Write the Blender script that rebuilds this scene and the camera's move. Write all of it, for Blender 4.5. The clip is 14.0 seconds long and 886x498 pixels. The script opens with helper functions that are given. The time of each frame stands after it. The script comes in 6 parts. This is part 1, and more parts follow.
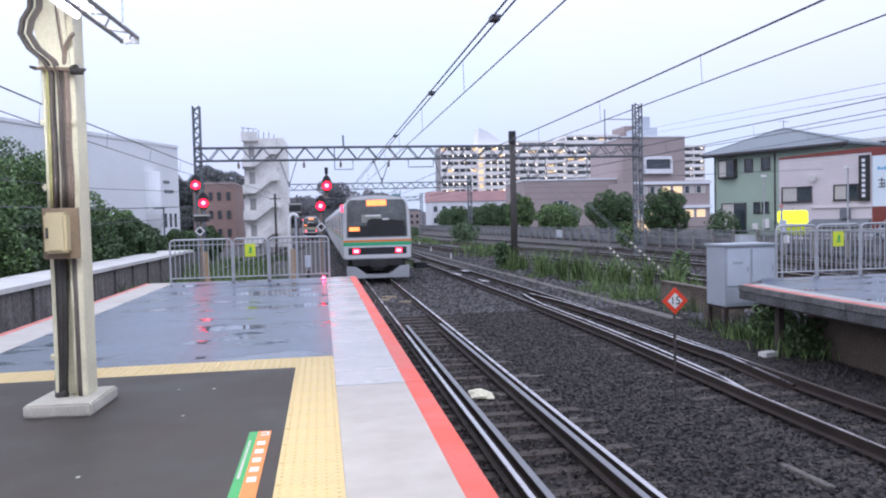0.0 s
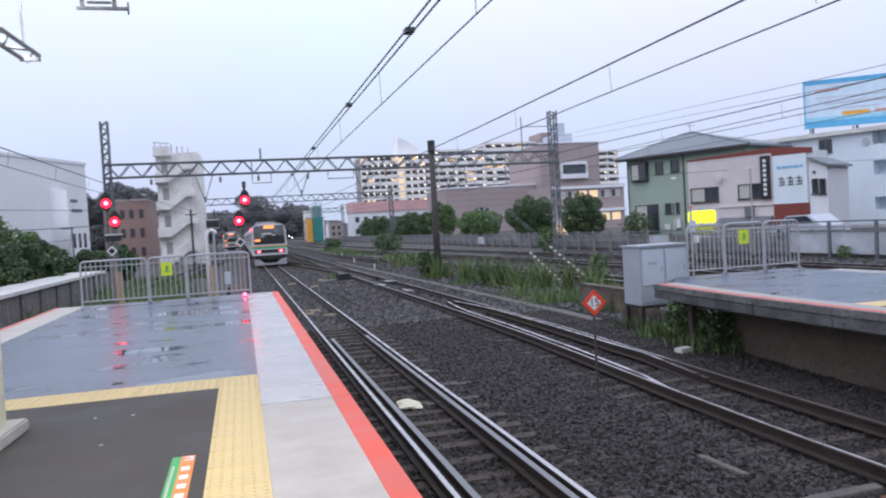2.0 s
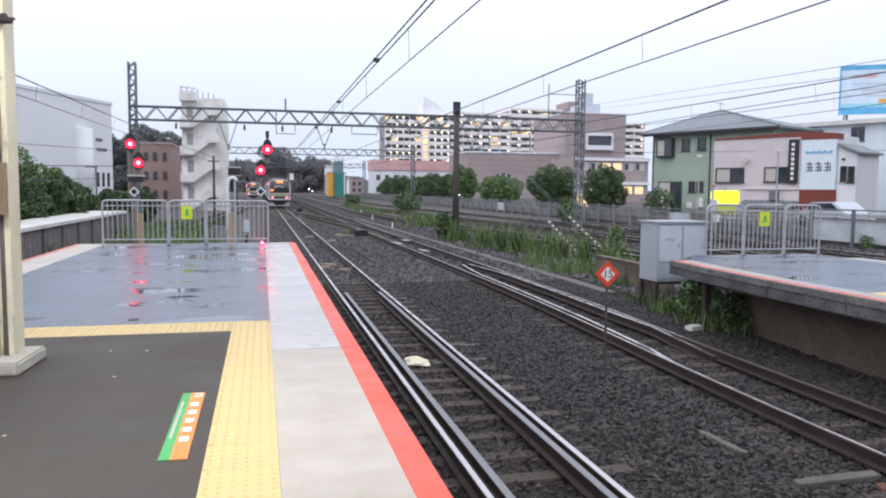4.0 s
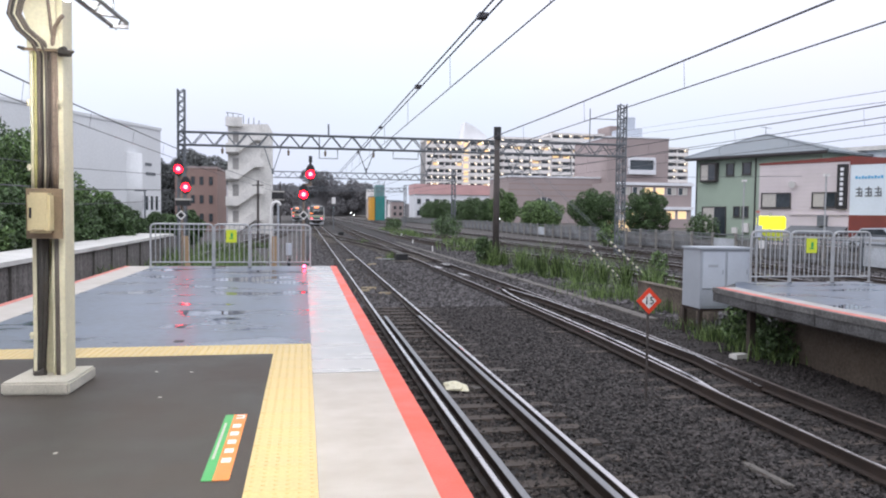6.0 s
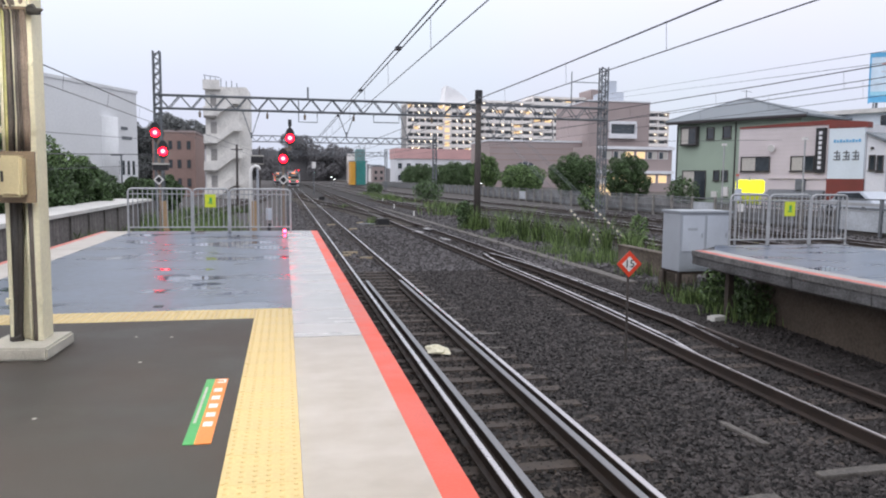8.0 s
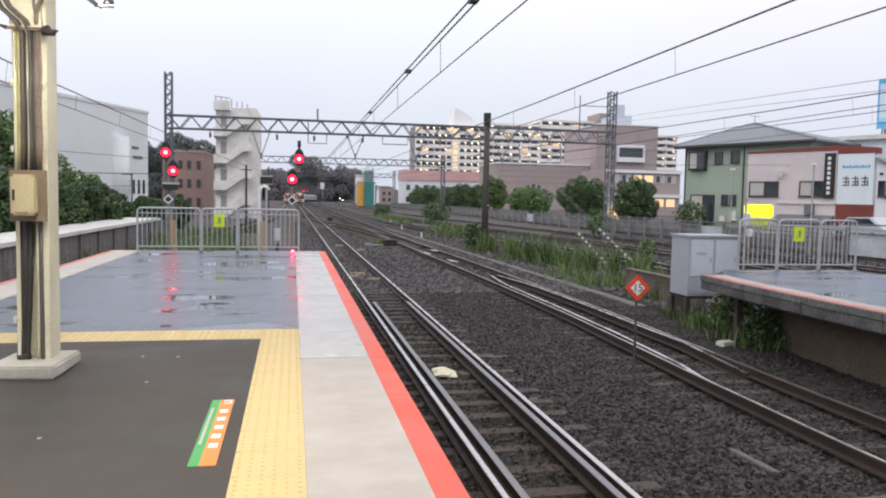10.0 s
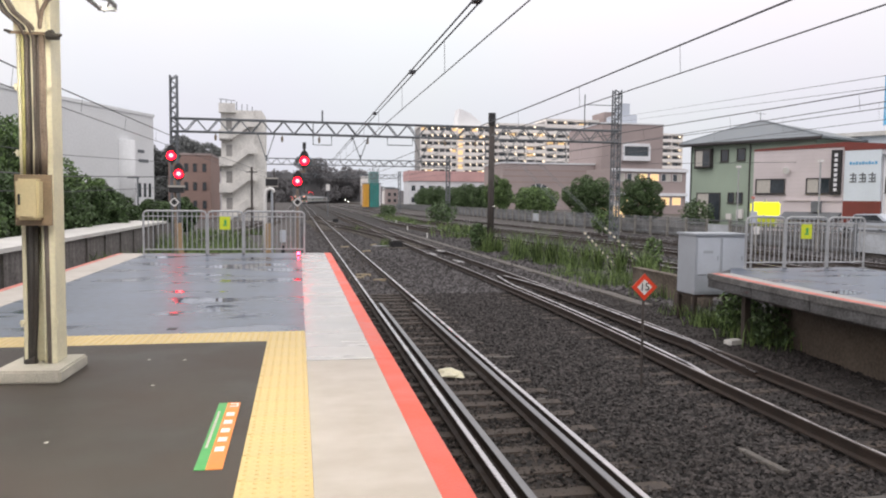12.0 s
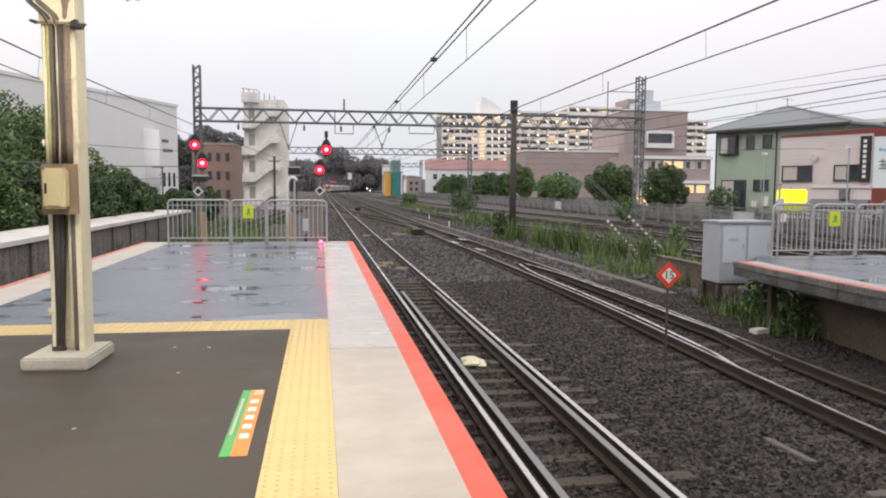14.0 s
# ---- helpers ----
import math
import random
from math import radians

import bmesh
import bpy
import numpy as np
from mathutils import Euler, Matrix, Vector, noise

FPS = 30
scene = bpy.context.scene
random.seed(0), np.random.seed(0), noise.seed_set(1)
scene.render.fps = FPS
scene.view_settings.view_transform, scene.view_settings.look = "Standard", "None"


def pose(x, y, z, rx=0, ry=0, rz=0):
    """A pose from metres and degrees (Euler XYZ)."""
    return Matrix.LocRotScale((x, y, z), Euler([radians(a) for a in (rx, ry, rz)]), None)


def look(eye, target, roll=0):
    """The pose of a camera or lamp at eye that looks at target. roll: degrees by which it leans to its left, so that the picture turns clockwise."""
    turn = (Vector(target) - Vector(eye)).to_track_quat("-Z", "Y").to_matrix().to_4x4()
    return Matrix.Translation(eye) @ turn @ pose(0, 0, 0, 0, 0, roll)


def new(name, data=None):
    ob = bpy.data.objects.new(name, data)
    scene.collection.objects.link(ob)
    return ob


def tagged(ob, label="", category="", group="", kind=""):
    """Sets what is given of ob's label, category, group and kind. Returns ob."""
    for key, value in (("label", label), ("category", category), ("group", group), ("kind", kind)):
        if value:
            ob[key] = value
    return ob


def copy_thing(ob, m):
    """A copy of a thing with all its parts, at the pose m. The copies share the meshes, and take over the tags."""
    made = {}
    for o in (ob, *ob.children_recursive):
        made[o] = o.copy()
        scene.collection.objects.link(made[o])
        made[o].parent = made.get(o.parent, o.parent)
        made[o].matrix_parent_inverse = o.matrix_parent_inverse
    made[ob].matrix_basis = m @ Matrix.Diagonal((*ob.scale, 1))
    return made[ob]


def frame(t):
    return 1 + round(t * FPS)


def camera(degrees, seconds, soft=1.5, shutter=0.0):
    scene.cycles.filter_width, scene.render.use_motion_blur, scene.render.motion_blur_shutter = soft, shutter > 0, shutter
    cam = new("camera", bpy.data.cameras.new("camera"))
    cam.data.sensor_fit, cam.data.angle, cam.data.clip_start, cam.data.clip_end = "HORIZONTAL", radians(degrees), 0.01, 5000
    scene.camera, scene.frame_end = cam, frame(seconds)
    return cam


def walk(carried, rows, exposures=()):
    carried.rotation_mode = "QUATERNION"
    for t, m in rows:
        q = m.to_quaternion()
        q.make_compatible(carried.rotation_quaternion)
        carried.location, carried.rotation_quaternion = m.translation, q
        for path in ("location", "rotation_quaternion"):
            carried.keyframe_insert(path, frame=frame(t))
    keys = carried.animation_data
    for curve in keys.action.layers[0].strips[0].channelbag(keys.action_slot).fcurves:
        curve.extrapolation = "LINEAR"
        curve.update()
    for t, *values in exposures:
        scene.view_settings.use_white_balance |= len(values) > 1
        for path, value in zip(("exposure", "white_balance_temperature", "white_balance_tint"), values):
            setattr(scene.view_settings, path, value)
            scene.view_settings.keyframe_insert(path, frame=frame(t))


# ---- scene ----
cam = camera(61.0, 14.0, soft=2.0, shutter=0.4)
PATH = [
    (0, (0.015, -0.42, 1.414), (0.332, 1.553, 1.338), -1.4),
    (0.5, (0.05, -0.429, 1.412), (0.382, 1.542, 1.336), -1.9),
    (1, (0.042, -0.438, 1.407), (0.34, 1.538, 1.332), -0.5),
    (1.5, (0.024, -0.434, 1.408), (0.415, 1.524, 1.293), 0.3),
    (1.7, (0.028, -0.462, 1.418), (0.507, 1.477, 1.317), 0.1),
    (1.8, (0.026, -0.469, 1.434), (0.526, 1.466, 1.364), -1.8),
    (2, (0.016, -0.462, 1.435), (0.533, 1.469, 1.375), -3.3),
    (2.2, (0.044, -0.5, 1.436), (0.647, 1.404, 1.327), -3.3),
    (2.5, (0.043, -0.488, 1.423), (0.726, 1.386, 1.271), -1.5),
    (2.7, (0.035, -0.491, 1.418), (0.698, 1.389, 1.261), -0.7),
    (3, (0.028, -0.479, 1.404), (0.586, 1.434, 1.231), -0.3),
    (3.2, (0.021, -0.474, 1.404), (0.507, 1.46, 1.248), 0.2),
    (5.3, (0.031, -0.567, 1.418), (0.483, 1.375, 1.257), 0.9),
    (5.5, (0.031, -0.565, 1.421), (0.46, 1.383, 1.288), 1.4),
    (6, (0.02, -0.552, 1.425), (0.384, 1.413, 1.33), 0.7),
    (6.5, (0.03, -0.555, 1.426), (0.454, 1.396, 1.31), 1.3),
    (7, (0.034, -0.549, 1.429), (0.485, 1.395, 1.304), 1.6),
    (7.5, (0.038, -0.523, 1.415), (0.452, 1.426, 1.234), 1.4),
    (8, (0.026, -0.528, 1.412), (0.438, 1.42, 1.224), 0.6),
    (8.5, (0.03, -0.552, 1.417), (0.455, 1.397, 1.271), 0.9),
    (8.7, (0.032, -0.549, 1.425), (0.43, 1.408, 1.303), 1.5),
    (10.8, (0.016, -0.479, 1.413), (0.423, 1.475, 1.277), 0.7),
    (11, (0.018, -0.471, 1.418), (0.436, 1.48, 1.286), 0.6),
    (11.5, (0.022, -0.479, 1.419), (0.435, 1.474, 1.303), 0.7),
    (12, (0.027, -0.495, 1.418), (0.405, 1.465, 1.288), 0.6),
    (12.5, (0.034, -0.499, 1.418), (0.402, 1.461, 1.268), 0.4),
    (13, (0.041, -0.492, 1.411), (0.413, 1.466, 1.241), 1.0),
    (13.5, (0.035, -0.48, 1.415), (0.375, 1.485, 1.258), 0.3),
    (14, (0.025, -0.469, 1.412), (0.346, 1.499, 1.251), 0.4),
]
walk(cam, [(t, look(eye, target, roll)) for t, eye, target, roll in PATH],
     exposures=((0, 0.07, 5400, 20), (1, -0.03, 5450, 19), (2, -0.1, 5550, 17), (2.5, -0.08, 5550, 16), (3.0, 0.15, 5700, 15), (5.5, 0.17, 5950, 15), (7, 0.06, 6050, 15), (8.7, 0.02, 6100, 15), (11, 0.02, 6450, 15), (14, 0.06, 6750, 15)))


# ---- light ----
world = bpy.data.worlds.new("overcast_sky")
scene.world = world
world.use_nodes = True
wn, wl = world.node_tree.nodes, world.node_tree.links
sky = wn.new("ShaderNodeTexSky")
sky.sky_type, sky.sun_disc = "NISHITA", False
sky.sun_elevation, sky.sun_rotation = radians(24), radians(-60)
sky.air_density, sky.dust_density = 1.0, 3.0
geo = wn.new("ShaderNodeTexCoord")
sep = wn.new("ShaderNodeSeparateXYZ")
ramp = wn.new("ShaderNodeValToRGB")
ramp.color_ramp.elements[0].position, ramp.color_ramp.elements[0].color = 0.0, (9.1, 9.6, 10.6, 1)
ramp.color_ramp.elements[1].position, ramp.color_ramp.elements[1].color = 0.45, (17.0, 16.95, 16.8, 1)
step = ramp.color_ramp.elements.new(0.12)
step.color = (10.4, 10.8, 11.6, 1)
cloud = wn.new("ShaderNodeTexNoise")
cloud.inputs["Scale"].default_value, cloud.inputs["Detail"].default_value = 2.2, 5
cmix = wn.new("ShaderNodeMix")
cmix.data_type, cmix.blend_type = "RGBA", "MULTIPLY"
cmix.inputs["Factor"].default_value = 0.16
wmix = wn.new("ShaderNodeMix")
wmix.data_type = "RGBA"
wmix.inputs["Factor"].default_value = 0.9
wl.new(geo.outputs["Generated"], sep.inputs[0])
wl.new(sep.outputs["Z"], ramp.inputs["Fac"])
wl.new(geo.outputs["Generated"], cloud.inputs["Vector"])
wl.new(ramp.outputs["Color"], cmix.inputs["A"])
wl.new(cloud.outputs["Color"], cmix.inputs["B"])
wl.new(sky.outputs["Color"], wmix.inputs["A"])
wl.new(cmix.outputs["Result"], wmix.inputs["B"])
wl.new(wmix.outputs["Result"], wn["Background"].inputs["Color"])
wn["Background"].inputs["Strength"].default_value = 0.09

sun = new("sun", bpy.data.lights.new("sun", "SUN"))
sun.data.energy, sun.data.angle, sun.data.color = 0.55, radians(40), (1.0, 0.96, 0.92)
sun.matrix_world = look((0, 0, 60), (35, 40, 0))


# ---- materials ----
def mat(name, color, rough=0.7, metal=0.0, spread=0.25, scale=3.0, fine=40.0, bump=0.15, tint=None, wet=0.0, glow=0.0, island=False, spec=0.5, stretch=None, sharp=0.14, puddle=False):
    """A procedural surface: large stains and fine grain in colour, roughness and relief."""
    m = bpy.data.materials.new(name)
    m.use_nodes = True
    n, l = m.node_tree.nodes, m.node_tree.links
    b = n["Principled BSDF"]
    tc = n.new("ShaderNodeTexCoord")
    big = n.new("ShaderNodeTexNoise")
    big.inputs["Scale"].default_value, big.inputs["Detail"].default_value = scale, 6
    small = n.new("ShaderNodeTexNoise")
    small.inputs["Scale"].default_value, small.inputs["Detail"].default_value = fine, 4
    if stretch:
        mp = n.new("ShaderNodeMapping")
        mp.inputs["Scale"].default_value = stretch
        l.new(tc.outputs["Object"], mp.inputs["Vector"])
        l.new(mp.outputs["Vector"], big.inputs["Vector"])
    else:
        l.new(tc.outputs["Object"], big.inputs["Vector"])
    l.new(tc.outputs["Object"], small.inputs["Vector"])
    mixn = n.new("ShaderNodeMath")
    mixn.operation = "MULTIPLY_ADD"
    mixn.inputs[1].default_value = 0.45
    l.new(small.outputs["Fac"], mixn.inputs[0])
    half = n.new("ShaderNodeMath")
    half.operation = "MULTIPLY"
    half.inputs[1].default_value = 0.55
    l.new(big.outputs["Fac"], half.inputs[0])
    l.new(half.outputs[0], mixn.inputs[2])
    cr = n.new("ShaderNodeValToRGB")
    cr.color_ramp.elements[0].position, cr.color_ramp.elements[1].position = 0.5 - sharp, 0.5 + sharp
    lo = [max(0, c * (1 - spread)) for c in color]
    hi = [min(1, c * (1 + spread)) for c in (tint or color)]
    cr.color_ramp.elements[0].color, cr.color_ramp.elements[1].color = (*lo, 1), (*hi, 1)
    if island:
        ge = n.new("ShaderNodeNewGeometry")
        add = n.new("ShaderNodeMath")
        add.operation = "MULTIPLY_ADD"
        add.inputs[1].default_value = 0.55
        sub = n.new("ShaderNodeMath")
        sub.operation = "SUBTRACT"
        sub.inputs[1].default_value = 0.27
        l.new(mixn.outputs[0], sub.inputs[0])
        l.new(ge.outputs["Random Per Island"], add.inputs[0])
        l.new(sub.outputs[0], add.inputs[2])
        l.new(add.outputs[0], cr.inputs["Fac"])
    else:
        l.new(mixn.outputs[0], cr.inputs["Fac"])
    l.new(cr.outputs["Color"], b.inputs["Base Color"])
    b.inputs["Metallic"].default_value = metal
    b.inputs["Specular IOR Level"].default_value = spec
    rr = n.new("ShaderNodeMapRange")
    rr.inputs["From Min"].default_value, rr.inputs["From Max"].default_value = 0.35, 0.65
    rr.inputs["To Min"].default_value = max(0.02, rough - 0.12 - wet)
    rr.inputs["To Max"].default_value = min(1, rough + 0.1)
    if puddle:
        rr.inputs["From Min"].default_value, rr.inputs["From Max"].default_value = 0.405, 0.45
        rr.inputs["To Min"].default_value, rr.inputs["To Max"].default_value = 0.02, rough
    l.new(big.outputs["Fac"], rr.inputs["Value"])
    l.new(rr.outputs["Result"], b.inputs["Roughness"])
    if bump:
        bp = n.new("ShaderNodeBump")
        bp.inputs["Strength"].default_value, bp.inputs["Distance"].default_value = bump, 0.01
        l.new(small.outputs["Fac"], bp.inputs["Height"])
        l.new(bp.outputs["Normal"], b.inputs["Normal"])
    if glow:
        b.inputs["Emission Color"].default_value = (*color, 1)
        b.inputs["Emission Strength"].default_value = glow
    return m


M_SLAB_WET = mat("wet_pale_concrete_slab", (0.45, 0.425, 0.395), 0.24, spread=0.05, stretch=(0.5, 1.6, 1), scale=0.9, fine=2.5, bump=0, spec=0.8, tint=(0.48, 0.46, 0.45), sharp=0.15)
M_FACE = mat("brown_weathered_face", (0.2, 0.17, 0.14), 0.85, spread=0.4, scale=1.2, fine=12, bump=0.3)
M_FACEPANEL = mat("streaked_brown_concrete_panel", (0.105, 0.094, 0.088), 0.85, spread=0.55, scale=1.2, fine=10, bump=0.3, stretch=(1, 3.0, 0.35), tint=(0.165, 0.152, 0.145))
M_ASPHALT = mat("asphalt", (0.043, 0.037, 0.026), 0.66, spread=0.25, scale=1.1, fine=160, bump=0.35, tint=(0.05, 0.04, 0.033), sharp=0.09)
M_WET = mat("wet_blue_grey_resin_floor", (0.058, 0.08, 0.122), 0.28, spread=0.5, scale=0.75, fine=9, bump=0.02, spec=0.75, stretch=(0.8, 1.5, 1), puddle=True)
M_SLAB = mat("pale_concrete_slab", (0.43, 0.385, 0.325), 0.55, spread=0.09, stretch=(0.45, 2.2, 1), scale=0.9, fine=3.5, bump=0.02, tint=(0.49, 0.455, 0.415), sharp=0.16)
M_RED = mat("red_edge_paint", (0.74, 0.1, 0.055), 0.5, spread=0.15, scale=2.0, fine=60, bump=0.1)
M_YELLOW = mat("yellow_tactile_tile", (0.68, 0.52, 0.23), 0.55, spread=0.12, scale=2.0, fine=50, bump=0.1)
M_CONC = mat("weathered_concrete", (0.27, 0.26, 0.24), 0.85, spread=0.35, scale=1.2, fine=30, bump=0.3)
M_FOOT = mat("dirty_pale_concrete", (0.42, 0.4, 0.34), 0.85, spread=0.15, scale=3, fine=90, bump=0.2, tint=(0.5, 0.48, 0.42))
M_CONC_DARK = mat("dark_stained_concrete", (0.13, 0.12, 0.11), 0.85, spread=0.45, scale=1.5, fine=22, bump=0.4)
M_CONC_PALE = mat("pale_concrete", (0.62, 0.61, 0.58), 0.8, spread=0.18, scale=1.0, fine=30, bump=0.2)
M_BALLAST = mat("ballast_bed", (0.02, 0.017, 0.016), 0.95, spread=0.5, scale=1.5, fine=24, bump=1.0)
M_STONE = mat("ballast_stone", (0.034, 0.03, 0.029), 0.9, spread=0.88, scale=8, fine=40, bump=0.2, island=True, tint=(0.047, 0.042, 0.041), sharp=0.24)
M_STONE_DARK = mat("oily_ballast_stone", (0.022, 0.019, 0.018), 0.85, spread=0.85, scale=8, fine=40, bump=0.2, island=True, tint=(0.036, 0.031, 0.03), sharp=0.24)
M_STONE_BROWN = mat("brown_ballast_stone", (0.032, 0.026, 0.024), 0.88, spread=0.88, scale=8, fine=40, bump=0.2, island=True, tint=(0.05, 0.042, 0.038), sharp=0.24)
# Lighter grey than the near stones: distance haze put into the colour.
M_STONE_HAZE = mat("haze_greyed_ballast_stone", (0.065, 0.06, 0.061), 0.9, spread=0.7, tint=(0.085, 0.08, 0.082), sharp=0.22, scale=8, fine=40, bump=0.2, island=True)
M_GROUND = mat("gravel_ground", (0.066, 0.059, 0.056), 0.95, spread=0.6, scale=0.4, fine=14, bump=1.0)
M_SLEEPER = mat("dark_brown_sleeper", (0.068, 0.054, 0.045), 0.85, spread=0.4, scale=5, fine=40, bump=0.4)
M_RUST = mat("rusty_rail_steel", (0.038, 0.027, 0.022), 0.7, 0.2, spread=0.35, scale=4, fine=60, bump=0.2)
M_RAILTOP = mat("worn_bright_rail_head", (0.55, 0.53, 0.54), 0.3, 0.85, spread=0.15, scale=2, fine=50, bump=0.05)
M_RAILDULL = mat("dull_worn_rail_head", (0.1, 0.08, 0.072), 0.55, 0.4, spread=0.3, scale=3, fine=50, bump=0.05)
M_GUARD = mat("grey_guard_rail_steel", (0.24, 0.24, 0.25), 0.42, 0.7, spread=0.2, scale=3, fine=60, bump=0.1)
M_GALV = mat("galvanised_steel", (0.42, 0.43, 0.44), 0.5, 0.35, spread=0.18, scale=4, fine=60, bump=0.08)
M_ZINC = mat("weathered_lattice_steel", (0.17, 0.185, 0.2), 0.6, 0.3, spread=0.25, scale=3, fine=40, bump=0.1)
M_CABLE_Y = mat("pale_olive_cable", (0.5, 0.47, 0.2), 0.45, spread=0.2, scale=8, fine=60, bump=0.05)
M_CABLE_D = mat("grey_brown_conduit", (0.12, 0.1, 0.085), 0.5, spread=0.25, scale=8, fine=60, bump=0.05)
M_CREAM = mat("cream_painted_steel", (0.72, 0.68, 0.5), 0.45, spread=0.12, scale=3, fine=40, bump=0.06)
M_BOX = mat("cream_plastic_box", (0.58, 0.5, 0.3), 0.4, spread=0.08, scale=4, fine=60, bump=0.03)
M_BROWN = mat("brown_painted_plate", (0.23, 0.17, 0.11), 0.5, spread=0.2, scale=4, fine=60, bump=0.06)
M_CABLE = mat("dark_cable", (0.045, 0.04, 0.035), 0.5, spread=0.3, scale=8, fine=60, bump=0.05)
M_CABLE_G = mat("brown_conduit", (0.26, 0.2, 0.155), 0.5, spread=0.3, scale=8, fine=60, bump=0.05)
M_BLACK = mat("black_paint", (0.02, 0.02, 0.022), 0.5, spread=0.3, scale=4, fine=50, bump=0.05)
M_WOODPOLE = mat("dark_concrete_pole", (0.07, 0.06, 0.055), 0.8, spread=0.35, scale=2, fine=30, bump=0.3)
M_WIRE = mat("overhead_wire", (0.09, 0.09, 0.1), 0.6, 0.3, spread=0.1, bump=0)
M_WHITE = mat("white_paint", (0.76, 0.75, 0.73), 0.5, spread=0.06, scale=2, fine=30, bump=0.05)
M_CAB = mat("grey_painted_cabinet", (0.36, 0.39, 0.43), 0.5, spread=0.1, scale=2, fine=40, bump=0.05)
M_CABPANEL = mat("pale_cabinet_panel", (0.5, 0.54, 0.6), 0.45, spread=0.07, scale=2, fine=40, bump=0.05)
M_ORANGE = mat("orange_red_sign_paint", (0.72, 0.06, 0.02), 0.45, spread=0.08, bump=0.03)
M_STK_G = mat("green_sticker", (0.06, 0.36, 0.09), 0.5, spread=0.1, bump=0.03)
M_STK_O = mat("orange_sticker", (0.8, 0.24, 0.04), 0.5, spread=0.08, bump=0.03)
M_LIME = mat("lime_yellow_notice", (0.6, 0.68, 0.03), 0.5, spread=0.08, bump=0.03)
M_RED_OLD = mat("faded_red_edge_paint", (0.58, 0.11, 0.08), 0.65, spread=0.35, scale=3.0, fine=25, bump=0.15, tint=(0.55, 0.2, 0.16))
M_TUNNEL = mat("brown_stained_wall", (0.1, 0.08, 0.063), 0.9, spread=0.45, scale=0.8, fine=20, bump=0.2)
M_EDGE = mat("dark_worn_platform_edge", (0.06, 0.058, 0.058), 0.85, spread=0.45, scale=2.5, fine=25, bump=0.3, tint=(0.095, 0.095, 0.098), sharp=0.14)
M_EDGE_PALE = mat("pale_worn_platform_nosing", (0.12, 0.118, 0.115), 0.85, spread=0.45, scale=3, fine=20, bump=0.3, sharp=0.12)
M_SLAB_OLD = mat("old_grey_edge_slab", (0.36, 0.35, 0.34), 0.6, spread=0.2, scale=2, fine=40, bump=0.15)
M_WALLBR = mat("brown_streaked_wall", (0.1, 0.075, 0.055), 0.9, spread=0.5, scale=2.0, fine=14, bump=0.3, tint=(0.12, 0.1, 0.08))
M_LEAF = mat("dark_green_leaves", (0.07, 0.115, 0.045), 0.6, spread=0.45, scale=0.6, fine=8, bump=0, tint=(0.085, 0.14, 0.055), island=True)
M_LEAF2 = mat("mid_green_leaves", (0.075, 0.13, 0.045), 0.6, spread=0.5, scale=0.6, fine=8, bump=0, tint=(0.12, 0.19, 0.065), island=True)
M_WEED = mat("weeds", (0.06, 0.11, 0.03), 0.65, spread=0.5, scale=0.6, fine=8, bump=0, tint=(0.13, 0.19, 0.06), island=True)
# Both woods colours are greyed and lightened to paint in distance haze.
M_WOODS_HAZED = mat("haze_tinted_woods", (0.17, 0.18, 0.175), 0.9, spread=0.25, scale=0.1, fine=2, bump=0, island=True)
M_FARWOODS_HAZED = mat("haze_tinted_far_woods", (0.2, 0.195, 0.2), 0.9, spread=0.25, scale=0.1, fine=2, bump=0, island=True)
M_BARK = mat("bark", (0.07, 0.055, 0.04), 0.9, spread=0.4, scale=4, fine=30, bump=0.5)
M_GLASS = mat("dark_window_glass", (0.035, 0.045, 0.055), 0.12, spread=0.3, scale=0.7, fine=5, bump=0, spec=0.8)
M_FRAME = mat("dark_window_frame", (0.05, 0.045, 0.045), 0.5, spread=0.2, bump=0.03)
M_FRAME_W = mat("white_window_frame", (0.7, 0.7, 0.7), 0.5, spread=0.1, bump=0.03)
M_CURTAIN = mat("pale_curtain", (0.5, 0.48, 0.44), 0.8, spread=0.15, scale=6, fine=30, bump=0.1)
M_HGREEN = mat("grey_green_render", (0.34, 0.42, 0.34), 0.85, spread=0.1, scale=0.5, fine=25, bump=0.2)
M_PINK = mat("pinkish_white_render", (0.64, 0.58, 0.59), 0.85, spread=0.09, scale=0.5, fine=25, bump=0.2)
M_REDBR = mat("red_brown_cladding", (0.2, 0.045, 0.035), 0.6, spread=0.15, scale=1, fine=25, bump=0.1)
M_SLATE = mat("blue_grey_roof_tile", (0.19, 0.215, 0.235), 0.6, spread=0.15, scale=0.8, fine=14, bump=0.3)
M_BWHITE = mat("white_building_render", (0.74, 0.75, 0.78), 0.85, spread=0.1, scale=0.4, fine=15, bump=0.15)
M_BPANEL = mat("white_pale_blue_sign_panel", (0.7, 0.78, 0.84), 0.6, spread=0.06, scale=0.5, fine=15, bump=0.05)
M_BBLUE = mat("bluish_white_render", (0.76, 0.83, 0.9), 0.85, spread=0.1, scale=0.4, fine=15, bump=0.15)
M_FENCEP = mat("grey_fence_slat", (0.2, 0.21, 0.22), 0.8, spread=0.4, scale=1.0, fine=20, bump=0.15)
M_BOARD = mat("weathered_pale_board", (0.42, 0.45, 0.48), 0.75, spread=0.25, scale=0.8, fine=12, bump=0.1)
M_DIRT = mat("oily_track_dirt", (0.026, 0.022, 0.02), 0.9, spread=0.6, scale=2.5, fine=30, bump=0.9)
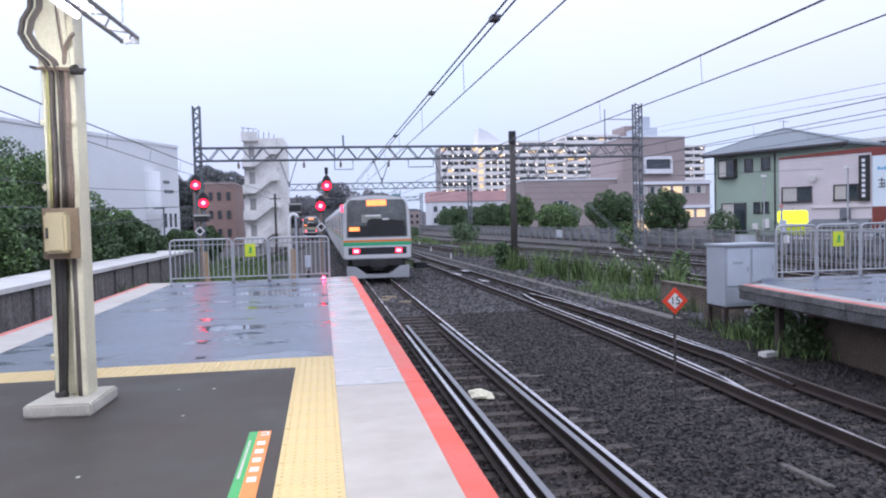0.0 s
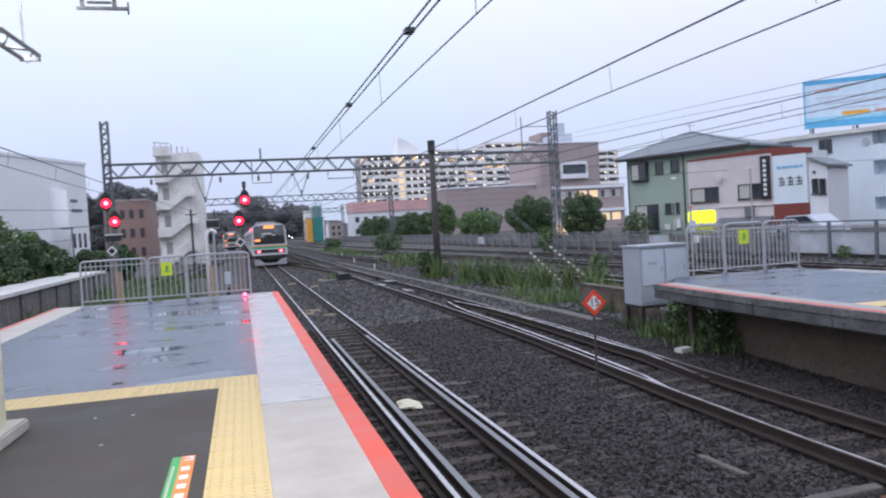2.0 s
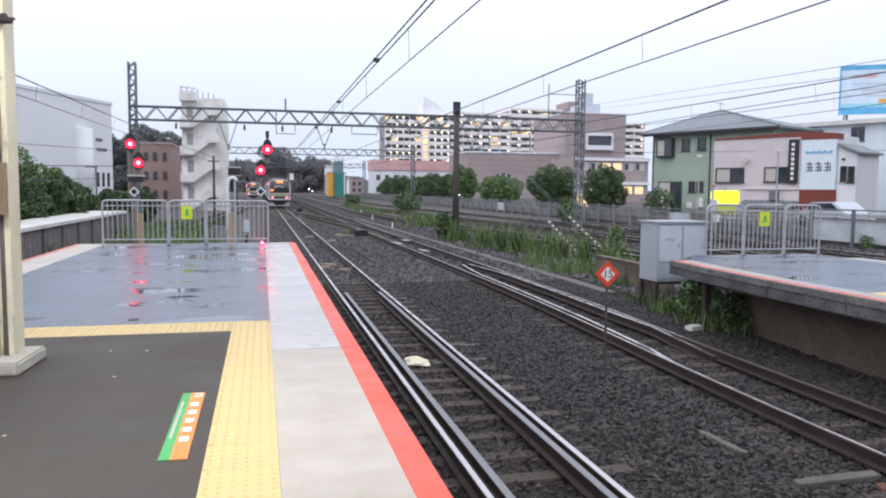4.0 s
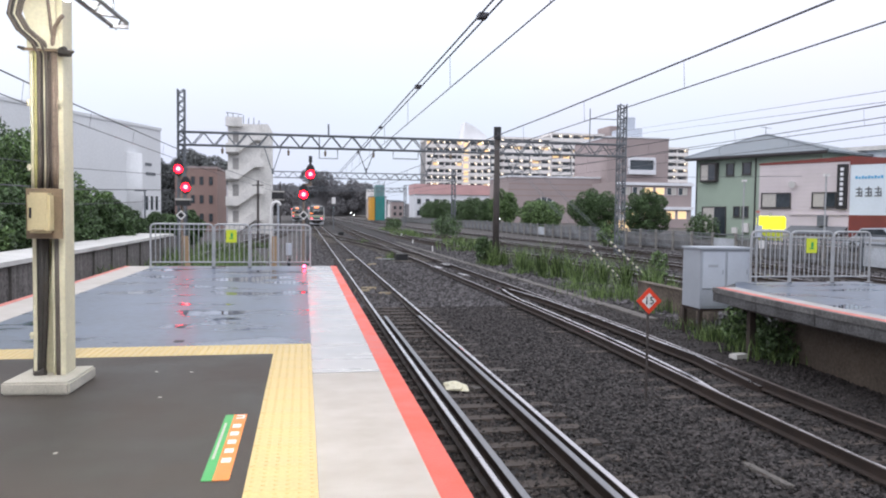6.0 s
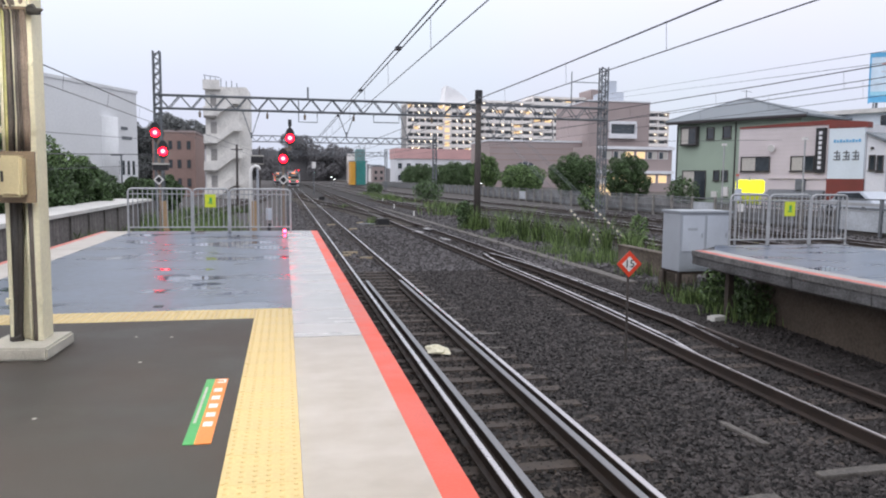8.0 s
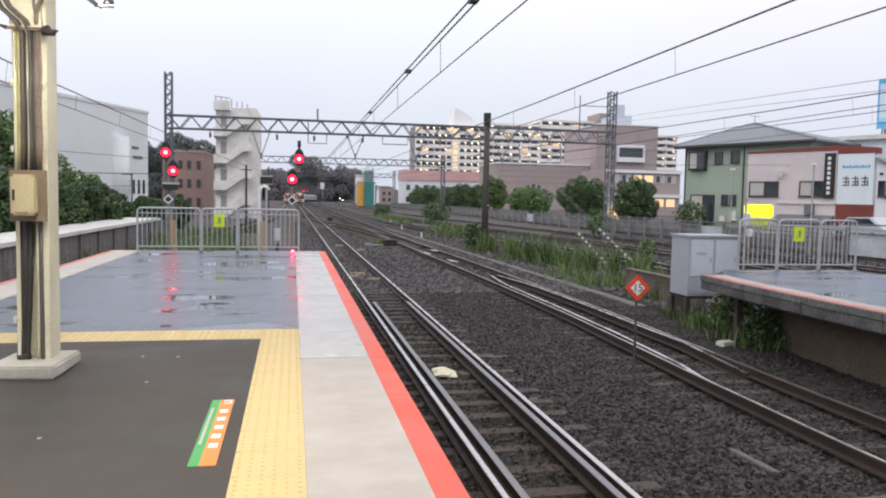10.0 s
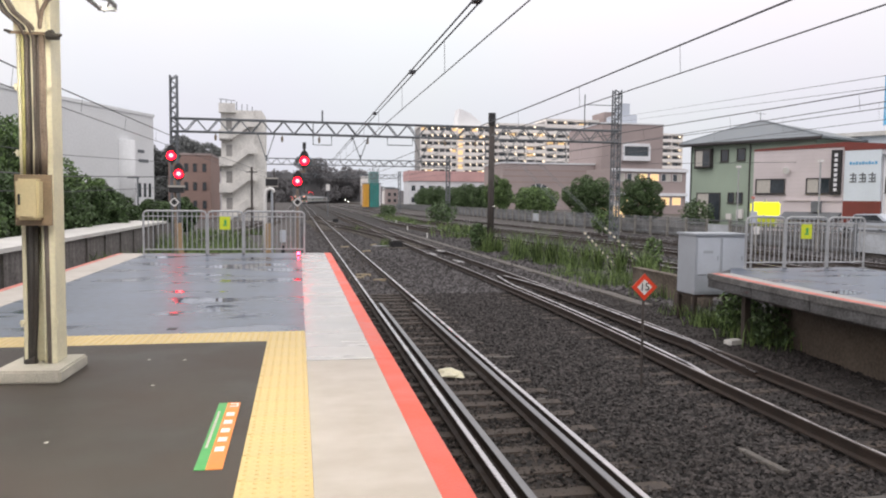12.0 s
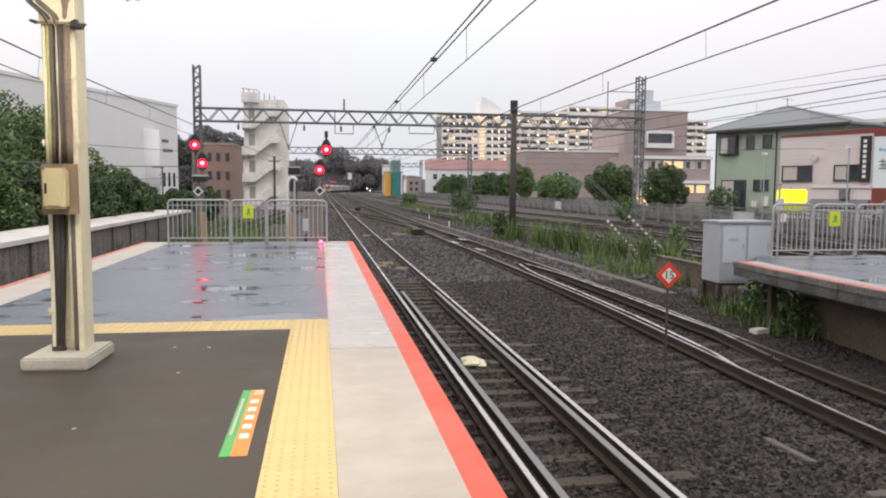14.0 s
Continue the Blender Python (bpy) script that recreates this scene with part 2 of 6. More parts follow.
M_BGREY = mat("pale_grey_cladding", (0.78, 0.79, 0.8), 0.75, spread=0.07, scale=0.2, fine=6, bump=0.1)
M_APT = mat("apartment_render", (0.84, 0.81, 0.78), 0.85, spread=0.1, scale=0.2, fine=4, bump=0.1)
# Darker than M_APT to paint in the shade of recesses.
M_APT_SHADE = mat("shaded_apartment_recess", (0.33, 0.32, 0.31), 0.85, spread=0.2, scale=0.3, fine=4, bump=0.1)
M_BEIGE = mat("pinkish_beige_tile", (0.37, 0.308, 0.298), 0.85, spread=0.1, scale=0.2, fine=5, bump=0.1)
M_BRICK = mat("red_brown_tile_wall", (0.29, 0.2, 0.175), 0.85, spread=0.15, scale=0.3, fine=6, bump=0.1)
M_TEAL = mat("teal_sheeting", (0.03, 0.28, 0.25), 0.7, spread=0.2, scale=0.3, fine=3, bump=0.1)
M_TEALPALE = mat("pale_teal_netting", (0.2, 0.36, 0.36), 0.8, spread=0.25, scale=0.4, fine=4, bump=0.1)
M_AMBER = mat("amber_sheeting", (0.7, 0.36, 0.05), 0.7, spread=0.15, scale=0.3, fine=3, bump=0.1)
M_PINKROOF = mat("pink_parapet", (0.62, 0.38, 0.37), 0.8, spread=0.1, scale=0.3, fine=3, bump=0.1)
M_BILL = mat("pale_blue_billboard", (0.58, 0.7, 0.8), 0.5, spread=0.12, scale=0.25, fine=1.2, bump=0)
M_BILL_B = mat("strong_blue_print", (0.12, 0.4, 0.66), 0.5, spread=0.15, scale=0.4, fine=3, bump=0)
M_BILL_C = mat("pale_cyan_print", (0.3, 0.58, 0.72), 0.5, spread=0.12, scale=0.6, fine=3, bump=0)
M_BLUESIGN = mat("blue_sign", (0.04, 0.15, 0.5), 0.5, spread=0.1, bump=0)
M_STEEL = mat("stainless_carriage_steel", (0.52, 0.53, 0.55), 0.38, 0.5, spread=0.08, scale=1.0, fine=20, bump=0.03)
M_FRP = mat("silver_white_cab_front", (0.62, 0.62, 0.62), 0.4, spread=0.06, scale=1.0, fine=20, bump=0.02)
M_CABGLASS = mat("cab_window_glass", (0.14, 0.15, 0.145), 0.18, spread=0.3, scale=1, fine=5, bump=0, spec=0.7)
M_CABIN = mat("dim_cab_interior", (0.3, 0.31, 0.27), 0.7, spread=0.2, scale=3, fine=10, bump=0)
M_STRIPE_O = mat("orange_stripe", (0.75, 0.24, 0.05), 0.4, spread=0.05, bump=0)
M_STRIPE_G = mat("green_stripe", (0.06, 0.42, 0.2), 0.4, spread=0.05, bump=0)
M_UNDER = mat("underframe_dark", (0.03, 0.029, 0.028), 0.8, spread=0.4, scale=3, fine=20, bump=0.3)
M_SKIRT = mat("grey_skirt", (0.36, 0.37, 0.38), 0.5, spread=0.12, scale=2, fine=20, bump=0.05)
M_ROOFGREY = mat("carriage_roof_grey", (0.3, 0.31, 0.32), 0.7, spread=0.15, scale=1, fine=10, bump=0.1)
L_RED = mat("red_signal_lens", (1.0, 0.003, 0.012), 0.3, spread=0, bump=0, glow=12)
L_CORE = mat("signal_lamp_core", (1.0, 0.3, 0.3), 0.3, spread=0, bump=0, glow=4)
L_TAIL = mat("red_tail_light", (1.0, 0.02, 0.05), 0.3, spread=0, bump=0, glow=6)
L_DEST = mat("amber_led_display", (1.0, 0.27, 0.06), 0.3, spread=0, bump=0, glow=2.0)
L_WARM = mat("warm_lamp", (1.0, 0.84, 0.6), 0.3, spread=0, bump=0, glow=4)
L_WARMW = mat("warm_lit_window", (1.0, 0.68, 0.34), 0.3, spread=0.2, bump=0, glow=0.6)
L_TUBE = mat("fluorescent_tube", (1.0, 0.98, 0.86), 0.3, spread=0, bump=0, glow=28)
L_YSIGN = mat("lit_yellow_sign", (0.95, 0.95, 0.02), 0.4, spread=0, bump=0, glow=0.9)
L_MARK = mat("red_marker_lens", (1.0, 0.02, 0.05), 0.3, spread=0, bump=0, glow=45)
L_TUBE_LOW = mat("low_fluorescent_tube", (1.0, 0.98, 0.86), 0.3, spread=0, bump=0, glow=110)
L_GREEN = mat("green_white_lamp", (0.45, 1.0, 0.75), 0.3, spread=0, bump=0, glow=9)
L_WHITE = mat("white_lamp", (1.0, 0.97, 0.9), 0.3, spread=0, bump=0, glow=9)


# ---- building helpers ----
class Form:
    """Vertices and faces gathered into one mesh."""

    def __init__(self):
        self.v, self.f = [], []

    def box(self, x0, y0, z0, x1, y1, z1):
        k = len(self.v)
        self.v += [(x0, y0, z0), (x1, y0, z0), (x1, y1, z0), (x0, y1, z0), (x0, y0, z1), (x1, y0, z1), (x1, y1, z1), (x0, y1, z1)]
        self.f += [tuple(k + i for i in q) for q in ((3, 2, 1, 0), (4, 5, 6, 7), (0, 1, 5, 4), (1, 2, 6, 5), (2, 3, 7, 6), (3, 0, 4, 7))]
        return self

    def rod(self, p, q, r, n=6, r2=None):
        p, q = Vector(p), Vector(q)
        r2 = r if r2 is None else r2
        w = (q - p).normalized()
        u = w.orthogonal().normalized()
        s = w.cross(u)
        k = len(self.v)
        for c, rad in ((p, r), (q, r2)):
            for i in range(n):
                a = 2 * math.pi * (i + 0.5) / n
                self.v.append(tuple(c + (u * math.cos(a) + s * math.sin(a)) * rad))
        self.f += [(k + i, k + (i + 1) % n, k + n + (i + 1) % n, k + n + i) for i in range(n)]
        self.f += [tuple(k + i for i in reversed(range(n))), tuple(k + n + i for i in range(n))]
        return self

    def line(self, pts, r, n=6):
        """A tube along a line of points."""
        k, pts = len(self.v), [Vector(p) for p in pts]
        u = (pts[1] - pts[0]).orthogonal().normalized()
        for i, p in enumerate(pts):
            w = (pts[min(len(pts) - 1, i + 1)] - pts[max(0, i - 1)]).normalized()
            u = (u - w * u.dot(w)).normalized()
            s = w.cross(u)
            for j in range(n):
                a = 2 * math.pi * (j + 0.5) / n
                self.v.append(tuple(p + (u * math.cos(a) + s * math.sin(a)) * r))
        for i in range(len(pts) - 1):
            for j in range(n):
                self.f.append((k + i * n + j, k + i * n + (j + 1) % n, k + (i + 1) * n + (j + 1) % n, k + (i + 1) * n + j))
        self.f += [tuple(k + j for j in reversed(range(n))), tuple(k + (len(pts) - 1) * n + j for j in range(n))]
        return self

    def prism(self, poly, axis, a, b):
        """poly: 2D outline, pushed from a to b along axis (0, 1 or 2)."""
        k, n = len(self.v), len(poly)
        for c in (a, b):
            for p, q in poly:
                self.v.append(((c, p, q), (p, c, q), (p, q, c))[axis])
        self.f += [(k + i, k + (i + 1) % n, k + n + (i + 1) % n, k + n + i) for i in range(n)]
        self.f += [tuple(k + i for i in reversed(range(n))), tuple(k + n + i for i in range(n))]
        return self

    def sweep(self, profile, pts):
        """Profile of (sideways, up) carried along a line of points."""
        k, n = len(self.v), len(profile)
        for i, p in enumerate(pts):
            a, b = Vector(pts[max(0, i - 1)]), Vector(pts[min(len(pts) - 1, i + 1)])
            d = (b - a).normalized()
            side = Vector((d.y, -d.x, 0)).normalized()
            for s, u in profile:
                self.v.append(tuple(Vector(p) + side * s + Vector((0, 0, u))))
        for i in range(len(pts) - 1):
            for j in range(n):
                self.f.append((k + i * n + j, k + i * n + (j + 1) % n, k + (i + 1) * n + (j + 1) % n, k + (i + 1) * n + j))
        self.f += [tuple(k + j for j in reversed(range(n))), tuple(k + (len(pts) - 1) * n + j for j in range(n))]
        return self

    def mesh(self, name, material, bevel=0.0, smooth=False):
        me = bpy.data.meshes.new(name)
        me.from_pydata(self.v, [], self.f)
        bm = bmesh.new()
        bm.from_mesh(me)
        bmesh.ops.recalc_face_normals(bm, faces=bm.faces)
        if bevel:
            bmesh.ops.bevel(bm, geom=list(bm.edges), offset=bevel, segments=2, affect="EDGES", clamp_overlap=True)
        if smooth:
            for f in bm.faces:
                f.smooth = True
        bm.to_mesh(me)
        bm.free()
        me.materials.append(material)
        return me


def part(name, form, material, parent=None, label="", bevel=0.0, smooth=False, at=None):
    """One mesh object, under a thing or a part where one is given."""
    me = form if isinstance(form, bpy.types.Mesh) else form.mesh(name, material, bevel, smooth)
    ob = new(name, me)
    if parent:
        ob.parent = parent
    if at:
        ob.location = at
    return tagged(ob, label)


def thing(name, label, category, group="", kind="", at=(0, 0, 0), turn=0):
    ob = new(name)
    ob.empty_display_size = 0.2
    ob.matrix_basis = pose(*at, 0, 0, turn)
    return tagged(ob, label, category, group, kind)


def solid(name, form, material, label, category, group="", kind="", bevel=0.0, smooth=False, at=None):
    ob = part(name, form, material, None, "", bevel, smooth, at)
    return tagged(ob, label, category, group, kind)


def piece(name, mesh, parent, loc, size=(1, 1, 1), turn=0):
    ob = new(name, mesh)
    ob.parent = parent
    ob.location, ob.scale = loc, size
    ob.rotation_euler[2] = radians(turn)
    return ob


UNIT = {}


def unit(material):
    """A shared one-metre block of a material."""
    if material.name not in UNIT:
        UNIT[material.name] = Form().box(-0.5, -0.5, -0.5, 0.5, 0.5, 0.5).mesh("block", material)
    return UNIT[material.name]


def leaf_cloud(rng, clumps, n, size):
    """Many small leaves round clump centres (x, y, z, radius, flatness)."""
    c = np.array(clumps)
    w = c[:, 3] ** 2
    pick = rng.choice(len(c), n, p=w / w.sum())
    d = rng.normal(size=(n, 3))
    d /= np.linalg.norm(d, axis=1)[:, None]
    r = c[pick, 3] * rng.uniform(0.55, 1.08, n) ** 0.6
    p = c[pick, :3] + d * r[:, None] * np.stack([np.ones(n), np.ones(n), c[pick, 4]], 1)
    u = rng.normal(size=(n, 3))
    u /= np.linalg.norm(u, axis=1)[:, None]
    t = np.cross(u, rng.normal(size=(n, 3)))
    t /= np.linalg.norm(t, axis=1)[:, None]
    s = size * rng.uniform(0.6, 1.3, n)[:, None]
    v = np.stack([p - u * s, p + t * s * 0.5, p + u * s, p - t * s * 0.5], 1).reshape(-1, 3)
    f = np.arange(4 * n).reshape(-1, 4)
    return v, f


def cloud_mesh(name, v, f, material):
    me = bpy.data.meshes.new(name)
    me.from_pydata(v.tolist(), [], f.tolist())
    me.materials.append(material)
    return me


# ---- lines of the tracks ----
RAIL = -1.1       # top of the rails
GROUND = -1.32    # ballast surface
STREET = -0.6


def ease(a, b, y0, y1, y):
    k = min(1, max(0, (y - y0) / (y1 - y0)))
    return a + (b - a) * k * k * (3 - 2 * k)


def bend(y):
    return max(0, y - 330) ** 2 / 1800


def line_main(y):
    return 2.385 + bend(y)


def line_second(y):
    return ease(6.39, 6.71, 6.0, 17.0, y) + ease(0.0, -0.12, 22, 45, y) + bend(y)


def edge_opposite(y):
    """Track-side edge of the opposite platform, which bends away towards its end."""
    return 7.84 + 0.27 * min(1, max(0, (y - 8.2) / 5.1)) ** 2


def line_left(y):
    return ease(-5.8, -1.75, 20, 130, y) + bend(y)


def line_right(y):
    return ease(15.0, 10.9, 20, 85, y) + bend(y)


def line_outer(y):
    return ease(19.5, 14.6, 30, 110, y) + bend(y)


def line_far(y):
    return ease(24.0, 18.6, 30, 130, y) + bend(y)


def line_cross(y):
    return ease(6.6, 2.385, 40, 94, y)


def along(fn, off, y0, y1, z):
    ys, y = [], y0
    while y < y1:
        ys.append(y)
        y += 3 if y < 120 else 8
    ys.append(y1)
    return [(fn(y) + off, y, z) for y in ys]


# ---- ground ----
solid("ground", Form().box(-900, -300, -2.2, 900, 3000, GROUND - 0.06), M_GROUND, "dark gravel and earth ground beside the railway", "ground", kind="structure")
solid("street", Form().box(30.0, 12, GROUND - 0.06, 260, 700, STREET), M_ASPHALT, "asphalt street level behind the trackside fence", "road", kind="structure")
bed = Form()
bed.sweep([(-1.0, -0.06), (9.0, -0.06), (8.2, 0.0), (-1.0, 0.0)], [(1.9, -12, GROUND), (1.9, 150, GROUND), (1.9, 330, GROUND)])
solid("ballast", bed, M_BALLAST, "dark brown-grey crushed stone ballast bed", "ballast", kind="structure")


def stones(rng, n, x0, x1, y0, y1, size):
    """Crushed stone as small uneven eight-sided lumps."""
    base = np.array([(1, 0, 0), (-1, 0, 0), (0, 1, 0), (0, -1, 0), (0, 0, 1), (0, 0, -1)], float)
    tri = np.array([(0, 2, 4), (2, 1, 4), (1, 3, 4), (3, 0, 4), (2, 0, 5), (1, 2, 5), (3, 1, 5), (0, 3, 5)])
    c = np.stack([rng.uniform(x0, x1, n), y0 + (y1 - y0) * rng.uniform(0, 1, n) ** 1.6, np.full(n, GROUND) + rng.uniform(-0.01, 0.022, n)], 1)
    a = rng.uniform(0, 6.28, n)
    s = size * rng.uniform(0.55, 1.3, (n, 1, 1)) * rng.uniform(0.6, 1.2, (n, 6, 3)) * np.array([1.15, 1.0, 0.75])
    v = base[None] * s
    v += rng.normal(0, size * 0.16, v.shape)
    x = v[..., 0] * np.cos(a)[:, None] - v[..., 1] * np.sin(a)[:, None]
    y = v[..., 0] * np.sin(a)[:, None] + v[..., 1] * np.cos(a)[:, None]
    v = np.stack([x, y, v[..., 2]], -1) + c[:, None]
    f = tri[None] + 6 * np.arange(n)[:, None, None]
    return v.reshape(-1, 3), f.reshape(-1, 3)


rng = np.random.default_rng(4)
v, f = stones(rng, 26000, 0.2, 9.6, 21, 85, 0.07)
tagged(new("far_ballast_stones", cloud_mesh("far_ballast_stones", v, f, M_STONE_HAZE)), "loose crushed ballast stones further along the line, greyed for haze", "ballast", kind="stuff")
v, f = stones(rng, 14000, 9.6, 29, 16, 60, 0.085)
tagged(new("outer_ballast_stones", cloud_mesh("outer_ballast_stones", v, f, M_STONE_HAZE)), "loose ballast stones round the outer tracks, greyed for haze", "ballast", kind="stuff")
v, f = stones(rng, 26000, 0.9, 3.1, 2.4, 34, 0.03)
tagged(new("dark_track_stones", cloud_mesh("dark_track_stones", v, f, M_STONE_BROWN)), "dark brown crushed stones between the main rails", "ballast", kind="stuff")
v, f = stones(rng, 44000, 3.0, 5.75, 2.4, 34, 0.033)
tagged(new("ballast_stones", cloud_mesh("ballast_stones", v, f, M_STONE)), "loose dark crushed ballast stones between the rails", "ballast", kind="stuff")

v, f = stones(rng, 46000, 5.75, 9.5, 2.4, 34, 0.03)
tagged(new("oily_ballast_stones", cloud_mesh("oily_ballast_stones", v, f, M_STONE_DARK)), "dark oily crushed stones round the second track", "ballast", kind="stuff")
dirt = Form()
rd = random.Random(12)
for k in range(60):
    y = -8 + 0.5 * k
    dirt.box(5.95, y, GROUND - 0.03, 6.95, y + 0.5, GROUND + 0.004 + rd.uniform(-0.008, 0.008))
    dirt.box(7.15, y, GROUND - 0.03, 8.95 + rd.uniform(-0.1, 0.1), y + 0.5, GROUND + 0.008 + rd.uniform(-0.008, 0.008))
solid("track_dirt", dirt, M_DIRT, "dark oily dirt filling the ballast round the second track", "ballast", kind="structure")

# ---- tracks ----
PROFILE = [(-0.065, -0.15), (0.065, -0.15), (0.065, -0.135), (0.012, -0.118), (0.012, -0.045), (0.034, -0.035), (0.034, -0.004), (-0.034, -0.004), (-0.034, -0.035), (-0.012, -0.045), (-0.012, -0.118), (-0.065, -0.135)]
TOP = [(-0.03, -0.0035), (0.03, -0.0035), (0.026, 0.0), (-0.026, 0.0)]
SLEEPER = Form().box(-1.15, -0.11, -0.16, 1.15, 0.11, 0.0).mesh("sleeper", M_SLEEPER, bevel=0.012)


def track(name, fn, y0, y1, label, sleepers=0.0, upto=0.0, guard=None, sink=0.02, head=None, checks=()):
    root = thing(name, label, "railway track", group="railway tracks")
    for off in (-0.565, 0.565):
        r = part("rail", Form().sweep(PROFILE, along(fn, off, y0, y1, RAIL)), M_RUST, root)
        part("running_surface", Form().sweep(TOP, along(fn, off, y0, y1, RAIL + 0.001)), head or M_RAILTOP, r, "worn bright rail head")
    if guard:
        for off in (-0.41, 0.41):
            g = part("guard_rail", Form().sweep(PROFILE, along(fn, off, guard[0], guard[1], RAIL + 0.004)), M_RUST, root, "grey steel guard rail inside the running rail")
            part("guard_rail_top", Form().sweep([(-0.036, -0.0035), (0.036, -0.0035), (0.036, 0.003), (-0.036, 0.003)], along(fn, off, guard[0], guard[1], RAIL + 0.0075)), M_GUARD, g)
    for off, ya, yb in checks:
        part("check_rail", Form().sweep(PROFILE, along(fn, off, ya, yb, RAIL + 0.006)), M_RUST, root, "dark steel check rail in the points")
    y, rest = y0, Form()
    rs = random.Random(name)
    while y < upto:
        y += sleepers * rs.uniform(0.94, 1.06)
        if y < 62:
            piece("sleeper", SLEEPER, root, (fn(y) + rs.uniform(-0.03, 0.03), y, RAIL - 0.16 - sink + rs.uniform(-0.014, 0.006)), turn=rs.uniform(-1, 1))
        else:
            x = fn(y)
            rest.box(x - 1.1, y - 0.11, RAIL - 0.3, x + 1.1, y + 0.11, RAIL - 0.17)
    if rest.v:
        tagged(part("far_sleepers", rest, M_SLEEPER, root), kind="stuff")
    return root


track("main_track", line_main, -12, 640, "railway track with guard rails on dark wooden sleepers", 0.62, 120, guard=(-12, 17.6), sink=0.036)
track("second_track", line_second, -12, 640, "railway track with rusty rails on dark sleepers in ballast", 0.62, 110, sink=0.046, head=M_RAILDULL, checks=((0.44, 40, 58), (-0.44, 46, 52)))
second = bpy.data.objects["second_track"]
for s in (-1, 1):
    pts = [(line_second(y) + s * off, y, RAIL + 0.004 - (0.1 if y < 10 else 0)) for y, off in ((8.6 if s < 0 else 9.9, 0.5 if s < 0 else 0.52), (10.2 if s < 0 else 12.0, 0.47), (13, 0.42), (17, 0.41), (20.5, 0.4), (22.0, 0.31), (23.9, 0.12))]
    g = part("guard_rail", Form().sweep(PROFILE, pts), M_RUST, second, "steel guard rail bent inwards at its end")
    part("guard_rail_top", Form().sweep([(-0.03, -0.0035), (0.03, -0.0035), (0.03, 0.003), (-0.03, 0.003)], [(x, y, z + 0.0035) for x, y, z in pts]), M_RAILTOP, g)
for s in (-1, 1):
    part("worn_strip", Form().sweep([(-0.011, 0.001), (0.011, 0.001), (0.009, 0.004), (-0.009, 0.004)], along(line_second, s * 0.565, 11.0 if s > 0 else 4.0, 120, RAIL)), M_RAILTOP, second, "bright worn strip on the rail head")
track("rear_track", line_left, -12, 640, "railway track along the far side of the platform", 0.62, 90)
track("inner_track", line_right, 8, 640, "rusty railway track beyond the weeds", 0.65, 90)
track("outer_track", line_outer, 0, 640, "outer railway track near the trackside fence", 0.65, 90)
track("far_track", line_far, 0, 640, "outermost railway track below the street", 0.65, 60)
track("crossover_track", line_cross, 40, 94, "crossover track linking the two middle tracks", 0.6, 94, head=M_RAILDULL, sink=0.0, checks=((-0.43, 46, 56), (0.43, 50, 62), (-0.43, 74, 86), (0.43, 66, 80), (-0.28, 44, 52), (0.28, 72, 80)))

# ---- platform ----
END = 19.45
plat = solid("platform", Form().box(-4.38, -14, -0.3, 0.82, END, -0.03).box(-3.9, -14, -2.0, 0.3, END - 0.4, -0.3), M_CONC_DARK, "concrete railway platform body with overhanging edge", "platform", kind="structure")
solid("asphalt_floor", Form().box(-3.7, -14, -0.03, -0.28, 7.1, 0.0), M_ASPHALT, "dry dark grey-brown asphalt platform floor", "floor", kind="structure")
solid("wet_floor", Form().box(-3.7, 7.64, -0.03, 0.1, END, 0.0), M_WET, "wet glossy blue-grey platform floor with puddles", "floor", kind="structure")
edge = thing("platform_edge", "pale concrete edge slabs with a red painted line", "platform edge", kind="structure")
y, k = -6.72, 0
while y < END - 0.1:
    y2 = min(END, y + 4.28)
    part("edge_slab", Form().box(0.1, y + 0.009, -0.03, 0.7, y2 - 0.009, 0.001), M_SLAB if y < 5 else M_SLAB_WET, edge)
    part("red_edge_line", Form().box(0.7, y + 0.003, -0.06, 0.862, y2 - 0.003, 0.003), M_RED, edge, "red painted platform edge")
    y = y2
far_edge = thing("platform_edge_far_side", "pale edge slabs with red line on the side away from the main track", "platform edge", kind="structure")
y = -6.7
while y < END - 0.1:
    y2 = min(END, y + 4.28)
    part("edge_slab", Form().box(-4.28, y + 0.006, -0.03, -3.7, y2 - 0.006, 0.001), M_SLAB, far_edge)
    part("red_edge_line", Form().box(-4.39, y + 0.003, -0.06, -4.28, y2 - 0.003, 0.003), M_RED_OLD, far_edge, "faded red line")
    y = y2


def tactile(name, w, d, bar):
    form = Form().box(0.002, 0.002, -0.03, w - 0.002, d - 0.002, 0.001)
    n = 6
    for i in range(n):
        for j in range(n):
            form.rod((w * (i + 0.5) / n, d * (j + 0.5) / n, 0.001), (w * (i + 0.5) / n, d * (j + 0.5) / n, 0.006), 0.014, 6, 0.009)
    if bar:
        form.box(0.008, 0.01, 0.001, 0.024, d - 0.01, 0.006)
    return form.mesh(name, M_YELLOW)


paving = thing("tactile_paving", "yellow tactile paving strip with raised dots along the platform edge", "tactile paving", kind="structure")
T_SIDE = tactile("tactile_tile", 0.38, 0.38, True)
T_CROSS = tactile("tactile_tile_wide", 0.38, 0.27, False)
for i in range(34):
    piece("tactile_tile", T_SIDE, paving, (-0.28, 7.1 - 0.38 * (i + 1), 0))
for i in range(10):
    for j in range(2):
        piece("tactile_tile", T_CROSS, paving, (0.1 - 0.38 * (i + 1), 7.1 + 0.27 * j, 0))

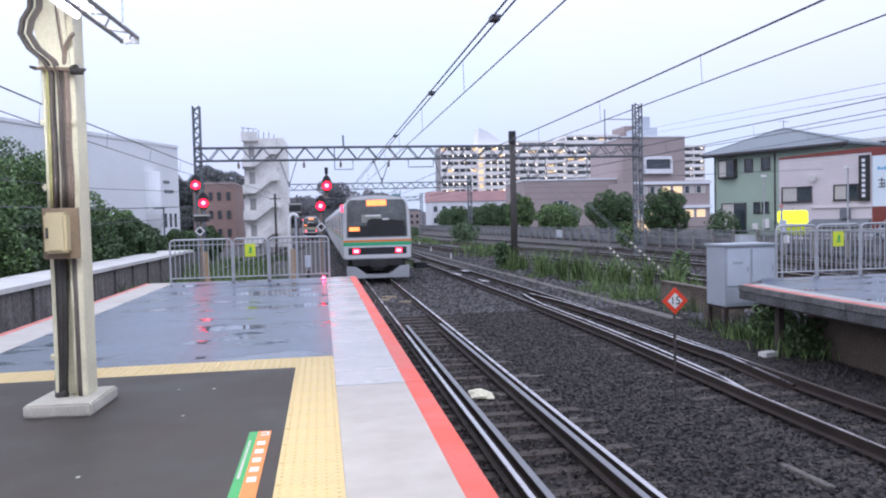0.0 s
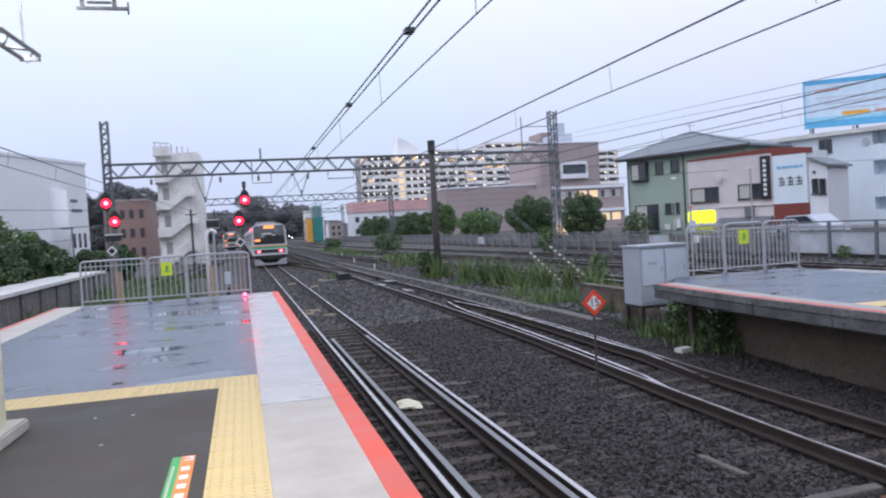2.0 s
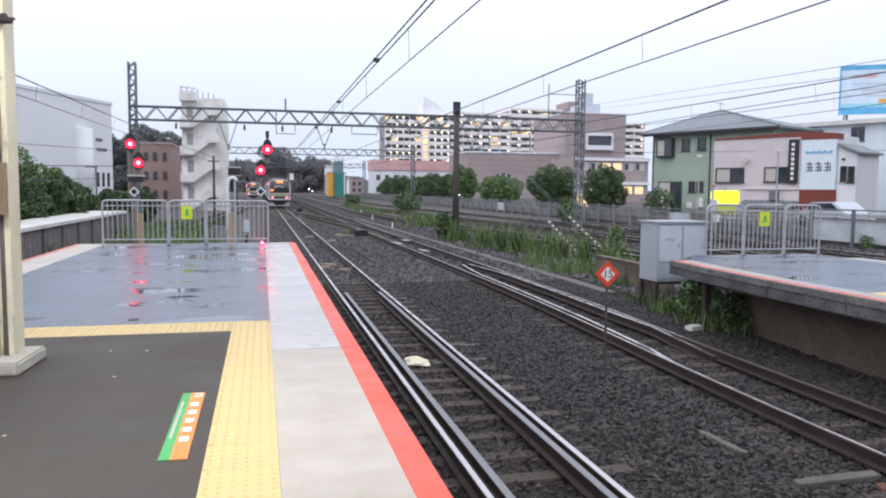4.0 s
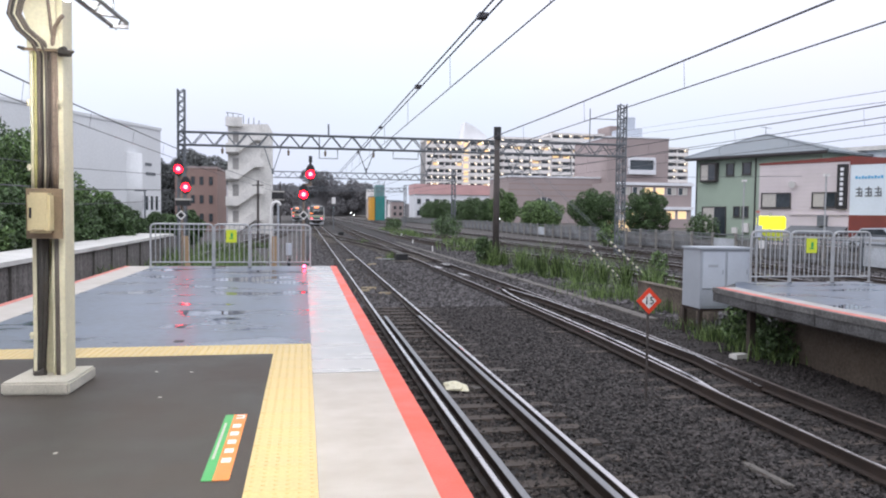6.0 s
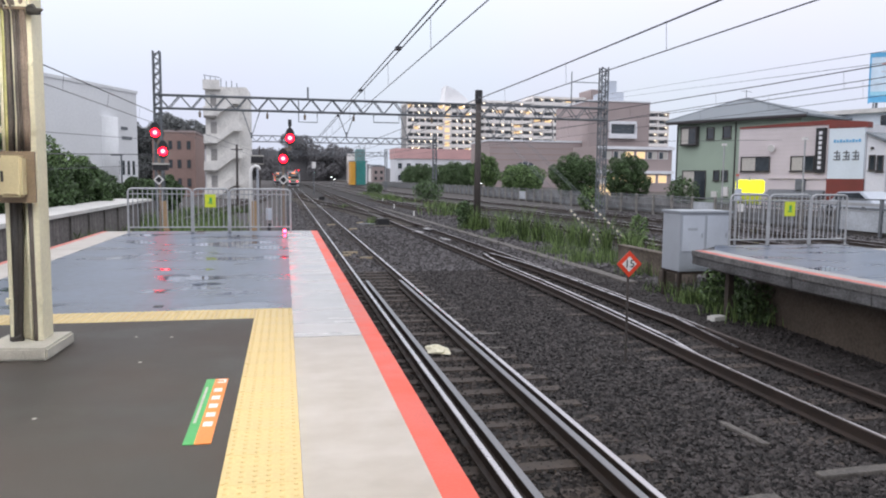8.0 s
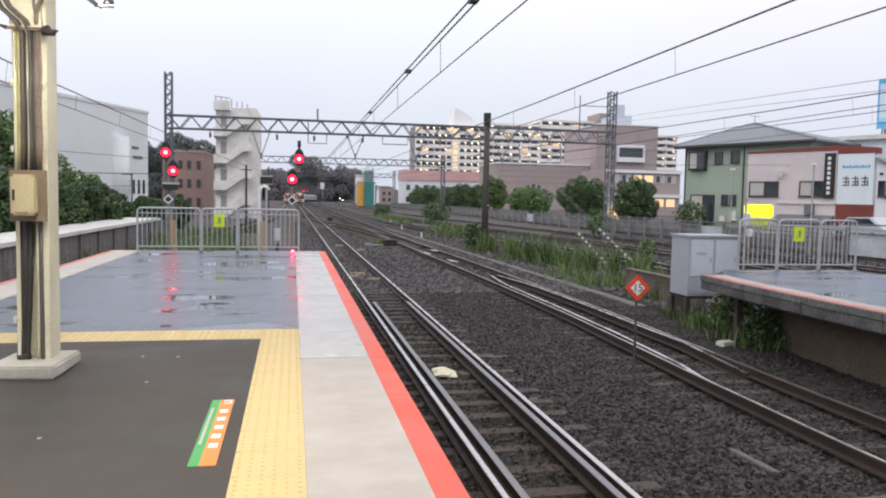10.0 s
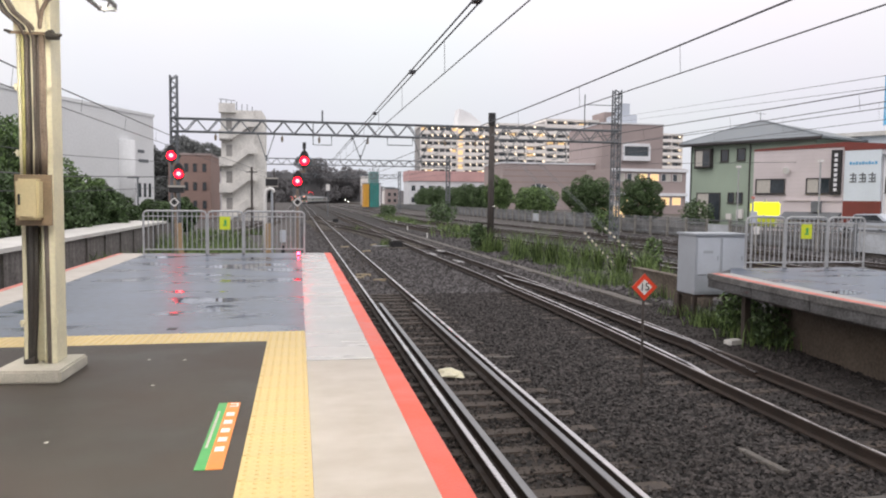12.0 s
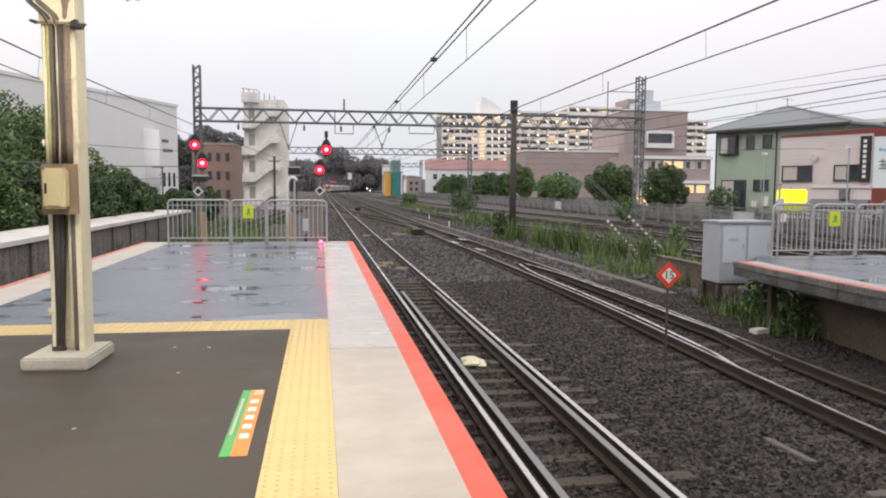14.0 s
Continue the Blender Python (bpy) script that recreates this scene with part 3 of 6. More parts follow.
# floor notice of a green and an orange band with pale bars
stk = thing("floor_notice", "green and orange notice stuck on the asphalt with white bars", "floor sign")
part("green_band", Form().box(-0.51, 3.5, 0.0, -0.452, 4.81, 0.004), M_STK_G, stk)
part("orange_band", Form().box(-0.452, 3.5, 0.0, -0.365, 4.81, 0.0045), M_STK_O, stk)
for i in range(5):
    part("white_bar", Form().box(-0.437, 3.78 + 0.175 * i, 0.004, -0.385, 3.86 + 0.175 * i, 0.0065), M_WHITE, stk)
part("white_bar", Form().box(-0.43, 4.7, 0.004, -0.375, 4.72, 0.0065).box(-0.39, 4.72, 0.004, -0.375, 4.77, 0.0065).box(-0.43, 4.765, 0.004, -0.375, 4.785, 0.0065), M_WHITE, stk)
part("pale_lettering_bar", Form().box(-0.495, 3.85, 0.003, -0.48, 4.6, 0.0055), M_CURTAIN, stk)

# opposite platform on the right
rp = thing("opposite_platform", "stained concrete platform with overhanging edge and recessed wall", "platform", kind="structure")
YS = [-14, 0, 8.2, 9.4, 10.6, 11.8, 12.6, 13.3]
EDGE = [(edge_opposite(y), y) for y in YS]


def strip(o0, o1, y0, y1, z0, z1):
    """A slab along the bent edge, from o0 to o1 behind it."""
    ys = [y0] + [y for y in YS if y0 < y < y1] + [y1]
    return Form().prism([(edge_opposite(y) + o0, y) for y in ys] + [(edge_opposite(y) + o1, y) for y in reversed(ys)], 2, z0, z1)


part("deck", Form().prism([(x + 0.05, y) for x, y in EDGE] + [(9.3, 14.4), (12.75, 14.4), (12.75, -14)], 2, -0.25, -0.03), M_EDGE, rp, "stained concrete deck edge")
part("edge_rib", strip(0.3, 0.62, -14, 13.1, -0.36, -0.25), M_CONC_DARK, rp)
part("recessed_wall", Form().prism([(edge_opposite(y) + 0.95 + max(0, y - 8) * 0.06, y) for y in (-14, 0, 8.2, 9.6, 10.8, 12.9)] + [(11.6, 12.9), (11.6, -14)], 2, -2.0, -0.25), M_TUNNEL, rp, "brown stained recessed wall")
part("end_prop", Form().box(8.62, 12.75, -2.0, 8.74, 12.87, -0.25), M_SLEEPER, rp)
# Unseen canopy, assumed from the dry asphalt; added to shade the near ballast.
rc2 = thing("opposite_canopy", "unseen steel canopy assumed over the opposite platform", "canopy", kind="structure")
part("roof_sheet", Form().box(7.9, -14, 3.75, 12.4, 5.6, 3.83), M_BGREY, rc2)
for yy in (-10, -3, 4):
    part("column", Form().box(10.0, yy - 0.12, 0, 10.24, yy + 0.12, 3.75), M_CREAM, rc2)
solid("floor_opposite", Form().box(8.36, -14, -0.03, 12.3, 7.9, 0.0), M_ASPHALT, "asphalt floor of the opposite platform", "floor", kind="structure")
solid("wet_floor_opposite", Form().prism([(edge_opposite(y) + 0.52, y) for y in (8.35, 9.4, 10.6, 11.8, 12.6, 13.3)] + [(9.3, 14.4), (12.3, 14.4), (12.3, 8.35)], 2, -0.03, 0.0), M_WET, "wet blue-grey floor of the opposite platform", "floor", kind="structure")
solid("tactile_paving_opposite", Form().box(8.36, 7.9, -0.03, 12.3, 8.35, 0.003), M_YELLOW, "yellow tactile strip across the opposite platform", "tactile paving", kind="structure")
er = thing("platform_edge_opposite", "worn concrete edge slabs with a faded red line", "platform edge", kind="structure")
y = -10.5
while y < 13.2:
    y2 = min(13.3, y + 1.7)
    part("edge_slab", strip(0.24, 0.52, y + 0.006, y2 - 0.006, -0.03, 0.001), M_SLAB_OLD, er)
    part("red_edge_line", strip(0.08, 0.24, y + 0.004, y2 - 0.004, -0.03, 0.003), M_RED_OLD, er, "faded red line")
    part("edge_beam", strip(0.0, 0.08, y + 0.008, y2 - 0.008, -0.1, 0.001), M_EDGE_PALE, er, "paler worn concrete nosing")
    part("edge_beam", strip(0.02, 0.06, y + 0.01, y2 - 0.01, -0.27, -0.1), M_EDGE, er)
    part("edge_slab", Form().box(12.3, y + 0.006, -0.03, 12.75, y2 - 0.006, 0.001), M_SLAB_OLD, er)
    y = y2

# pale-topped disused platform on the left, behind the left track
lp = thing("disused_platform", "disused platform with pale concrete top and dark post-lined face", "platform", kind="structure")
part("body", Form().box(-9.3, 4, -2.0, -7.75, 46, -0.1), M_FACE, lp, "brown weathered face")
part("coping", Form().box(-9.4, 4, -0.1, -7.55, 46, 0.03), M_CONC_PALE, lp, "pale concrete coping")
panel_me = Form().box(-0.035, -1.28, -0.62, 0.035, 1.28, 0.6).mesh("face_panel", M_FACEPANEL)
post_me = Form().box(-0.05, -0.045, -0.66, 0.05, 0.045, 0.62).mesh("face_post", M_CONC_DARK)
for i in range(16):
    piece("face_panel", panel_me, lp, (-7.73, 6.35 + 2.7 * i, -0.74))
    piece("face_post", post_me, lp, (-7.68, 5 + 2.7 * i, -0.72))
# canopy over the platform behind the camera
roof = thing("platform_canopy", "corrugated steel canopy over the covered part of the platform", "canopy", kind="structure")
part("roof_sheet", Form().box(-4.6, -14, 3.75, 1.1, 6.7, 3.83), M_BGREY, roof)
for yy in (-9, -4, 1, 6.2):
    part("roof_beam", Form().box(-4.5, yy - 0.08, 3.55, 1.0, yy + 0.08, 3.75), M_CREAM, roof)
for yy in (-9.5, -6, -2.5, 1, 4.3):
    tube = part("tube_lamp", Form().box(-1.26, yy - 0.6, 3.44, -1.14, yy + 0.6, 3.5), L_TUBE, roof)
    lamp = new("tube_light", bpy.data.lights.new("tube_light", "AREA"))
    lamp.data.shape, lamp.data.size, lamp.data.size_y = "RECTANGLE", 0.12, 1.2
    lamp.data.energy, lamp.data.color = 50, (1.0, 0.95, 0.84)
    lamp.location = (-1.2, yy, 3.43)
for xx, yy in ((-2, -5.5), (-2, -12)):
    part("column", Form().box(xx - 0.15, yy - 0.15, 0, xx + 0.15, yy + 0.15, 3.55), M_CREAM, roof)
solid("station_building", Form().box(-6, -30, -1.4, 12, -14.1, 7), M_BWHITE, "plain station building closing the platform", "building", kind="structure")


# ---- fences ----
def fence(name, label, xs, y, height, sign_x, group):
    root = thing(name, label, "fence", group=group, at=(0, y, 0))
    lastn = len(xs) - 2
    for n, (a, b) in enumerate(zip(xs, xs[1:])):
        a, b = a + 0.02, b - 0.02
        r = 0.09
        pts = [(a, 0, 0.0), (a, 0, height - r), (a + r * 0.3, 0, height - r * 0.3), (a + r, 0, height), (b - r, 0, height), (b - r * 0.3, 0, height - r * 0.3), (b, 0, height - r), (b, 0, 0.0)]
        panel = part("panel_frame", Form().line(pts, 0.024, 8).rod((a, 0, 0.13), (b, 0, 0.13), 0.018, 8).rod((a, 0, height - 0.13), (b, 0, height - 0.13), 0.014, 8), M_GALV, root)
        c = max(4, round((b - a) / 0.118))
        for i in range(1, c):
            x = a + (b - a) * i / c
            part("bar", PICKET[height], M_GALV, panel, at=(x, 0, 0))
        for x in (a, b):
            part("foot_plate", Form().box(x - 0.06, -0.06, 0, x + 0.06, 0.06, 0.012), M_GALV, panel)
    sg = part("notice_plate", Form().box(sign_x - 0.13, -0.035, height * 0.58, sign_x + 0.13, -0.024, height * 0.58 + 0.32), M_LIME, root, "lime yellow notice plate")
    part("notice_mark", Form().box(sign_x - 0.05, -0.039, height * 0.58 + 0.09, sign_x + 0.05, -0.035, height * 0.58 + 0.12).box(sign_x - 0.02, -0.039, height * 0.58 + 0.13, sign_x + 0.04, -0.035, height * 0.58 + 0.24), M_STK_G, sg)
    return root


PICKET = {h: Form().rod((0, 0, 0.13), (0, 0, h - 0.01), 0.011, 6).mesh("bar", M_GALV) for h in (1.08, 1.12)}
fence("platform_end_fence", "galvanised steel railing across the platform end with a yellow notice", (-3.72, -2.2, -1.32, 0.2), 19.0, 1.08, -1.77, "platform railings")
fence("opposite_platform_fence", "galvanised railing at the end of the opposite platform", (9.54, 10.5, 11.55, 12.5), 14.25, 1.12, 11.0, "platform railings")
marker = thing("red_marker_lamp", "small glowing red marker lamp at the platform end", "lamp", at=(0.03, 18.6, 0))
part("housing", Form().rod((0, 0, 0), (0, 0, 0.025), 0.04, 10), M_BLACK, marker)
part("lens", Form().rod((0, 0, 0.025), (0, 0, 0.085), 0.036, 10, 0.028), L_MARK, marker)
# Two small dark squares lying on the wet floor.
dark_mark = thing("floor_mark", "small dark square mark on the wet floor", "drain cover", at=(-1.31, 7.95, 0), group="drain covers")
part("plate", Form().box(-0.05, -0.06, 0, 0.05, 0.06, 0.004), M_BLACK, dark_mark)
copy_thing(dark_mark, pose(-1.45, 9.0, 0))


# ---- roof column with cables, lamp and switch box ----
def column():
    root = thing("roof_column", "cream painted steel roof column with cable bundles on a concrete footing", "column", at=(0, 0, 0))
    part("footing", Form().prism([(-2.24, 5.6), (-1.74, 5.56), (-1.71, 6.2), (-2.2, 6.2)], 2, 0.0, 0.1), M_FOOT, root, "dirty pale concrete footing", bevel=0.015)
    part("shaft", Form().box(-2.08, 5.84, 0.1, -2.05, 6.1, 3.55).box(-1.885, 5.84, 0.1, -1.842, 6.1, 3.55).box(-2.05, 5.95, 0.1, -1.885, 5.98, 3.55), M_CREAM, root, bevel=0.004)
    part("head", Form().prism([(-2.08, 2.66), (-1.85, 2.66), (-1.87, 2.85), (-1.885, 3.1), (-1.86, 3.55), (-2.16, 3.55), (-2.13, 3.05), (-2.08, 2.85)], 1, 5.78, 5.82), M_CREAM, root, "cream steel head plate")
    rc = random.Random(2)
    # bundle below the switch box
    for i, (x, r, m) in enumerate(((-2.04, 0.024, M_CABLE), (-2.01, 0.024, M_CABLE), (-1.985, 0.022, M_CABLE), (-1.898, 0.023, M_CABLE_D), (-1.93, 0.011, M_CREAM))):
        lean = -0.03 if i < 3 else 0.0
        pts = [(x + lean * k + rc.uniform(-0.004, 0.004), 5.87 - 0.01 * (i % 2), z) for z, k in ((0.1, 1.2), (0.22, 1.0), (0.5, 0.5), (0.8, 0.2), (1.2, 0))]
        part("cable", Form().line(pts, r, 8), m, root, smooth=True)
    part("cable_boot", Form().rod((-2.075, 5.86, 0.11), (-2.0, 5.86, 0.13), 0.034, 8), M_CABLE, root, "black cable boot")
    # bundle above it
    for i, (x, r, m) in enumerate(((-2.066, 0.013, M_CREAM), (-2.038, 0.014, M_CABLE_Y), (-2.012, 0.016, M_CABLE_D), (-1.992, 0.014, M_CABLE), (-1.972, 0.009, M_CREAM), (-1.954, 0.014, M_CABLE_D), (-1.932, 0.014, M_CABLE_D), (-1.906, 0.016, M_CABLE_G), (-1.884, 0.011, M_CABLE_G))):
        pts = [(x + rc.uniform(-0.005, 0.005), 5.84 - 0.008 * (i % 3), z) for z in (1.58, 1.8, 2.05, 2.35, 2.62)]
        if 1 < i < 7:
            o = 0.02 * (i - 2)
            pts += [(-2.03 + o, 5.76, 2.7), (-2.13 + o, 5.74, 2.79), (-2.19 + o, 5.74, 2.9), (-2.17 + o, 5.74, 3.0), (-2.12 + o, 5.76, 3.1), (-2.1 + o, 5.78, 3.55)]
        elif i >= 7:
            pts += [(-1.89, 5.77, 2.72), (-1.87, 5.76, 2.82), (-1.83, 5.74, 2.88), (-1.8, 5.72, 2.9)] if i == 7 else [(-1.9, 5.77, 2.8), (-1.93, 5.77, 3.1), (-1.93, 5.78, 3.55)]
        else:
            pts += [(x, 5.82, 2.66)]
        part("cable", Form().line(pts, r, 8), m, root, smooth=True)
    for z in (0.42, 1.74, 2.24):
        for x in (-2.085, -1.835 - 0.02 * (z > 2)):
            part("cable_clip", Form().box(x - 0.016, 5.81, z, x + 0.016, 5.845, z + 0.014).rod((x, 5.82, z - 0.022), (x, 5.82, z + 0.03), 0.011), M_CREAM, root)
    clamp = part("clamp", Form().box(-2.12, 5.79, 2.64, -1.81, 5.805, 2.66), M_BROWN, root, "steel strap with dark end fittings")
    part("clamp_fitting", Form().rod((-1.84, 5.79, 2.64), (-1.76, 5.77, 2.62), 0.04, 8, 0.02).rod((-1.84, 5.79, 2.64), (-1.8, 5.77, 2.665), 0.03, 8, 0.02).rod((-1.78, 5.77, 2.63), (-1.735, 5.76, 2.64), 0.025, 6, 0.008), M_CABLE, clamp)
    part("clamp_fitting", Form().rod((-2.1, 5.8, 2.65), (-2.15, 5.8, 2.665), 0.016, 8, 0.01), M_CABLE, clamp)
    box = part("switch_box", Form().box(-2.045, 5.62, 1.235, -1.885, 5.75, 1.545), M_BOX, root, "cream plastic switch box on a brown plate", bevel=0.018)
    part("back_plate", Form().box(-2.09, 5.75, 1.19, -1.83, 5.775, 1.58), M_BROWN, box)
    part("keyhole_slot", Form().box(-2.025, 5.612, 1.35, -2.01, 5.622, 1.43), M_BLACK, box)
    part("base_slot", Form().box(-2.01, 5.612, 1.257, -1.92, 5.622, 1.263), M_BROWN, box)
    return root


def lamp_rail():
    root = thing("lamp_rail", "hanging grey ladder rail with a glowing fluorescent tube", "lamp")
    # two rails with a zigzag web, leaning slightly outwards along the platform
    def at_y(y, off, z):
        return (-1.215 + (y - 5.15) * 0.066 + off, y, z)

    for off, z in ((0.0, 2.74), (-0.1, 2.715)):
        part("rail", Form().rod(at_y(1.2, off, z), at_y(5.15, off, z), 0.016, 6), M_GALV, root)
    for k in range(18):
        y = 1.3 + 0.22 * k
        part("web_bar", Form().rod(at_y(y, 0.0 if k % 2 else -0.1, 2.74 if k % 2 else 2.715), at_y(y + 0.2, -0.1 if k % 2 else 0.0, 2.715 if k % 2 else 2.74), 0.008, 5), M_GALV, root)
    part("end_plate", Form().box(-1.33, 5.14, 2.7, -1.205, 5.16, 2.73), M_GALV, root)
    for y in (4.85, 1.5):
        part("hanger", Form().rod(at_y(y, 0.0, 2.74), at_y(y, 0.0, 3.75), 0.007), M_ZINC, root)
    part("reflector", Form().box(-1.56, 3.3, 2.8, -1.42, 4.8, 2.83).box(-1.44, 3.3, 2.8, -1.3, 3.33, 2.82).box(-1.44, 4.5, 2.8, -1.3, 4.53, 2.82).box(-1.33, 3.3, 2.725, -1.315, 3.33, 2.8).box(-1.33, 4.5, 2.725, -1.315, 4.53, 2.8), M_WHITE, root)
    part("tube", Form().rod((-1.49, 3.35, 2.782), (-1.49, 4.75, 2.782), 0.018, 10), L_TUBE_LOW, root, "glowing fluorescent tube")


def hanging_frame():
    root = thing("hanging_frame", "dark steel frame hung under the canopy edge", "hanging frame")
    part("lower_bar", Form().box(-0.935, 4.99, 3.008, -0.62, 5.01, 3.028), M_BLACK, root)
    part("inner_bar", Form().box(-0.87, 4.99, 3.05, -0.72, 5.01, 3.065), M_BLACK, root)
    for x in (-0.9, -0.7):
        part("stem", Form().box(x - 0.012, 4.988, 3.03, x + 0.012, 5.012, 3.75), M_BLACK, root)
    part("clip", Form().rod((-0.615, 5.0, 2.98), (-0.615, 5.0, 3.06), 0.006), M_BLACK, root)


lamp_rail()
hanging_frame()
column()


# ---- speed board ----
board = thing("speed_board", "orange-red diamond board with the number 15 on a thin post", "railway sign", at=(4.99, 9.7, GROUND))
part("post", Form().rod((0, 0, 0), (0, 0, 1.6), 0.019, 8), M_WOODPOLE, board)
d = 0.197
part("diamond", Form().prism([(0, 1.5 - d), (d, 1.5), (0, 1.5 + d), (-d, 1.5)], 1, -0.03, -0.02), M_ORANGE, board)
d = 0.115
inner = part("white_diamond", Form().prism([(0, 1.5 - d), (d, 1.5), (0, 1.5 + d), (-d, 1.5)], 1, -0.034, -0.03), M_WHITE, board)


def words(text, size, m, material, parent, name="lettering"):
    cu = bpy.data.curves.new(name, "FONT")
    cu.body, cu.size, cu.align_x, cu.align_y, cu.extrude = text, size, "CENTER", "CENTER", 0.002
    tmp = bpy.data.objects.new(name, cu)
    scene.collection.objects.link(tmp)
    me = bpy.data.meshes.new_from_object(tmp.evaluated_get(bpy.context.evaluated_depsgraph_get()))
    bpy.data.objects.remove(tmp)
    me.materials.clear()
    me.materials.append(material)
    ob = new(name, me)
    ob.parent = parent
    ob.matrix_basis = m
    return ob


words("15", 0.16, pose(0, -0.038, 1.5, 90, 0, 0), M_BLACK, board)

# ---- relay cabinet ----
cab = thing("relay_cabinet", "grey painted steel relay cabinet with paler door panels", "cabinet", at=(8.8, 15.0, GROUND - 0.06))
for lx, ly in ((0.05, 0.05), (1.21, 0.05), (0.05, 0.75), (1.21, 0.75)):
    part("leg", Form().box(lx - 0.04, ly - 0.04, 0, lx + 0.04, ly + 0.04, 0.72), M_RUST, cab)
part("base_frame", Form().box(0.02, 0.02, 0.66, 1.24, 0.78, 0.72), M_RUST, cab)
part("body", Form().box(0, 0, 0.72, 1.26, 0.8, 2.06), M_CAB, cab, bevel=0.01)
part("lid", Form().box(-0.03, -0.04, 2.06, 1.29, 0.84, 2.11), M_CAB, cab, bevel=0.008)
for x0, x1 in ((0.05, 0.6), (0.66, 1.2)):
    dr = part("door", Form().box(x0, -0.018, 1.18, x1, 0.0, 2.0), M_CABPANEL, cab, "pale blue-grey door panel", bevel=0.004)
    part("handle", Form().box(x1 - 0.07, -0.035, 1.5, x1 - 0.05, -0.018, 1.6), M_CAB, dr)
    part("lower_panel", Form().box(x0, -0.012, 0.78, x1, 0.0, 1.13), M_CAB, cab, bevel=0.004)
part("label_bar", Form().box(0.18, -0.022, 1.66, 0.42, -0.018, 1.72), M_CAB, cab)
pst = thing("lineside_post", "slim grey post with small boxes and a red cap", "post", at=(10.05, 14.8, GROUND - 0.06))
part("pole", Form().rod((0, 0, 0), (0, 0, 2.9), 0.025, 8), M_GALV, pst)
part("junction_box", Form().box(-0.06, -0.07, 2.35, 0.08, 0.0, 2.62), M_CABPANEL, pst, bevel=0.006)
part("junction_box", Form().box(0.06, -0.05, 2.1, 0.16, 0.03, 2.28), M_WHITE, pst, bevel=0.006)
part("red_cap", Form().rod((0, 0, 2.9), (0, 0, 2.95), 0.04, 8), M_RED_OLD, pst, "faded red cap")


# ---- signals ----
def signal(name, label, at, lamps, ladder_top, group="signals"):
    root = thing(name, label, "railway signal", group=group, at=at)
    low_z, high_x = lamps[1][1] + 0.45, lamps[0][0]
    part("post", Form().rod((0, 0.1, 0), (0, 0.1, low_z), 0.05, 8).rod((high_x, 0.1, low_z - 0.1), (high_x, 0.1, ladder_top), 0.05, 8).box(min(0, high_x) - 0.05, 0.06, low_z - 0.1, max(0, high_x) + 0.05, 0.14, low_z), M_CABLE_G, root)
    for i, (x, z) in enumerate(lamps):
        head = part("signal_head", Form().prism([(x + 0.2 * math.cos(a), z + 0.05 + (0.38 if math.sin(a) > 0 else 0.34) * (math.sin(a))) for a in [math.pi * 2 * k / 14 for k in range(14)]], 1, -0.1, 0.04), M_BLACK, root, "black oval signal head with a lit red lamp")
        # Lens widened and a pale core added to carry the lamp's glare.
        part("lens", Form().rod((x, -0.135, z), (x, -0.1, z), 0.175, 18), L_RED, head)
        part("lamp_core", Form().rod((x, -0.15, z), (x, -0.135, z), 0.078, 14), L_CORE, head)
        part("hood", Form().prism([(x + 0.175 * math.cos(a), z + 0.175 * math.sin(a)) for a in [math.pi * k / 8 for k in range(9)]] + [(x + 0.16 * math.cos(a), z + 0.16 * math.sin(a)) for a in [math.pi * (8 - k) / 8 for k in range(9)]], 1, -0.3, -0.1), M_BLACK, head)
        part("bracket", Form().box(min(0, x), 0.03, z - 0.03, max(0, x) + 0.01, 0.1, z + 0.03), M_CABLE_G, root)
    cx = lamps[0][0]
    part("cap", Form().box(cx - 0.07, 0.0, ladder_top - 0.05, cx + 0.07, 0.14, ladder_top + 0.22).rod((cx, 0.07, ladder_top - 0.5), (cx, 0.07, ladder_top), 0.03, 6), M_BLACK, root)
    lad = part("ladder", Form().rod((-0.16, 0.34, 0), (-0.16, 0.34, low_z), 0.018).rod((0.16, 0.34, 0), (0.16, 0.34, low_z), 0.018).rod((0, 0.1, low_z - 0.2), (0, 0.34, low_z - 0.2), 0.02).rod((-0.16, 0.34, low_z - 0.2), (0.16, 0.34, low_z - 0.2), 0.02), M_ZINC, root)
    for k in range(int(low_z / 0.32) - 1):
        part("rung", Form().rod((-0.16, 0.34, 0.3 + 0.32 * k), (0.16, 0.34, 0.3 + 0.32 * k), 0.011), M_ZINC, lad)
    return root


def diamond_mark(root, x, z):
    o = [(x, z - 0.2), (x + 0.2, z), (x, z + 0.2), (x - 0.2, z)]
    dm = part("diamond_plate", Form().prism(o, 1, -0.14, -0.125), M_WHITE, root, "white diamond marker plate with a black centre")
    part("black_centre", Form().prism([(x, z - 0.13), (x + 0.13, z), (x, z + 0.13), (x - 0.13, z)], 1, -0.145, -0.14), M_BLACK, dm)


s1 = signal("main_signal", "tall post with two red signal lamps and a diamond plate", (0.0, 31.4, GROUND - 0.06), ((0.28, 4.36), (0.0, 3.52)), 4.9)
diamond_mark(s1, 0.0, 2.65)
s2 = signal("side_signal", "post with two staggered red signal lamps and a diamond plate", (-4.86, 31.4, GROUND - 0.06), ((-0.1, 4.47), (0.18, 3.74)), 4.6)
diamond_mark(s2, 0.0, 2.6)

part("equipment_box", Form().box(-0.2, -0.2, 2.98, 0.36, 0.1, 3.2), M_BLACK, s2, bevel=0.01)
part("box_lid", Form().box(-0.22, -0.24, 3.2, 0.4, 0.14, 3.27), M_CURTAIN, s2, "pale box lid")
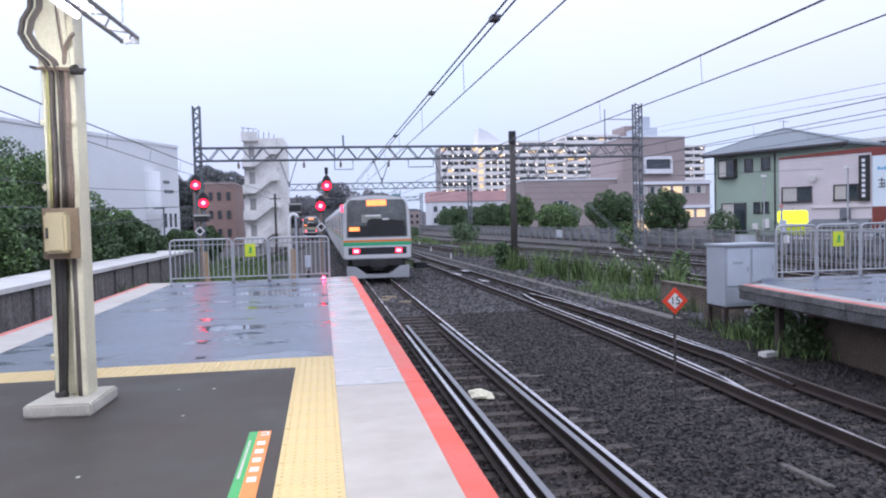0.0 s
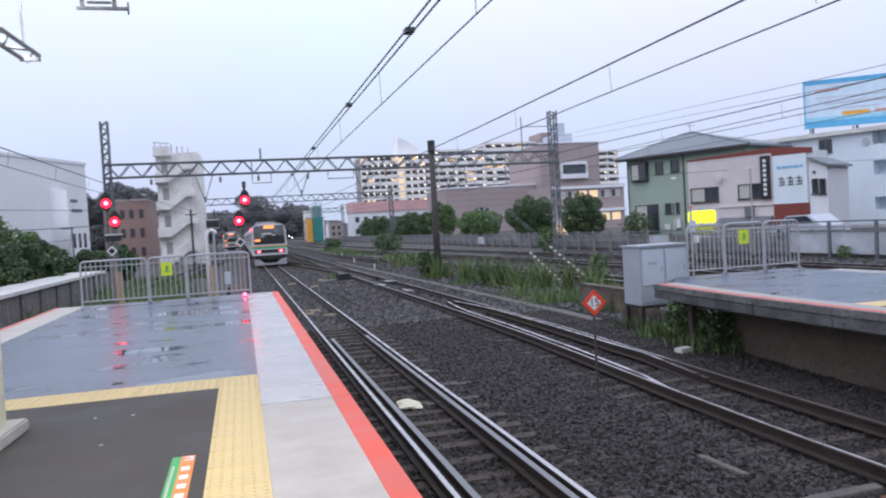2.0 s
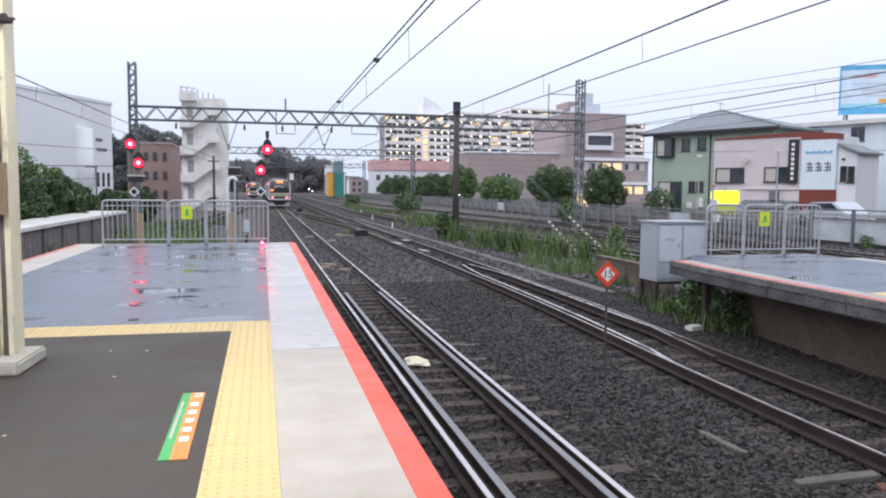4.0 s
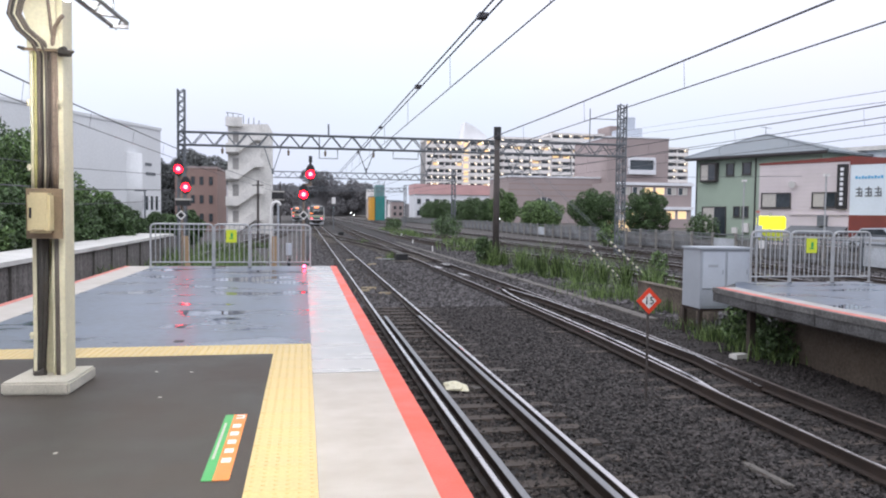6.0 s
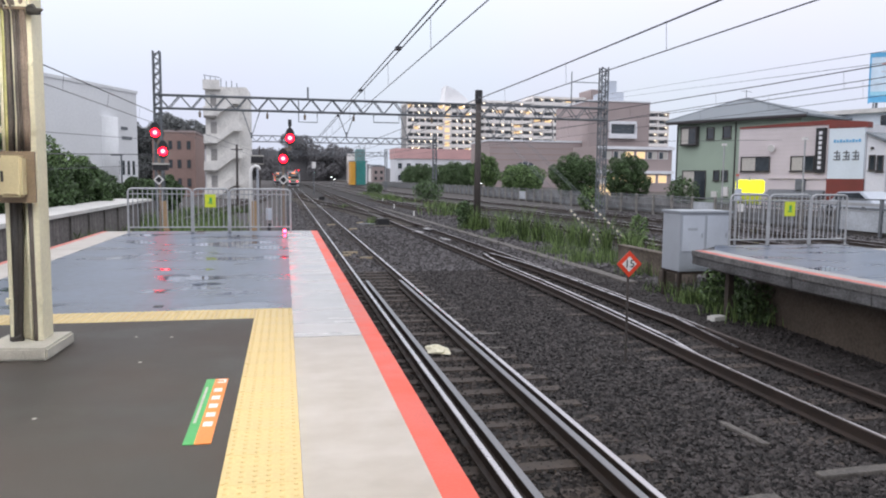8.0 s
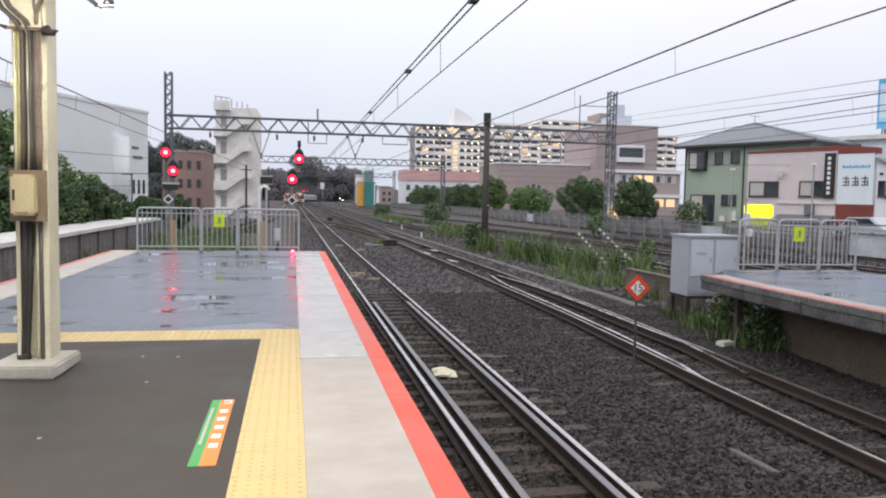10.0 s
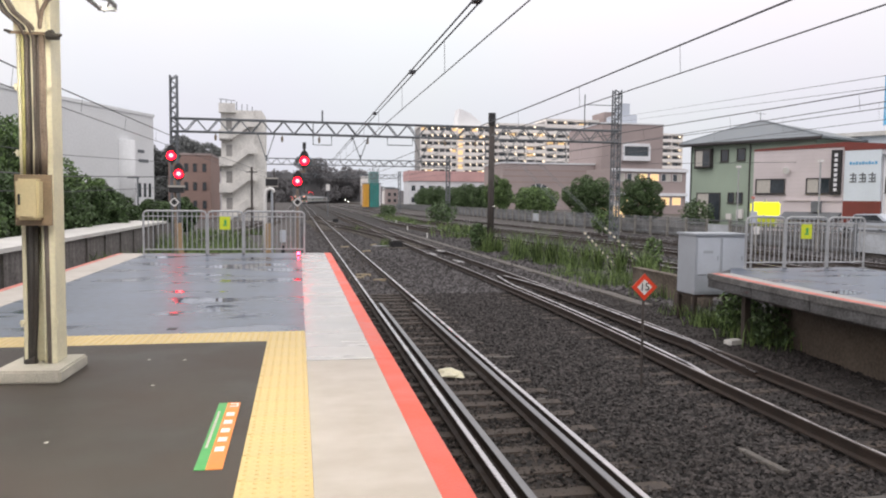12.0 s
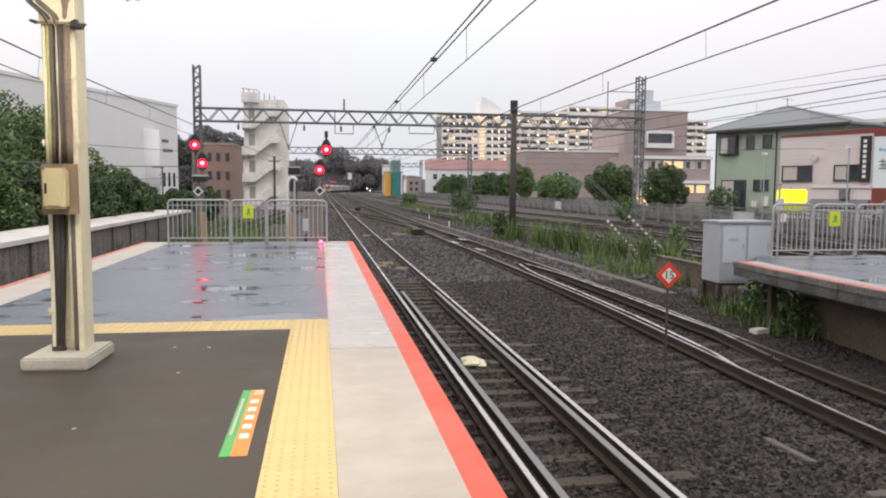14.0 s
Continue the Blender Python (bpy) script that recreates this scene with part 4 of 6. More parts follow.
# small apparatus behind the platform railing
rep = thing("repeater_board", "black indicator board with a pale frame on a grey post", "railway sign", at=(-1.0, 30.5, GROUND - 0.06))
part("post", Form().rod((0, 0, 0), (0, 0, 3.25), 0.05, 8), M_CAB, rep)
part("board", Form().box(-0.25, -0.07, 3.3, 0.22, 0.05, 3.57), M_BLACK, rep)
part("hood", Form().box(-0.27, -0.05, 3.57, 0.24, 0.06, 3.62), M_CURTAIN, rep)
part("lower_lip", Form().box(-0.27, -0.05, 3.25, 0.24, 0.06, 3.3), M_CURTAIN, rep)
hk = thing("hooked_vent_post", "pale post with a curved hood", "post", at=(-1.1, 26.5, GROUND - 0.06))
part("pipe", Form().line([(0, 0, 0), (0, 0, 2.95), (0.05, 0, 3.08), (0.15, 0, 3.14), (0.26, 0, 3.1), (0.3, 0, 3.0)], 0.06, 8), M_WHITE, hk, smooth=True)
tb = thing("terminal_box", "small weathered trackside terminal box on a stand", "trackside box", at=(-0.45, 24.0, GROUND - 0.06))
part("stand", Form().box(-0.05, -0.05, 0, 0.05, 0.05, 1.3), M_BLACK, tb)
part("body", Form().box(-0.09, -0.1, 1.4, 0.09, 0.08, 1.78), M_CABPANEL, tb, bevel=0.01)
wd = thing("wooden_stake", "weathered tan wooden stake", "stake", at=(-0.85, 22.5, GROUND - 0.06), group="wooden stakes")
part("stake", Form().box(-0.07, -0.04, 0, 0.07, 0.04, 2.05), mat("tan_wood", (0.36, 0.25, 0.14), 0.8, spread=0.2), wd)
copy_thing(wd, pose(-3.25, 22.5, GROUND - 0.06, 0, -4, 0))


# ---- gantries ----
def lattice_post(root, x, y, z0, z1, w):
    f = Form()
    for sx in (-w, w):
        for sy in (-w, w):
            f.rod((x + sx, y + sy, z0), (x + sx, y + sy, z1), 0.055, 5)
    n = int((z1 - z0) / (w * 1.5))
    for i in range(n):
        a, b = z0 + (z1 - z0) * i / n, z0 + (z1 - z0) * (i + 1) / n
        s = 1 if i % 2 else -1
        for q in (-w, w):
            f.rod((x - w * s, y + q, a), (x + w * s, y + q, b), 0.035, 4)
            f.rod((x + q, y - w * s, a), (x + q, y + w * s, b), 0.035, 4)
    return part("lattice_mast", f, M_ZINC, root)


def gantry(name, label, y, x0, x1, zb, zt, ztop0, ztop1, hangers, bay):
    root = thing(name, label, "gantry", group="overhead line gantries", at=(0, y, 0))
    lattice_post(root, x0, 0, GROUND - 0.06, ztop0, 0.2)
    lattice_post(root, x1, 0, GROUND - 0.06, ztop1, 0.24)
    for q in (-0.3, 0.3):
        for z in (zb, zt):
            part("chord", Form().rod((x0 - 0.2, q, z), (x1 + 0.2, q, z), 0.055, 5), M_ZINC, root)
    diag = [Form().rod((0, 0, zt), (s * (x1 - x0) / round((x1 - x0) / bay) / 2, 0, zb), 0.034, 4).mesh("web_member", M_ZINC) for s in (1, -1)]
    rest = Form()
    n = round((x1 - x0) / bay)
    for i in range(n):
        a, b = x0 + (x1 - x0) * i / n, x0 + (x1 - x0) * (i + 1) / n
        m = (a + b) / 2
        for q in (-0.3, 0.3):
            piece("web_member", diag[0], root, (a, q, 0))
            piece("web_member", diag[1], root, (b, q, 0))
        rest.rod((a, -0.3, zt), (a, 0.3, zt), 0.02, 4).rod((m, -0.3, zb), (m, 0.3, zb), 0.02, 4)
    tagged(part("cross_ties", rest, M_ZINC, root), kind="stuff")
    for x, depth in hangers:
        part("hanger", Form().rod((x - 0.55, 0, zb), (x - 0.06, 0, zb - depth), 0.03, 5).rod((x + 0.55, 0, zb), (x + 0.06, 0, zb - depth), 0.03, 5).rod((x, 0, zb - depth - 0.25), (x, 0, zb - depth + 0.1), 0.06, 6), M_ZINC, root)
    return root


g1 = gantry("near_gantry", "grey lattice steel overhead line gantry spanning the tracks", 50.0, -7.7, 22.2, 5.6, 6.42, 9.1, 9.28, ((-2.0, 1.5), (4.1, 1.35), (8.2, 1.4), (14.2, 1.3)), 1.33)
part("frame_bracket", Form().line([(1.0, 0, 6.4), (1.0, 0, 4.95), (2.2, 0, 4.95), (2.2, 0, 5.6)], 0.035, 5).rod((1.6, 0, 6.4), (1.6, 0, 7.2), 0.06, 6), M_ZINC, g1)
part("frame_bracket", Form().line([(5.9, 0, 5.6), (5.9, 0, 5.05), (7.6, 0, 5.05), (7.6, 0, 5.6)], 0.035, 5), M_ZINC, g1)
part("side_frame", Form().line([(19.8, 0, 6.5), (19.8, 0, 8.9)], 0.04, 5).line([(19.8, 0, 8.2), (22.2, 0, 8.2)], 0.03, 5).line([(19.0, 0, 6.9), (22.2, 0, 6.9)], 0.05, 5), M_ZINC, g1)
for x in (12.6, 15.4, 18.4):
    part("drop_arm", Form().line([(x, 0, 5.6), (x + 0.1, 0, 4.2)], 0.035, 5).line([(x - 0.9, 0, 4.3), (x + 0.1, 0, 4.6)], 0.03, 5), M_ZINC, g1)
for z in (2.2, 3.6, 4.9):
    part("mast_bracket", Form().box(-7.95, -0.26, z, -7.45, 0.26, z + 0.1), M_ZINC, g1)
for x in (-5.2, -1.0, 1.4, 4.6, 9.9, 12.0):
    part("insulator", Form().rod((x, 0.3, 5.62), (x, 0.3, 5.1), 0.03, 6).rod((x, 0.3, 5.42), (x, 0.3, 5.12), 0.09, 8, 0.07), M_BROWN, g1, "brown porcelain insulator")
gantry("far_gantry", "second lattice steel gantry further along the line", 104.0, -7.0, 20.8, 6.0, 6.8, 8.0, 7.6, ((2.4, 1.2), (6.6, 1.2), (10.6, 1.2)), 1.4)
gantry("distant_gantry", "distant lattice gantry over the tracks", 165.0, -8.0, 22.0, 6.0, 6.8, 8.0, 7.6, ((2.4, 1.2), (10.6, 1.2)), 1.6)

# dark pole with stays
pole = thing("line_pole", "dark stained overhead line pole with black top band", "pole", at=(10.2, 38.8, GROUND - 0.06))
part("shaft", Form().rod((0, 0, 0), (0, 0, 6.8), 0.19, 14, 0.15), M_WOODPOLE, pole, smooth=True)
part("top_band", Form().rod((0, 0, 6.8), (0, 0, 7.45), 0.2, 14), M_BLACK, pole, "black top band")
M_BEAD = mat("cream_guard_bead", (0.62, 0.56, 0.42), 0.6, spread=0.15, bump=0.05)
for i, (x, y, z) in enumerate(((13.18, 28.98, 4.98), (15.06, 30.48, 5.75))):
    st = thing("stay_wire", "steel stay wire with a black and cream striped guard", "stay wire", group="stay wires")
    a, b = Vector((10.2, 38.6, z)), Vector((x, y, GROUND - 0.06))
    for o in (-0.06, 0.06):
        part("wire", Form().rod(a + Vector((o, 0, 0)), b + Vector((o * 1.5, 0, 0)), 0.01, 5), M_ZINC, st)
    for k in range(17):
        p, q = b + (a - b) * (0.01 + 0.0125 * k), b + (a - b) * (0.01 + 0.0125 * (k + 1))
        part("guard_band", Form().rod(p, q, 0.036, 8), M_BLACK if k % 2 else M_BEAD, st)


# ---- overhead wires ----
def wire(name, label, pts, r, droppers=None, y0=0, group="overhead wires"):
    root = thing(name, label, "overhead wire", group=group)
    part("messenger_wire", Form().line(pts[0], r * 1.1, 5), M_WIRE, root)
    if len(pts) > 1:
        part("contact_wire", Form().line(pts[1], r * 0.75, 5), M_WIRE, root)
    if droppers:
        f0, f1 = droppers
        for k in range(14):
            yy = y0 + 5.2 * k
            part("dropper", Form().rod((f0(yy)[0], yy, f0(yy)[1]), (f1(yy)[0], yy, f1(yy)[1]), 0.0045, 4), M_WIRE, root)
    return root


def catenary(name, fn, zm, zc, off, label, r=0.012, ys=(-10, 20, 50, 77, 104, 165, 230, 330, 420, 520)):
    m = [(fn(y) + off, y, zm) for y in ys]
    c = [(fn(y) + off * 1.5, y, zc) for y in ys]
    return wire(name, label, (m, c), r, (lambda y: (fn(y) + off, zm), lambda y: (fn(y) + off * 1.5, zc)), 1.5)


catenary("main_overhead_line", line_main, 4.05, 3.52, 0.02, "overhead contact and messenger wires above the main track")
tw = thing("feeder_wire", "pair of dark feeder wires with clamps above the track", "overhead wire", group="overhead wires")
part("feeder", Form().line([(2.33, -10, 4.08), (2.33, 50, 4.1), (2.33, 165, 4.1)], 0.014, 5), M_WIRE, tw)
for yy in (4.6, 9.4, 15.2, 23, 33):
    part("clamp", Form().box(2.3, yy - 0.09, 4.035, 2.42, yy + 0.09, 4.1), M_WIRE, tw)
catenary("second_overhead_line", line_second, 4.2, 3.71, 0.05, "overhead contact and messenger wires above the second track", 0.015)
catenary("inner_overhead_line", lambda y: ease(16.0, 10.6, -10, 66, y) + bend(y), 4.3, 3.85, 0.1, "overhead wires above the track beyond the weeds", 0.014)
catenary("outer_overhead_line", line_outer, 4.9, 4.3, 0.1, "overhead wires above the outer track", 0.014)
catenary("rear_overhead_line", line_left, 4.15, 3.7, -0.1, "overhead wires above the track behind the platform", 0.015)
for i, (x, z) in enumerate(((-9.2, 3.1), (-9.2, 2.2), (-9.4, 1.55))):
    fw = thing("trackside_cable", "thin dark cable strung along the trackside posts", "cable", group="trackside cables")
    part("cable", Form().line([(x - 3.0, 12, z + 0.35), (x - 1.6, 22, z), (x - 0.4, 34, z + 0.05), (-7.7, 50, z + 0.5)], 0.024 if i == 1 else 0.014, 5), M_WIRE, fw)

for a, b in (((69.5, 188.7, 21.4), (22.0, 8.0, 5.63)), ((22.2, 49.8, 4.1), (50.5, 46.75, 4.75)), ((71.3, 189.6, 20.8), (24.5, 12.0, 5.7))):
    fw = thing("street_cable", "thin dark cable crossing in front of the houses", "cable", group="street cables")
    part("cable", Form().rod(a, b, 0.016, 5), M_WIRE, fw)

# ---- train ----
def carriage(tail, label):
    """A 19.5 m stainless commuter carriage; its origin lies on the rails at the middle, its rear face towards -y."""
    root = thing("train_carriage", label, "train", group="train carriages")
    half, L = 1.475, 9.75
    sec = [(-half, 0.95), (half, 0.95), (half, 2.0), (half - 0.05, 3.1), (half - 0.28, 3.48), (0.7, 3.64), (0, 3.68), (-0.7, 3.64), (-half + 0.28, 3.48), (-half + 0.05, 3.1), (-half, 2.0)]
    part("body", Form().prism(sec, 1, -L, L), M_STEEL, root)
    part("underframe", Form().box(-1.25, -L + 0.5, 0.35, 1.25, L - 0.5, 0.95), M_UNDER, root)
    part("roof_unit", Form().box(-0.9, -2.4, 3.62, 0.9, 2.4, 3.95), M_ROOFGREY, root, bevel=0.08)
    for s in (-1, 1):
        part("orange_band", Form().box(s * half - 0.006, -L, 1.9, s * half + 0.006, L, 2.0), M_STRIPE_O, root, "orange stripe")
        part("green_band", Form().box(s * half - 0.006, -L, 1.76, s * half + 0.006, L, 1.9), M_STRIPE_G, root, "green stripe")
        for k in range(4):
            y = -7.2 + 4.8 * k
            part("door", Form().box(s * half - 0.01, y - 0.65, 1.05, s * half + 0.004, y + 0.65, 2.95), M_FRP, root)
            part("side_window", Form().box(s * half - 0.01, y + 0.95, 1.95, s * half + 0.008, y + 3.7, 2.85), M_CABGLASS, root) if k < 3 else None
    for y in (-6.8, 6.8):
        bg = part("bogie", Form().box(-1.0, y - 1.4, 0.3, 1.0, y + 1.4, 0.7), M_UNDER, root)
        for yy in (y - 1.05, y + 1.05):
            for x in (-0.565, 0.565):
                part("wheel", Form().rod((x - 0.06, yy, 0.43), (x + 0.06, yy, 0.43), 0.43, 18), M_RUST, bg)
    if tail:
        fz = -L
        mask = [(-half + 0.02, 0.92), (half - 0.02, 0.92), (half, 1.9), (half - 0.06, 3.0), (half - 0.16, 3.38), (half - 0.42, 3.58), (0, 3.66), (-half + 0.42, 3.58), (-half + 0.16, 3.38), (-half + 0.06, 3.0), (-half, 1.9)]
        fr = part("cab_front", Form().prism(mask, 1, fz - 0.16, fz), M_FRP, root, "silver-white cab front", bevel=0.04)
        win = [(-1.32, 1.88), (-1.26, 1.86), (1.26, 1.86), (1.32, 1.9), (1.27, 3.3), (1.14, 3.48), (-1.14, 3.48), (-1.27, 3.3)]
        gl = part("windscreen", Form().prism(win, 1, fz - 0.176, fz - 0.15), M_CABGLASS, fr, "black windscreen panel")
        part("destination_display", Form().box(-0.43, fz - 0.186, 3.22, 0.42, fz - 0.176, 3.46), L_DEST, gl, "glowing amber destination display")
        part("number_display", Form().box(-1.2, fz - 0.19, 2.14, -0.76, fz - 0.181, 2.31), L_DEST, gl, "glowing amber train display")
        # Pale flat shapes on the glass paint the glow of the cab inside.
        part("painted_cab_glow", Form().box(-0.66, fz - 0.181, 2.5, -0.05, fz - 0.177, 2.84).box(-0.05, fz - 0.181, 2.66, 0.2, fz - 0.177, 2.84), M_CABIN, gl, "pale patch painted on the glass for the lit cab")
        part("painted_cab_glint", Form().box(-0.5, fz - 0.184, 2.76, 0.18, fz - 0.181, 2.83).box(0.24, fz - 0.184, 2.6, 0.52, fz - 0.181, 2.67), M_WHITE, gl)
        part("driver_desk", Form().prism([(-0.45, 2.36), (1.2, 2.36), (1.2, 2.55), (0.6, 2.62), (-0.2, 2.68), (-0.4, 2.6)], 1, fz - 0.183, fz - 0.177), M_UNDER, gl)
        part("windscreen_lower_panel", Form().box(-1.24, fz - 0.181, 1.9, 1.24, fz - 0.177, 2.36), M_BLACK, gl)
        part("wiper", Form().rod((-0.5, fz - 0.19, 1.95), (-0.05, fz - 0.19, 2.5), 0.012, 5), M_BLACK, gl)
        part("orange_stripe", Form().box(-half + 0.01, fz - 0.168, 1.66, half - 0.01, fz - 0.158, 1.75), M_STRIPE_O, fr, "orange stripe")
        part("green_stripe", Form().box(-half + 0.01, fz - 0.168, 1.5, half - 0.01, fz - 0.158, 1.655), M_STRIPE_G, fr, "green stripe")
        lp_ = part("lamp_panel", Form().box(-1.26, fz - 0.172, 1.12, 1.26, fz - 0.155, 1.42), M_BLACK, fr, "black lamp panel", bevel=0.004)
        for x in (-0.92, 0.92):
            part("tail_lamp", Form().box(x - 0.14, fz - 0.19, 1.18, x + 0.14, fz - 0.172, 1.36), L_TAIL, lp_, "glowing red tail lamp", bevel=0.003)
            part("lamp_core", Form().box(x - 0.09, fz - 0.194, 1.215, x + 0.09, fz - 0.19, 1.325), L_CORE, lp_)
        part("coupler", Form().box(-0.22, fz - 0.5, 0.45, 0.22, fz, 0.9).box(-0.34, fz - 0.6, 0.58, 0.34, fz - 0.44, 0.82).box(-1.1, fz - 0.12, 0.62, 1.1, fz, 0.92), M_UNDER, root, "dark coupler")
        part("skirt", Form().prism([(-1.34, 0.1), (1.34, 0.1), (1.36, 0.64), (0.95, 0.6), (0.5, 0.28), (-0.5, 0.28), (-0.95, 0.6), (-1.36, 0.64)], 1, fz - 0.3, fz - 0.22), M_SKIRT, root, "grey snowplough skirt", bevel=0.01)
        part("side_lamp", Form().box(-half - 0.03, fz + 0.45, 3.0, -half + 0.05, fz + 0.6, 3.3), L_TAIL, root, "red side indicator lamp")
    return root


def tail_main(t):
    """Metres along the line of the departing train's rear face."""
    return float(np.interp(t, (0, 0.5, 1, 1.5, 2, 2.5, 3, 4, 5.5, 7, 8.5, 11, 14), (32.2, 40.2, 48.6, 57, 65.6, 74.6, 84, 103, 133, 168, 206, 278, 372)))


def tail_left(t):
    return float(np.interp(t, (0, 3, 5.5, 7, 8.5, 11, 14), (132, 158, 192, 220, 254, 322, 420)))


train_a = [carriage(True, "silver commuter train rear car with orange-green stripes, red tail lamps")]
mid = carriage(False, "silver commuter train carriage with orange and green stripes")
train_a += [mid] + [copy_thing(mid, Matrix()) for _ in range(9)]
train_b = [copy_thing(train_a[0], Matrix())] + [copy_thing(mid, Matrix()) for _ in range(6)]


def motions():
    times = [0.5 * k for k in range(29)]
    for cars, fn, tail in ((train_a, line_main, tail_main), (train_b, line_left, tail_left)):
        for i, car in enumerate(cars):
            rows = []
            for t in times:
                y = tail(t) + 9.9 + 20.0 * i
                a = math.degrees(math.atan2(fn(y + 6.8) - fn(y - 6.8), 13.6))
                rows.append((t, pose((fn(y + 6.8) + fn(y - 6.8)) / 2, y, RAIL, 0, 0, -a)))
            walk(car, rows)


# ---- buildings ----
def window(parent, plane, a, z, w, h, at, frame_m=None, pane_m=None, sill=True):
    """A framed window with panes; plane 'x' faces -x at x = at, plane 'y' faces -y at y = at; a is the middle along the wall."""
    frame_m, pane_m = frame_m or M_FRAME, pane_m or M_GLASS

    def blk(name, material, par, a0, a1, z0, z1, d0, d1):
        c, s = (a0 + a1) / 2, a1 - a0
        loc = (at + (d0 + d1) / 2, c, (z0 + z1) / 2) if plane == "x" else (c, at + (d0 + d1) / 2, (z0 + z1) / 2)
        size = (abs(d1 - d0), s, z1 - z0) if plane == "x" else (s, abs(d1 - d0), z1 - z0)
        return piece(name, unit(material), par, loc, size)

    root = new("window")
    root.parent = parent
    t = 0.07
    blk("window_frame", frame_m, root, a - w / 2, a + w / 2, z + h - t, z + h, -0.08, 0.02)
    blk("window_frame", frame_m, root, a - w / 2, a + w / 2, z, z + t, -0.08, 0.02)
    blk("window_frame", frame_m, root, a - w / 2, a - w / 2 + t, z + t, z + h - t, -0.08, 0.02)
    blk("window_frame", frame_m, root, a + w / 2 - t, a + w / 2, z + t, z + h - t, -0.08, 0.02)
    n = 2 if w > 0.9 else 1
    for i in range(n):
        p0, p1 = a - w / 2 + t + (w - 2 * t) * i / n, a - w / 2 + t + (w - 2 * t) * (i + 1) / n
        blk("pane", pane_m if i == 0 or n == 1 else M_CURTAIN if pane_m is M_GLASS and w > 1.5 else pane_m, root, p0 + 0.015, p1 - 0.015, z + t, z + h - t, -0.03, 0.01)
    if sill:
        blk("sill", frame_m, root, a - w / 2 - 0.05, a + w / 2 + 0.05, z - 0.05, z, -0.14, 0.02)
    return root


def turned(root, x, y, deg):
    """Sets a thing down with its corner at (x, y), its front running towards +x as it nears."""
    root.matrix_basis = pose(x, y, 0, 0, 0, deg)
    return root


# green house with hip roof; its own x is depth behind the front, -y runs along the front
gh = turned(thing("green_house", "grey-green two-storey house with a blue-grey hipped roof", "house"), 35.2, 63.0, 25)
part("wall", Form().box(0, -11.6, STREET, 9.5, 0, 6.7), M_HGREEN, gh)
hip = Form()
e = (-0.75, -12.4, 10.2, 0.75)
hip.v += [(e[0], e[1], 6.72), (e[2], e[1], 6.72), (e[2], e[3], 6.72), (e[0], e[3], 6.72), (3.6, -4.7, 8.72), (4.3, -3.4, 8.72), (e[0], e[1], 6.56), (e[2], e[1], 6.56), (e[2], e[3], 6.56), (e[0], e[3], 6.56)]
hip.f += [(0, 1, 4), (1, 2, 5, 4), (2, 3, 5), (3, 0, 4, 5), (6, 7, 1, 0), (7, 8, 2, 1), (8, 9, 3, 2), (9, 6, 0, 3), (9, 8, 7, 6)]
rf = part("roof", hip, M_SLATE, gh, "blue-grey hipped tile roof")
part("gutter", Form().box(-0.84, -12.4, 6.52, -0.75, 0.75, 6.66), M_FRAME, rf)
part("fascia", Form().box(-0.72, -12.3, 6.42, -0.6, 0.7, 6.56), M_FRAME, rf)
for a, b in (((e[0], e[1], 6.74), (3.6, -4.7, 8.74)), ((e[0], e[3], 6.74), (4.3, -3.4, 8.74)), ((3.6, -4.7, 8.74), (4.3, -3.4, 8.74))):
    part("ridge_cap", Form().rod(a, b, 0.09, 6), M_SLATE, rf)
for k in range(1, 9):
    q = k / 9.0
    part("tile_course", Form().rod((-0.75 + 4.35 * q, -12.4 + 7.7 * q, 6.73 + 2.0 * q), (-0.75 + 5.05 * q, 0.75 - 4.15 * q, 6.73 + 2.0 * q), 0.018, 4), M_ZINC, rf)
part("roof_aerial", Form().rod((3.8, -4.4, 8.6), (3.8, -4.4, 9.5), 0.03, 5).rod((3.8, -4.9, 9.3), (3.8, -3.9, 9.5), 0.02, 4), M_ZINC, rf)
part("downpipe", Form().rod((-0.06, -5.95, STREET), (-0.06, -5.95, 6.4), 0.06), M_FRAME, gh)
part("downpipe", Form().rod((-0.06, -0.12, STREET), (-0.06, -0.12, 6.4), 0.05), M_FRAME, gh)
window(gh, "x", -3.5, 5.02, 0.78, 1.06, 0)
window(gh, "x", -5.1, 5.06, 0.82, 1.04, 0)
part("bay_window_box", Form().box(-0.35, -2.37, 4.5, 0, -0.64, 6.2), M_FRAME, gh, "dark projecting bay window")
window(gh, "x", -1.5, 4.6, 1.6, 1.5, -0.35)
window(gh, "x", -2.0, -0.18, 2.45, 2.5, 0)
window(gh, "x", -4.25, 1.42, 0.62, 0.92, 0)
window(gh, "x", -5.05, 1.42, 0.62, 0.92, 0)
part("meter_box", Form().box(-0.2, -5.5, 0.1, 0, -4.9, 0.9), M_WHITE, gh)
part("meter_box", Form().box(-0.2, -4.4, 0.0, 0, -3.9, 0.5), M_WHITE, gh)

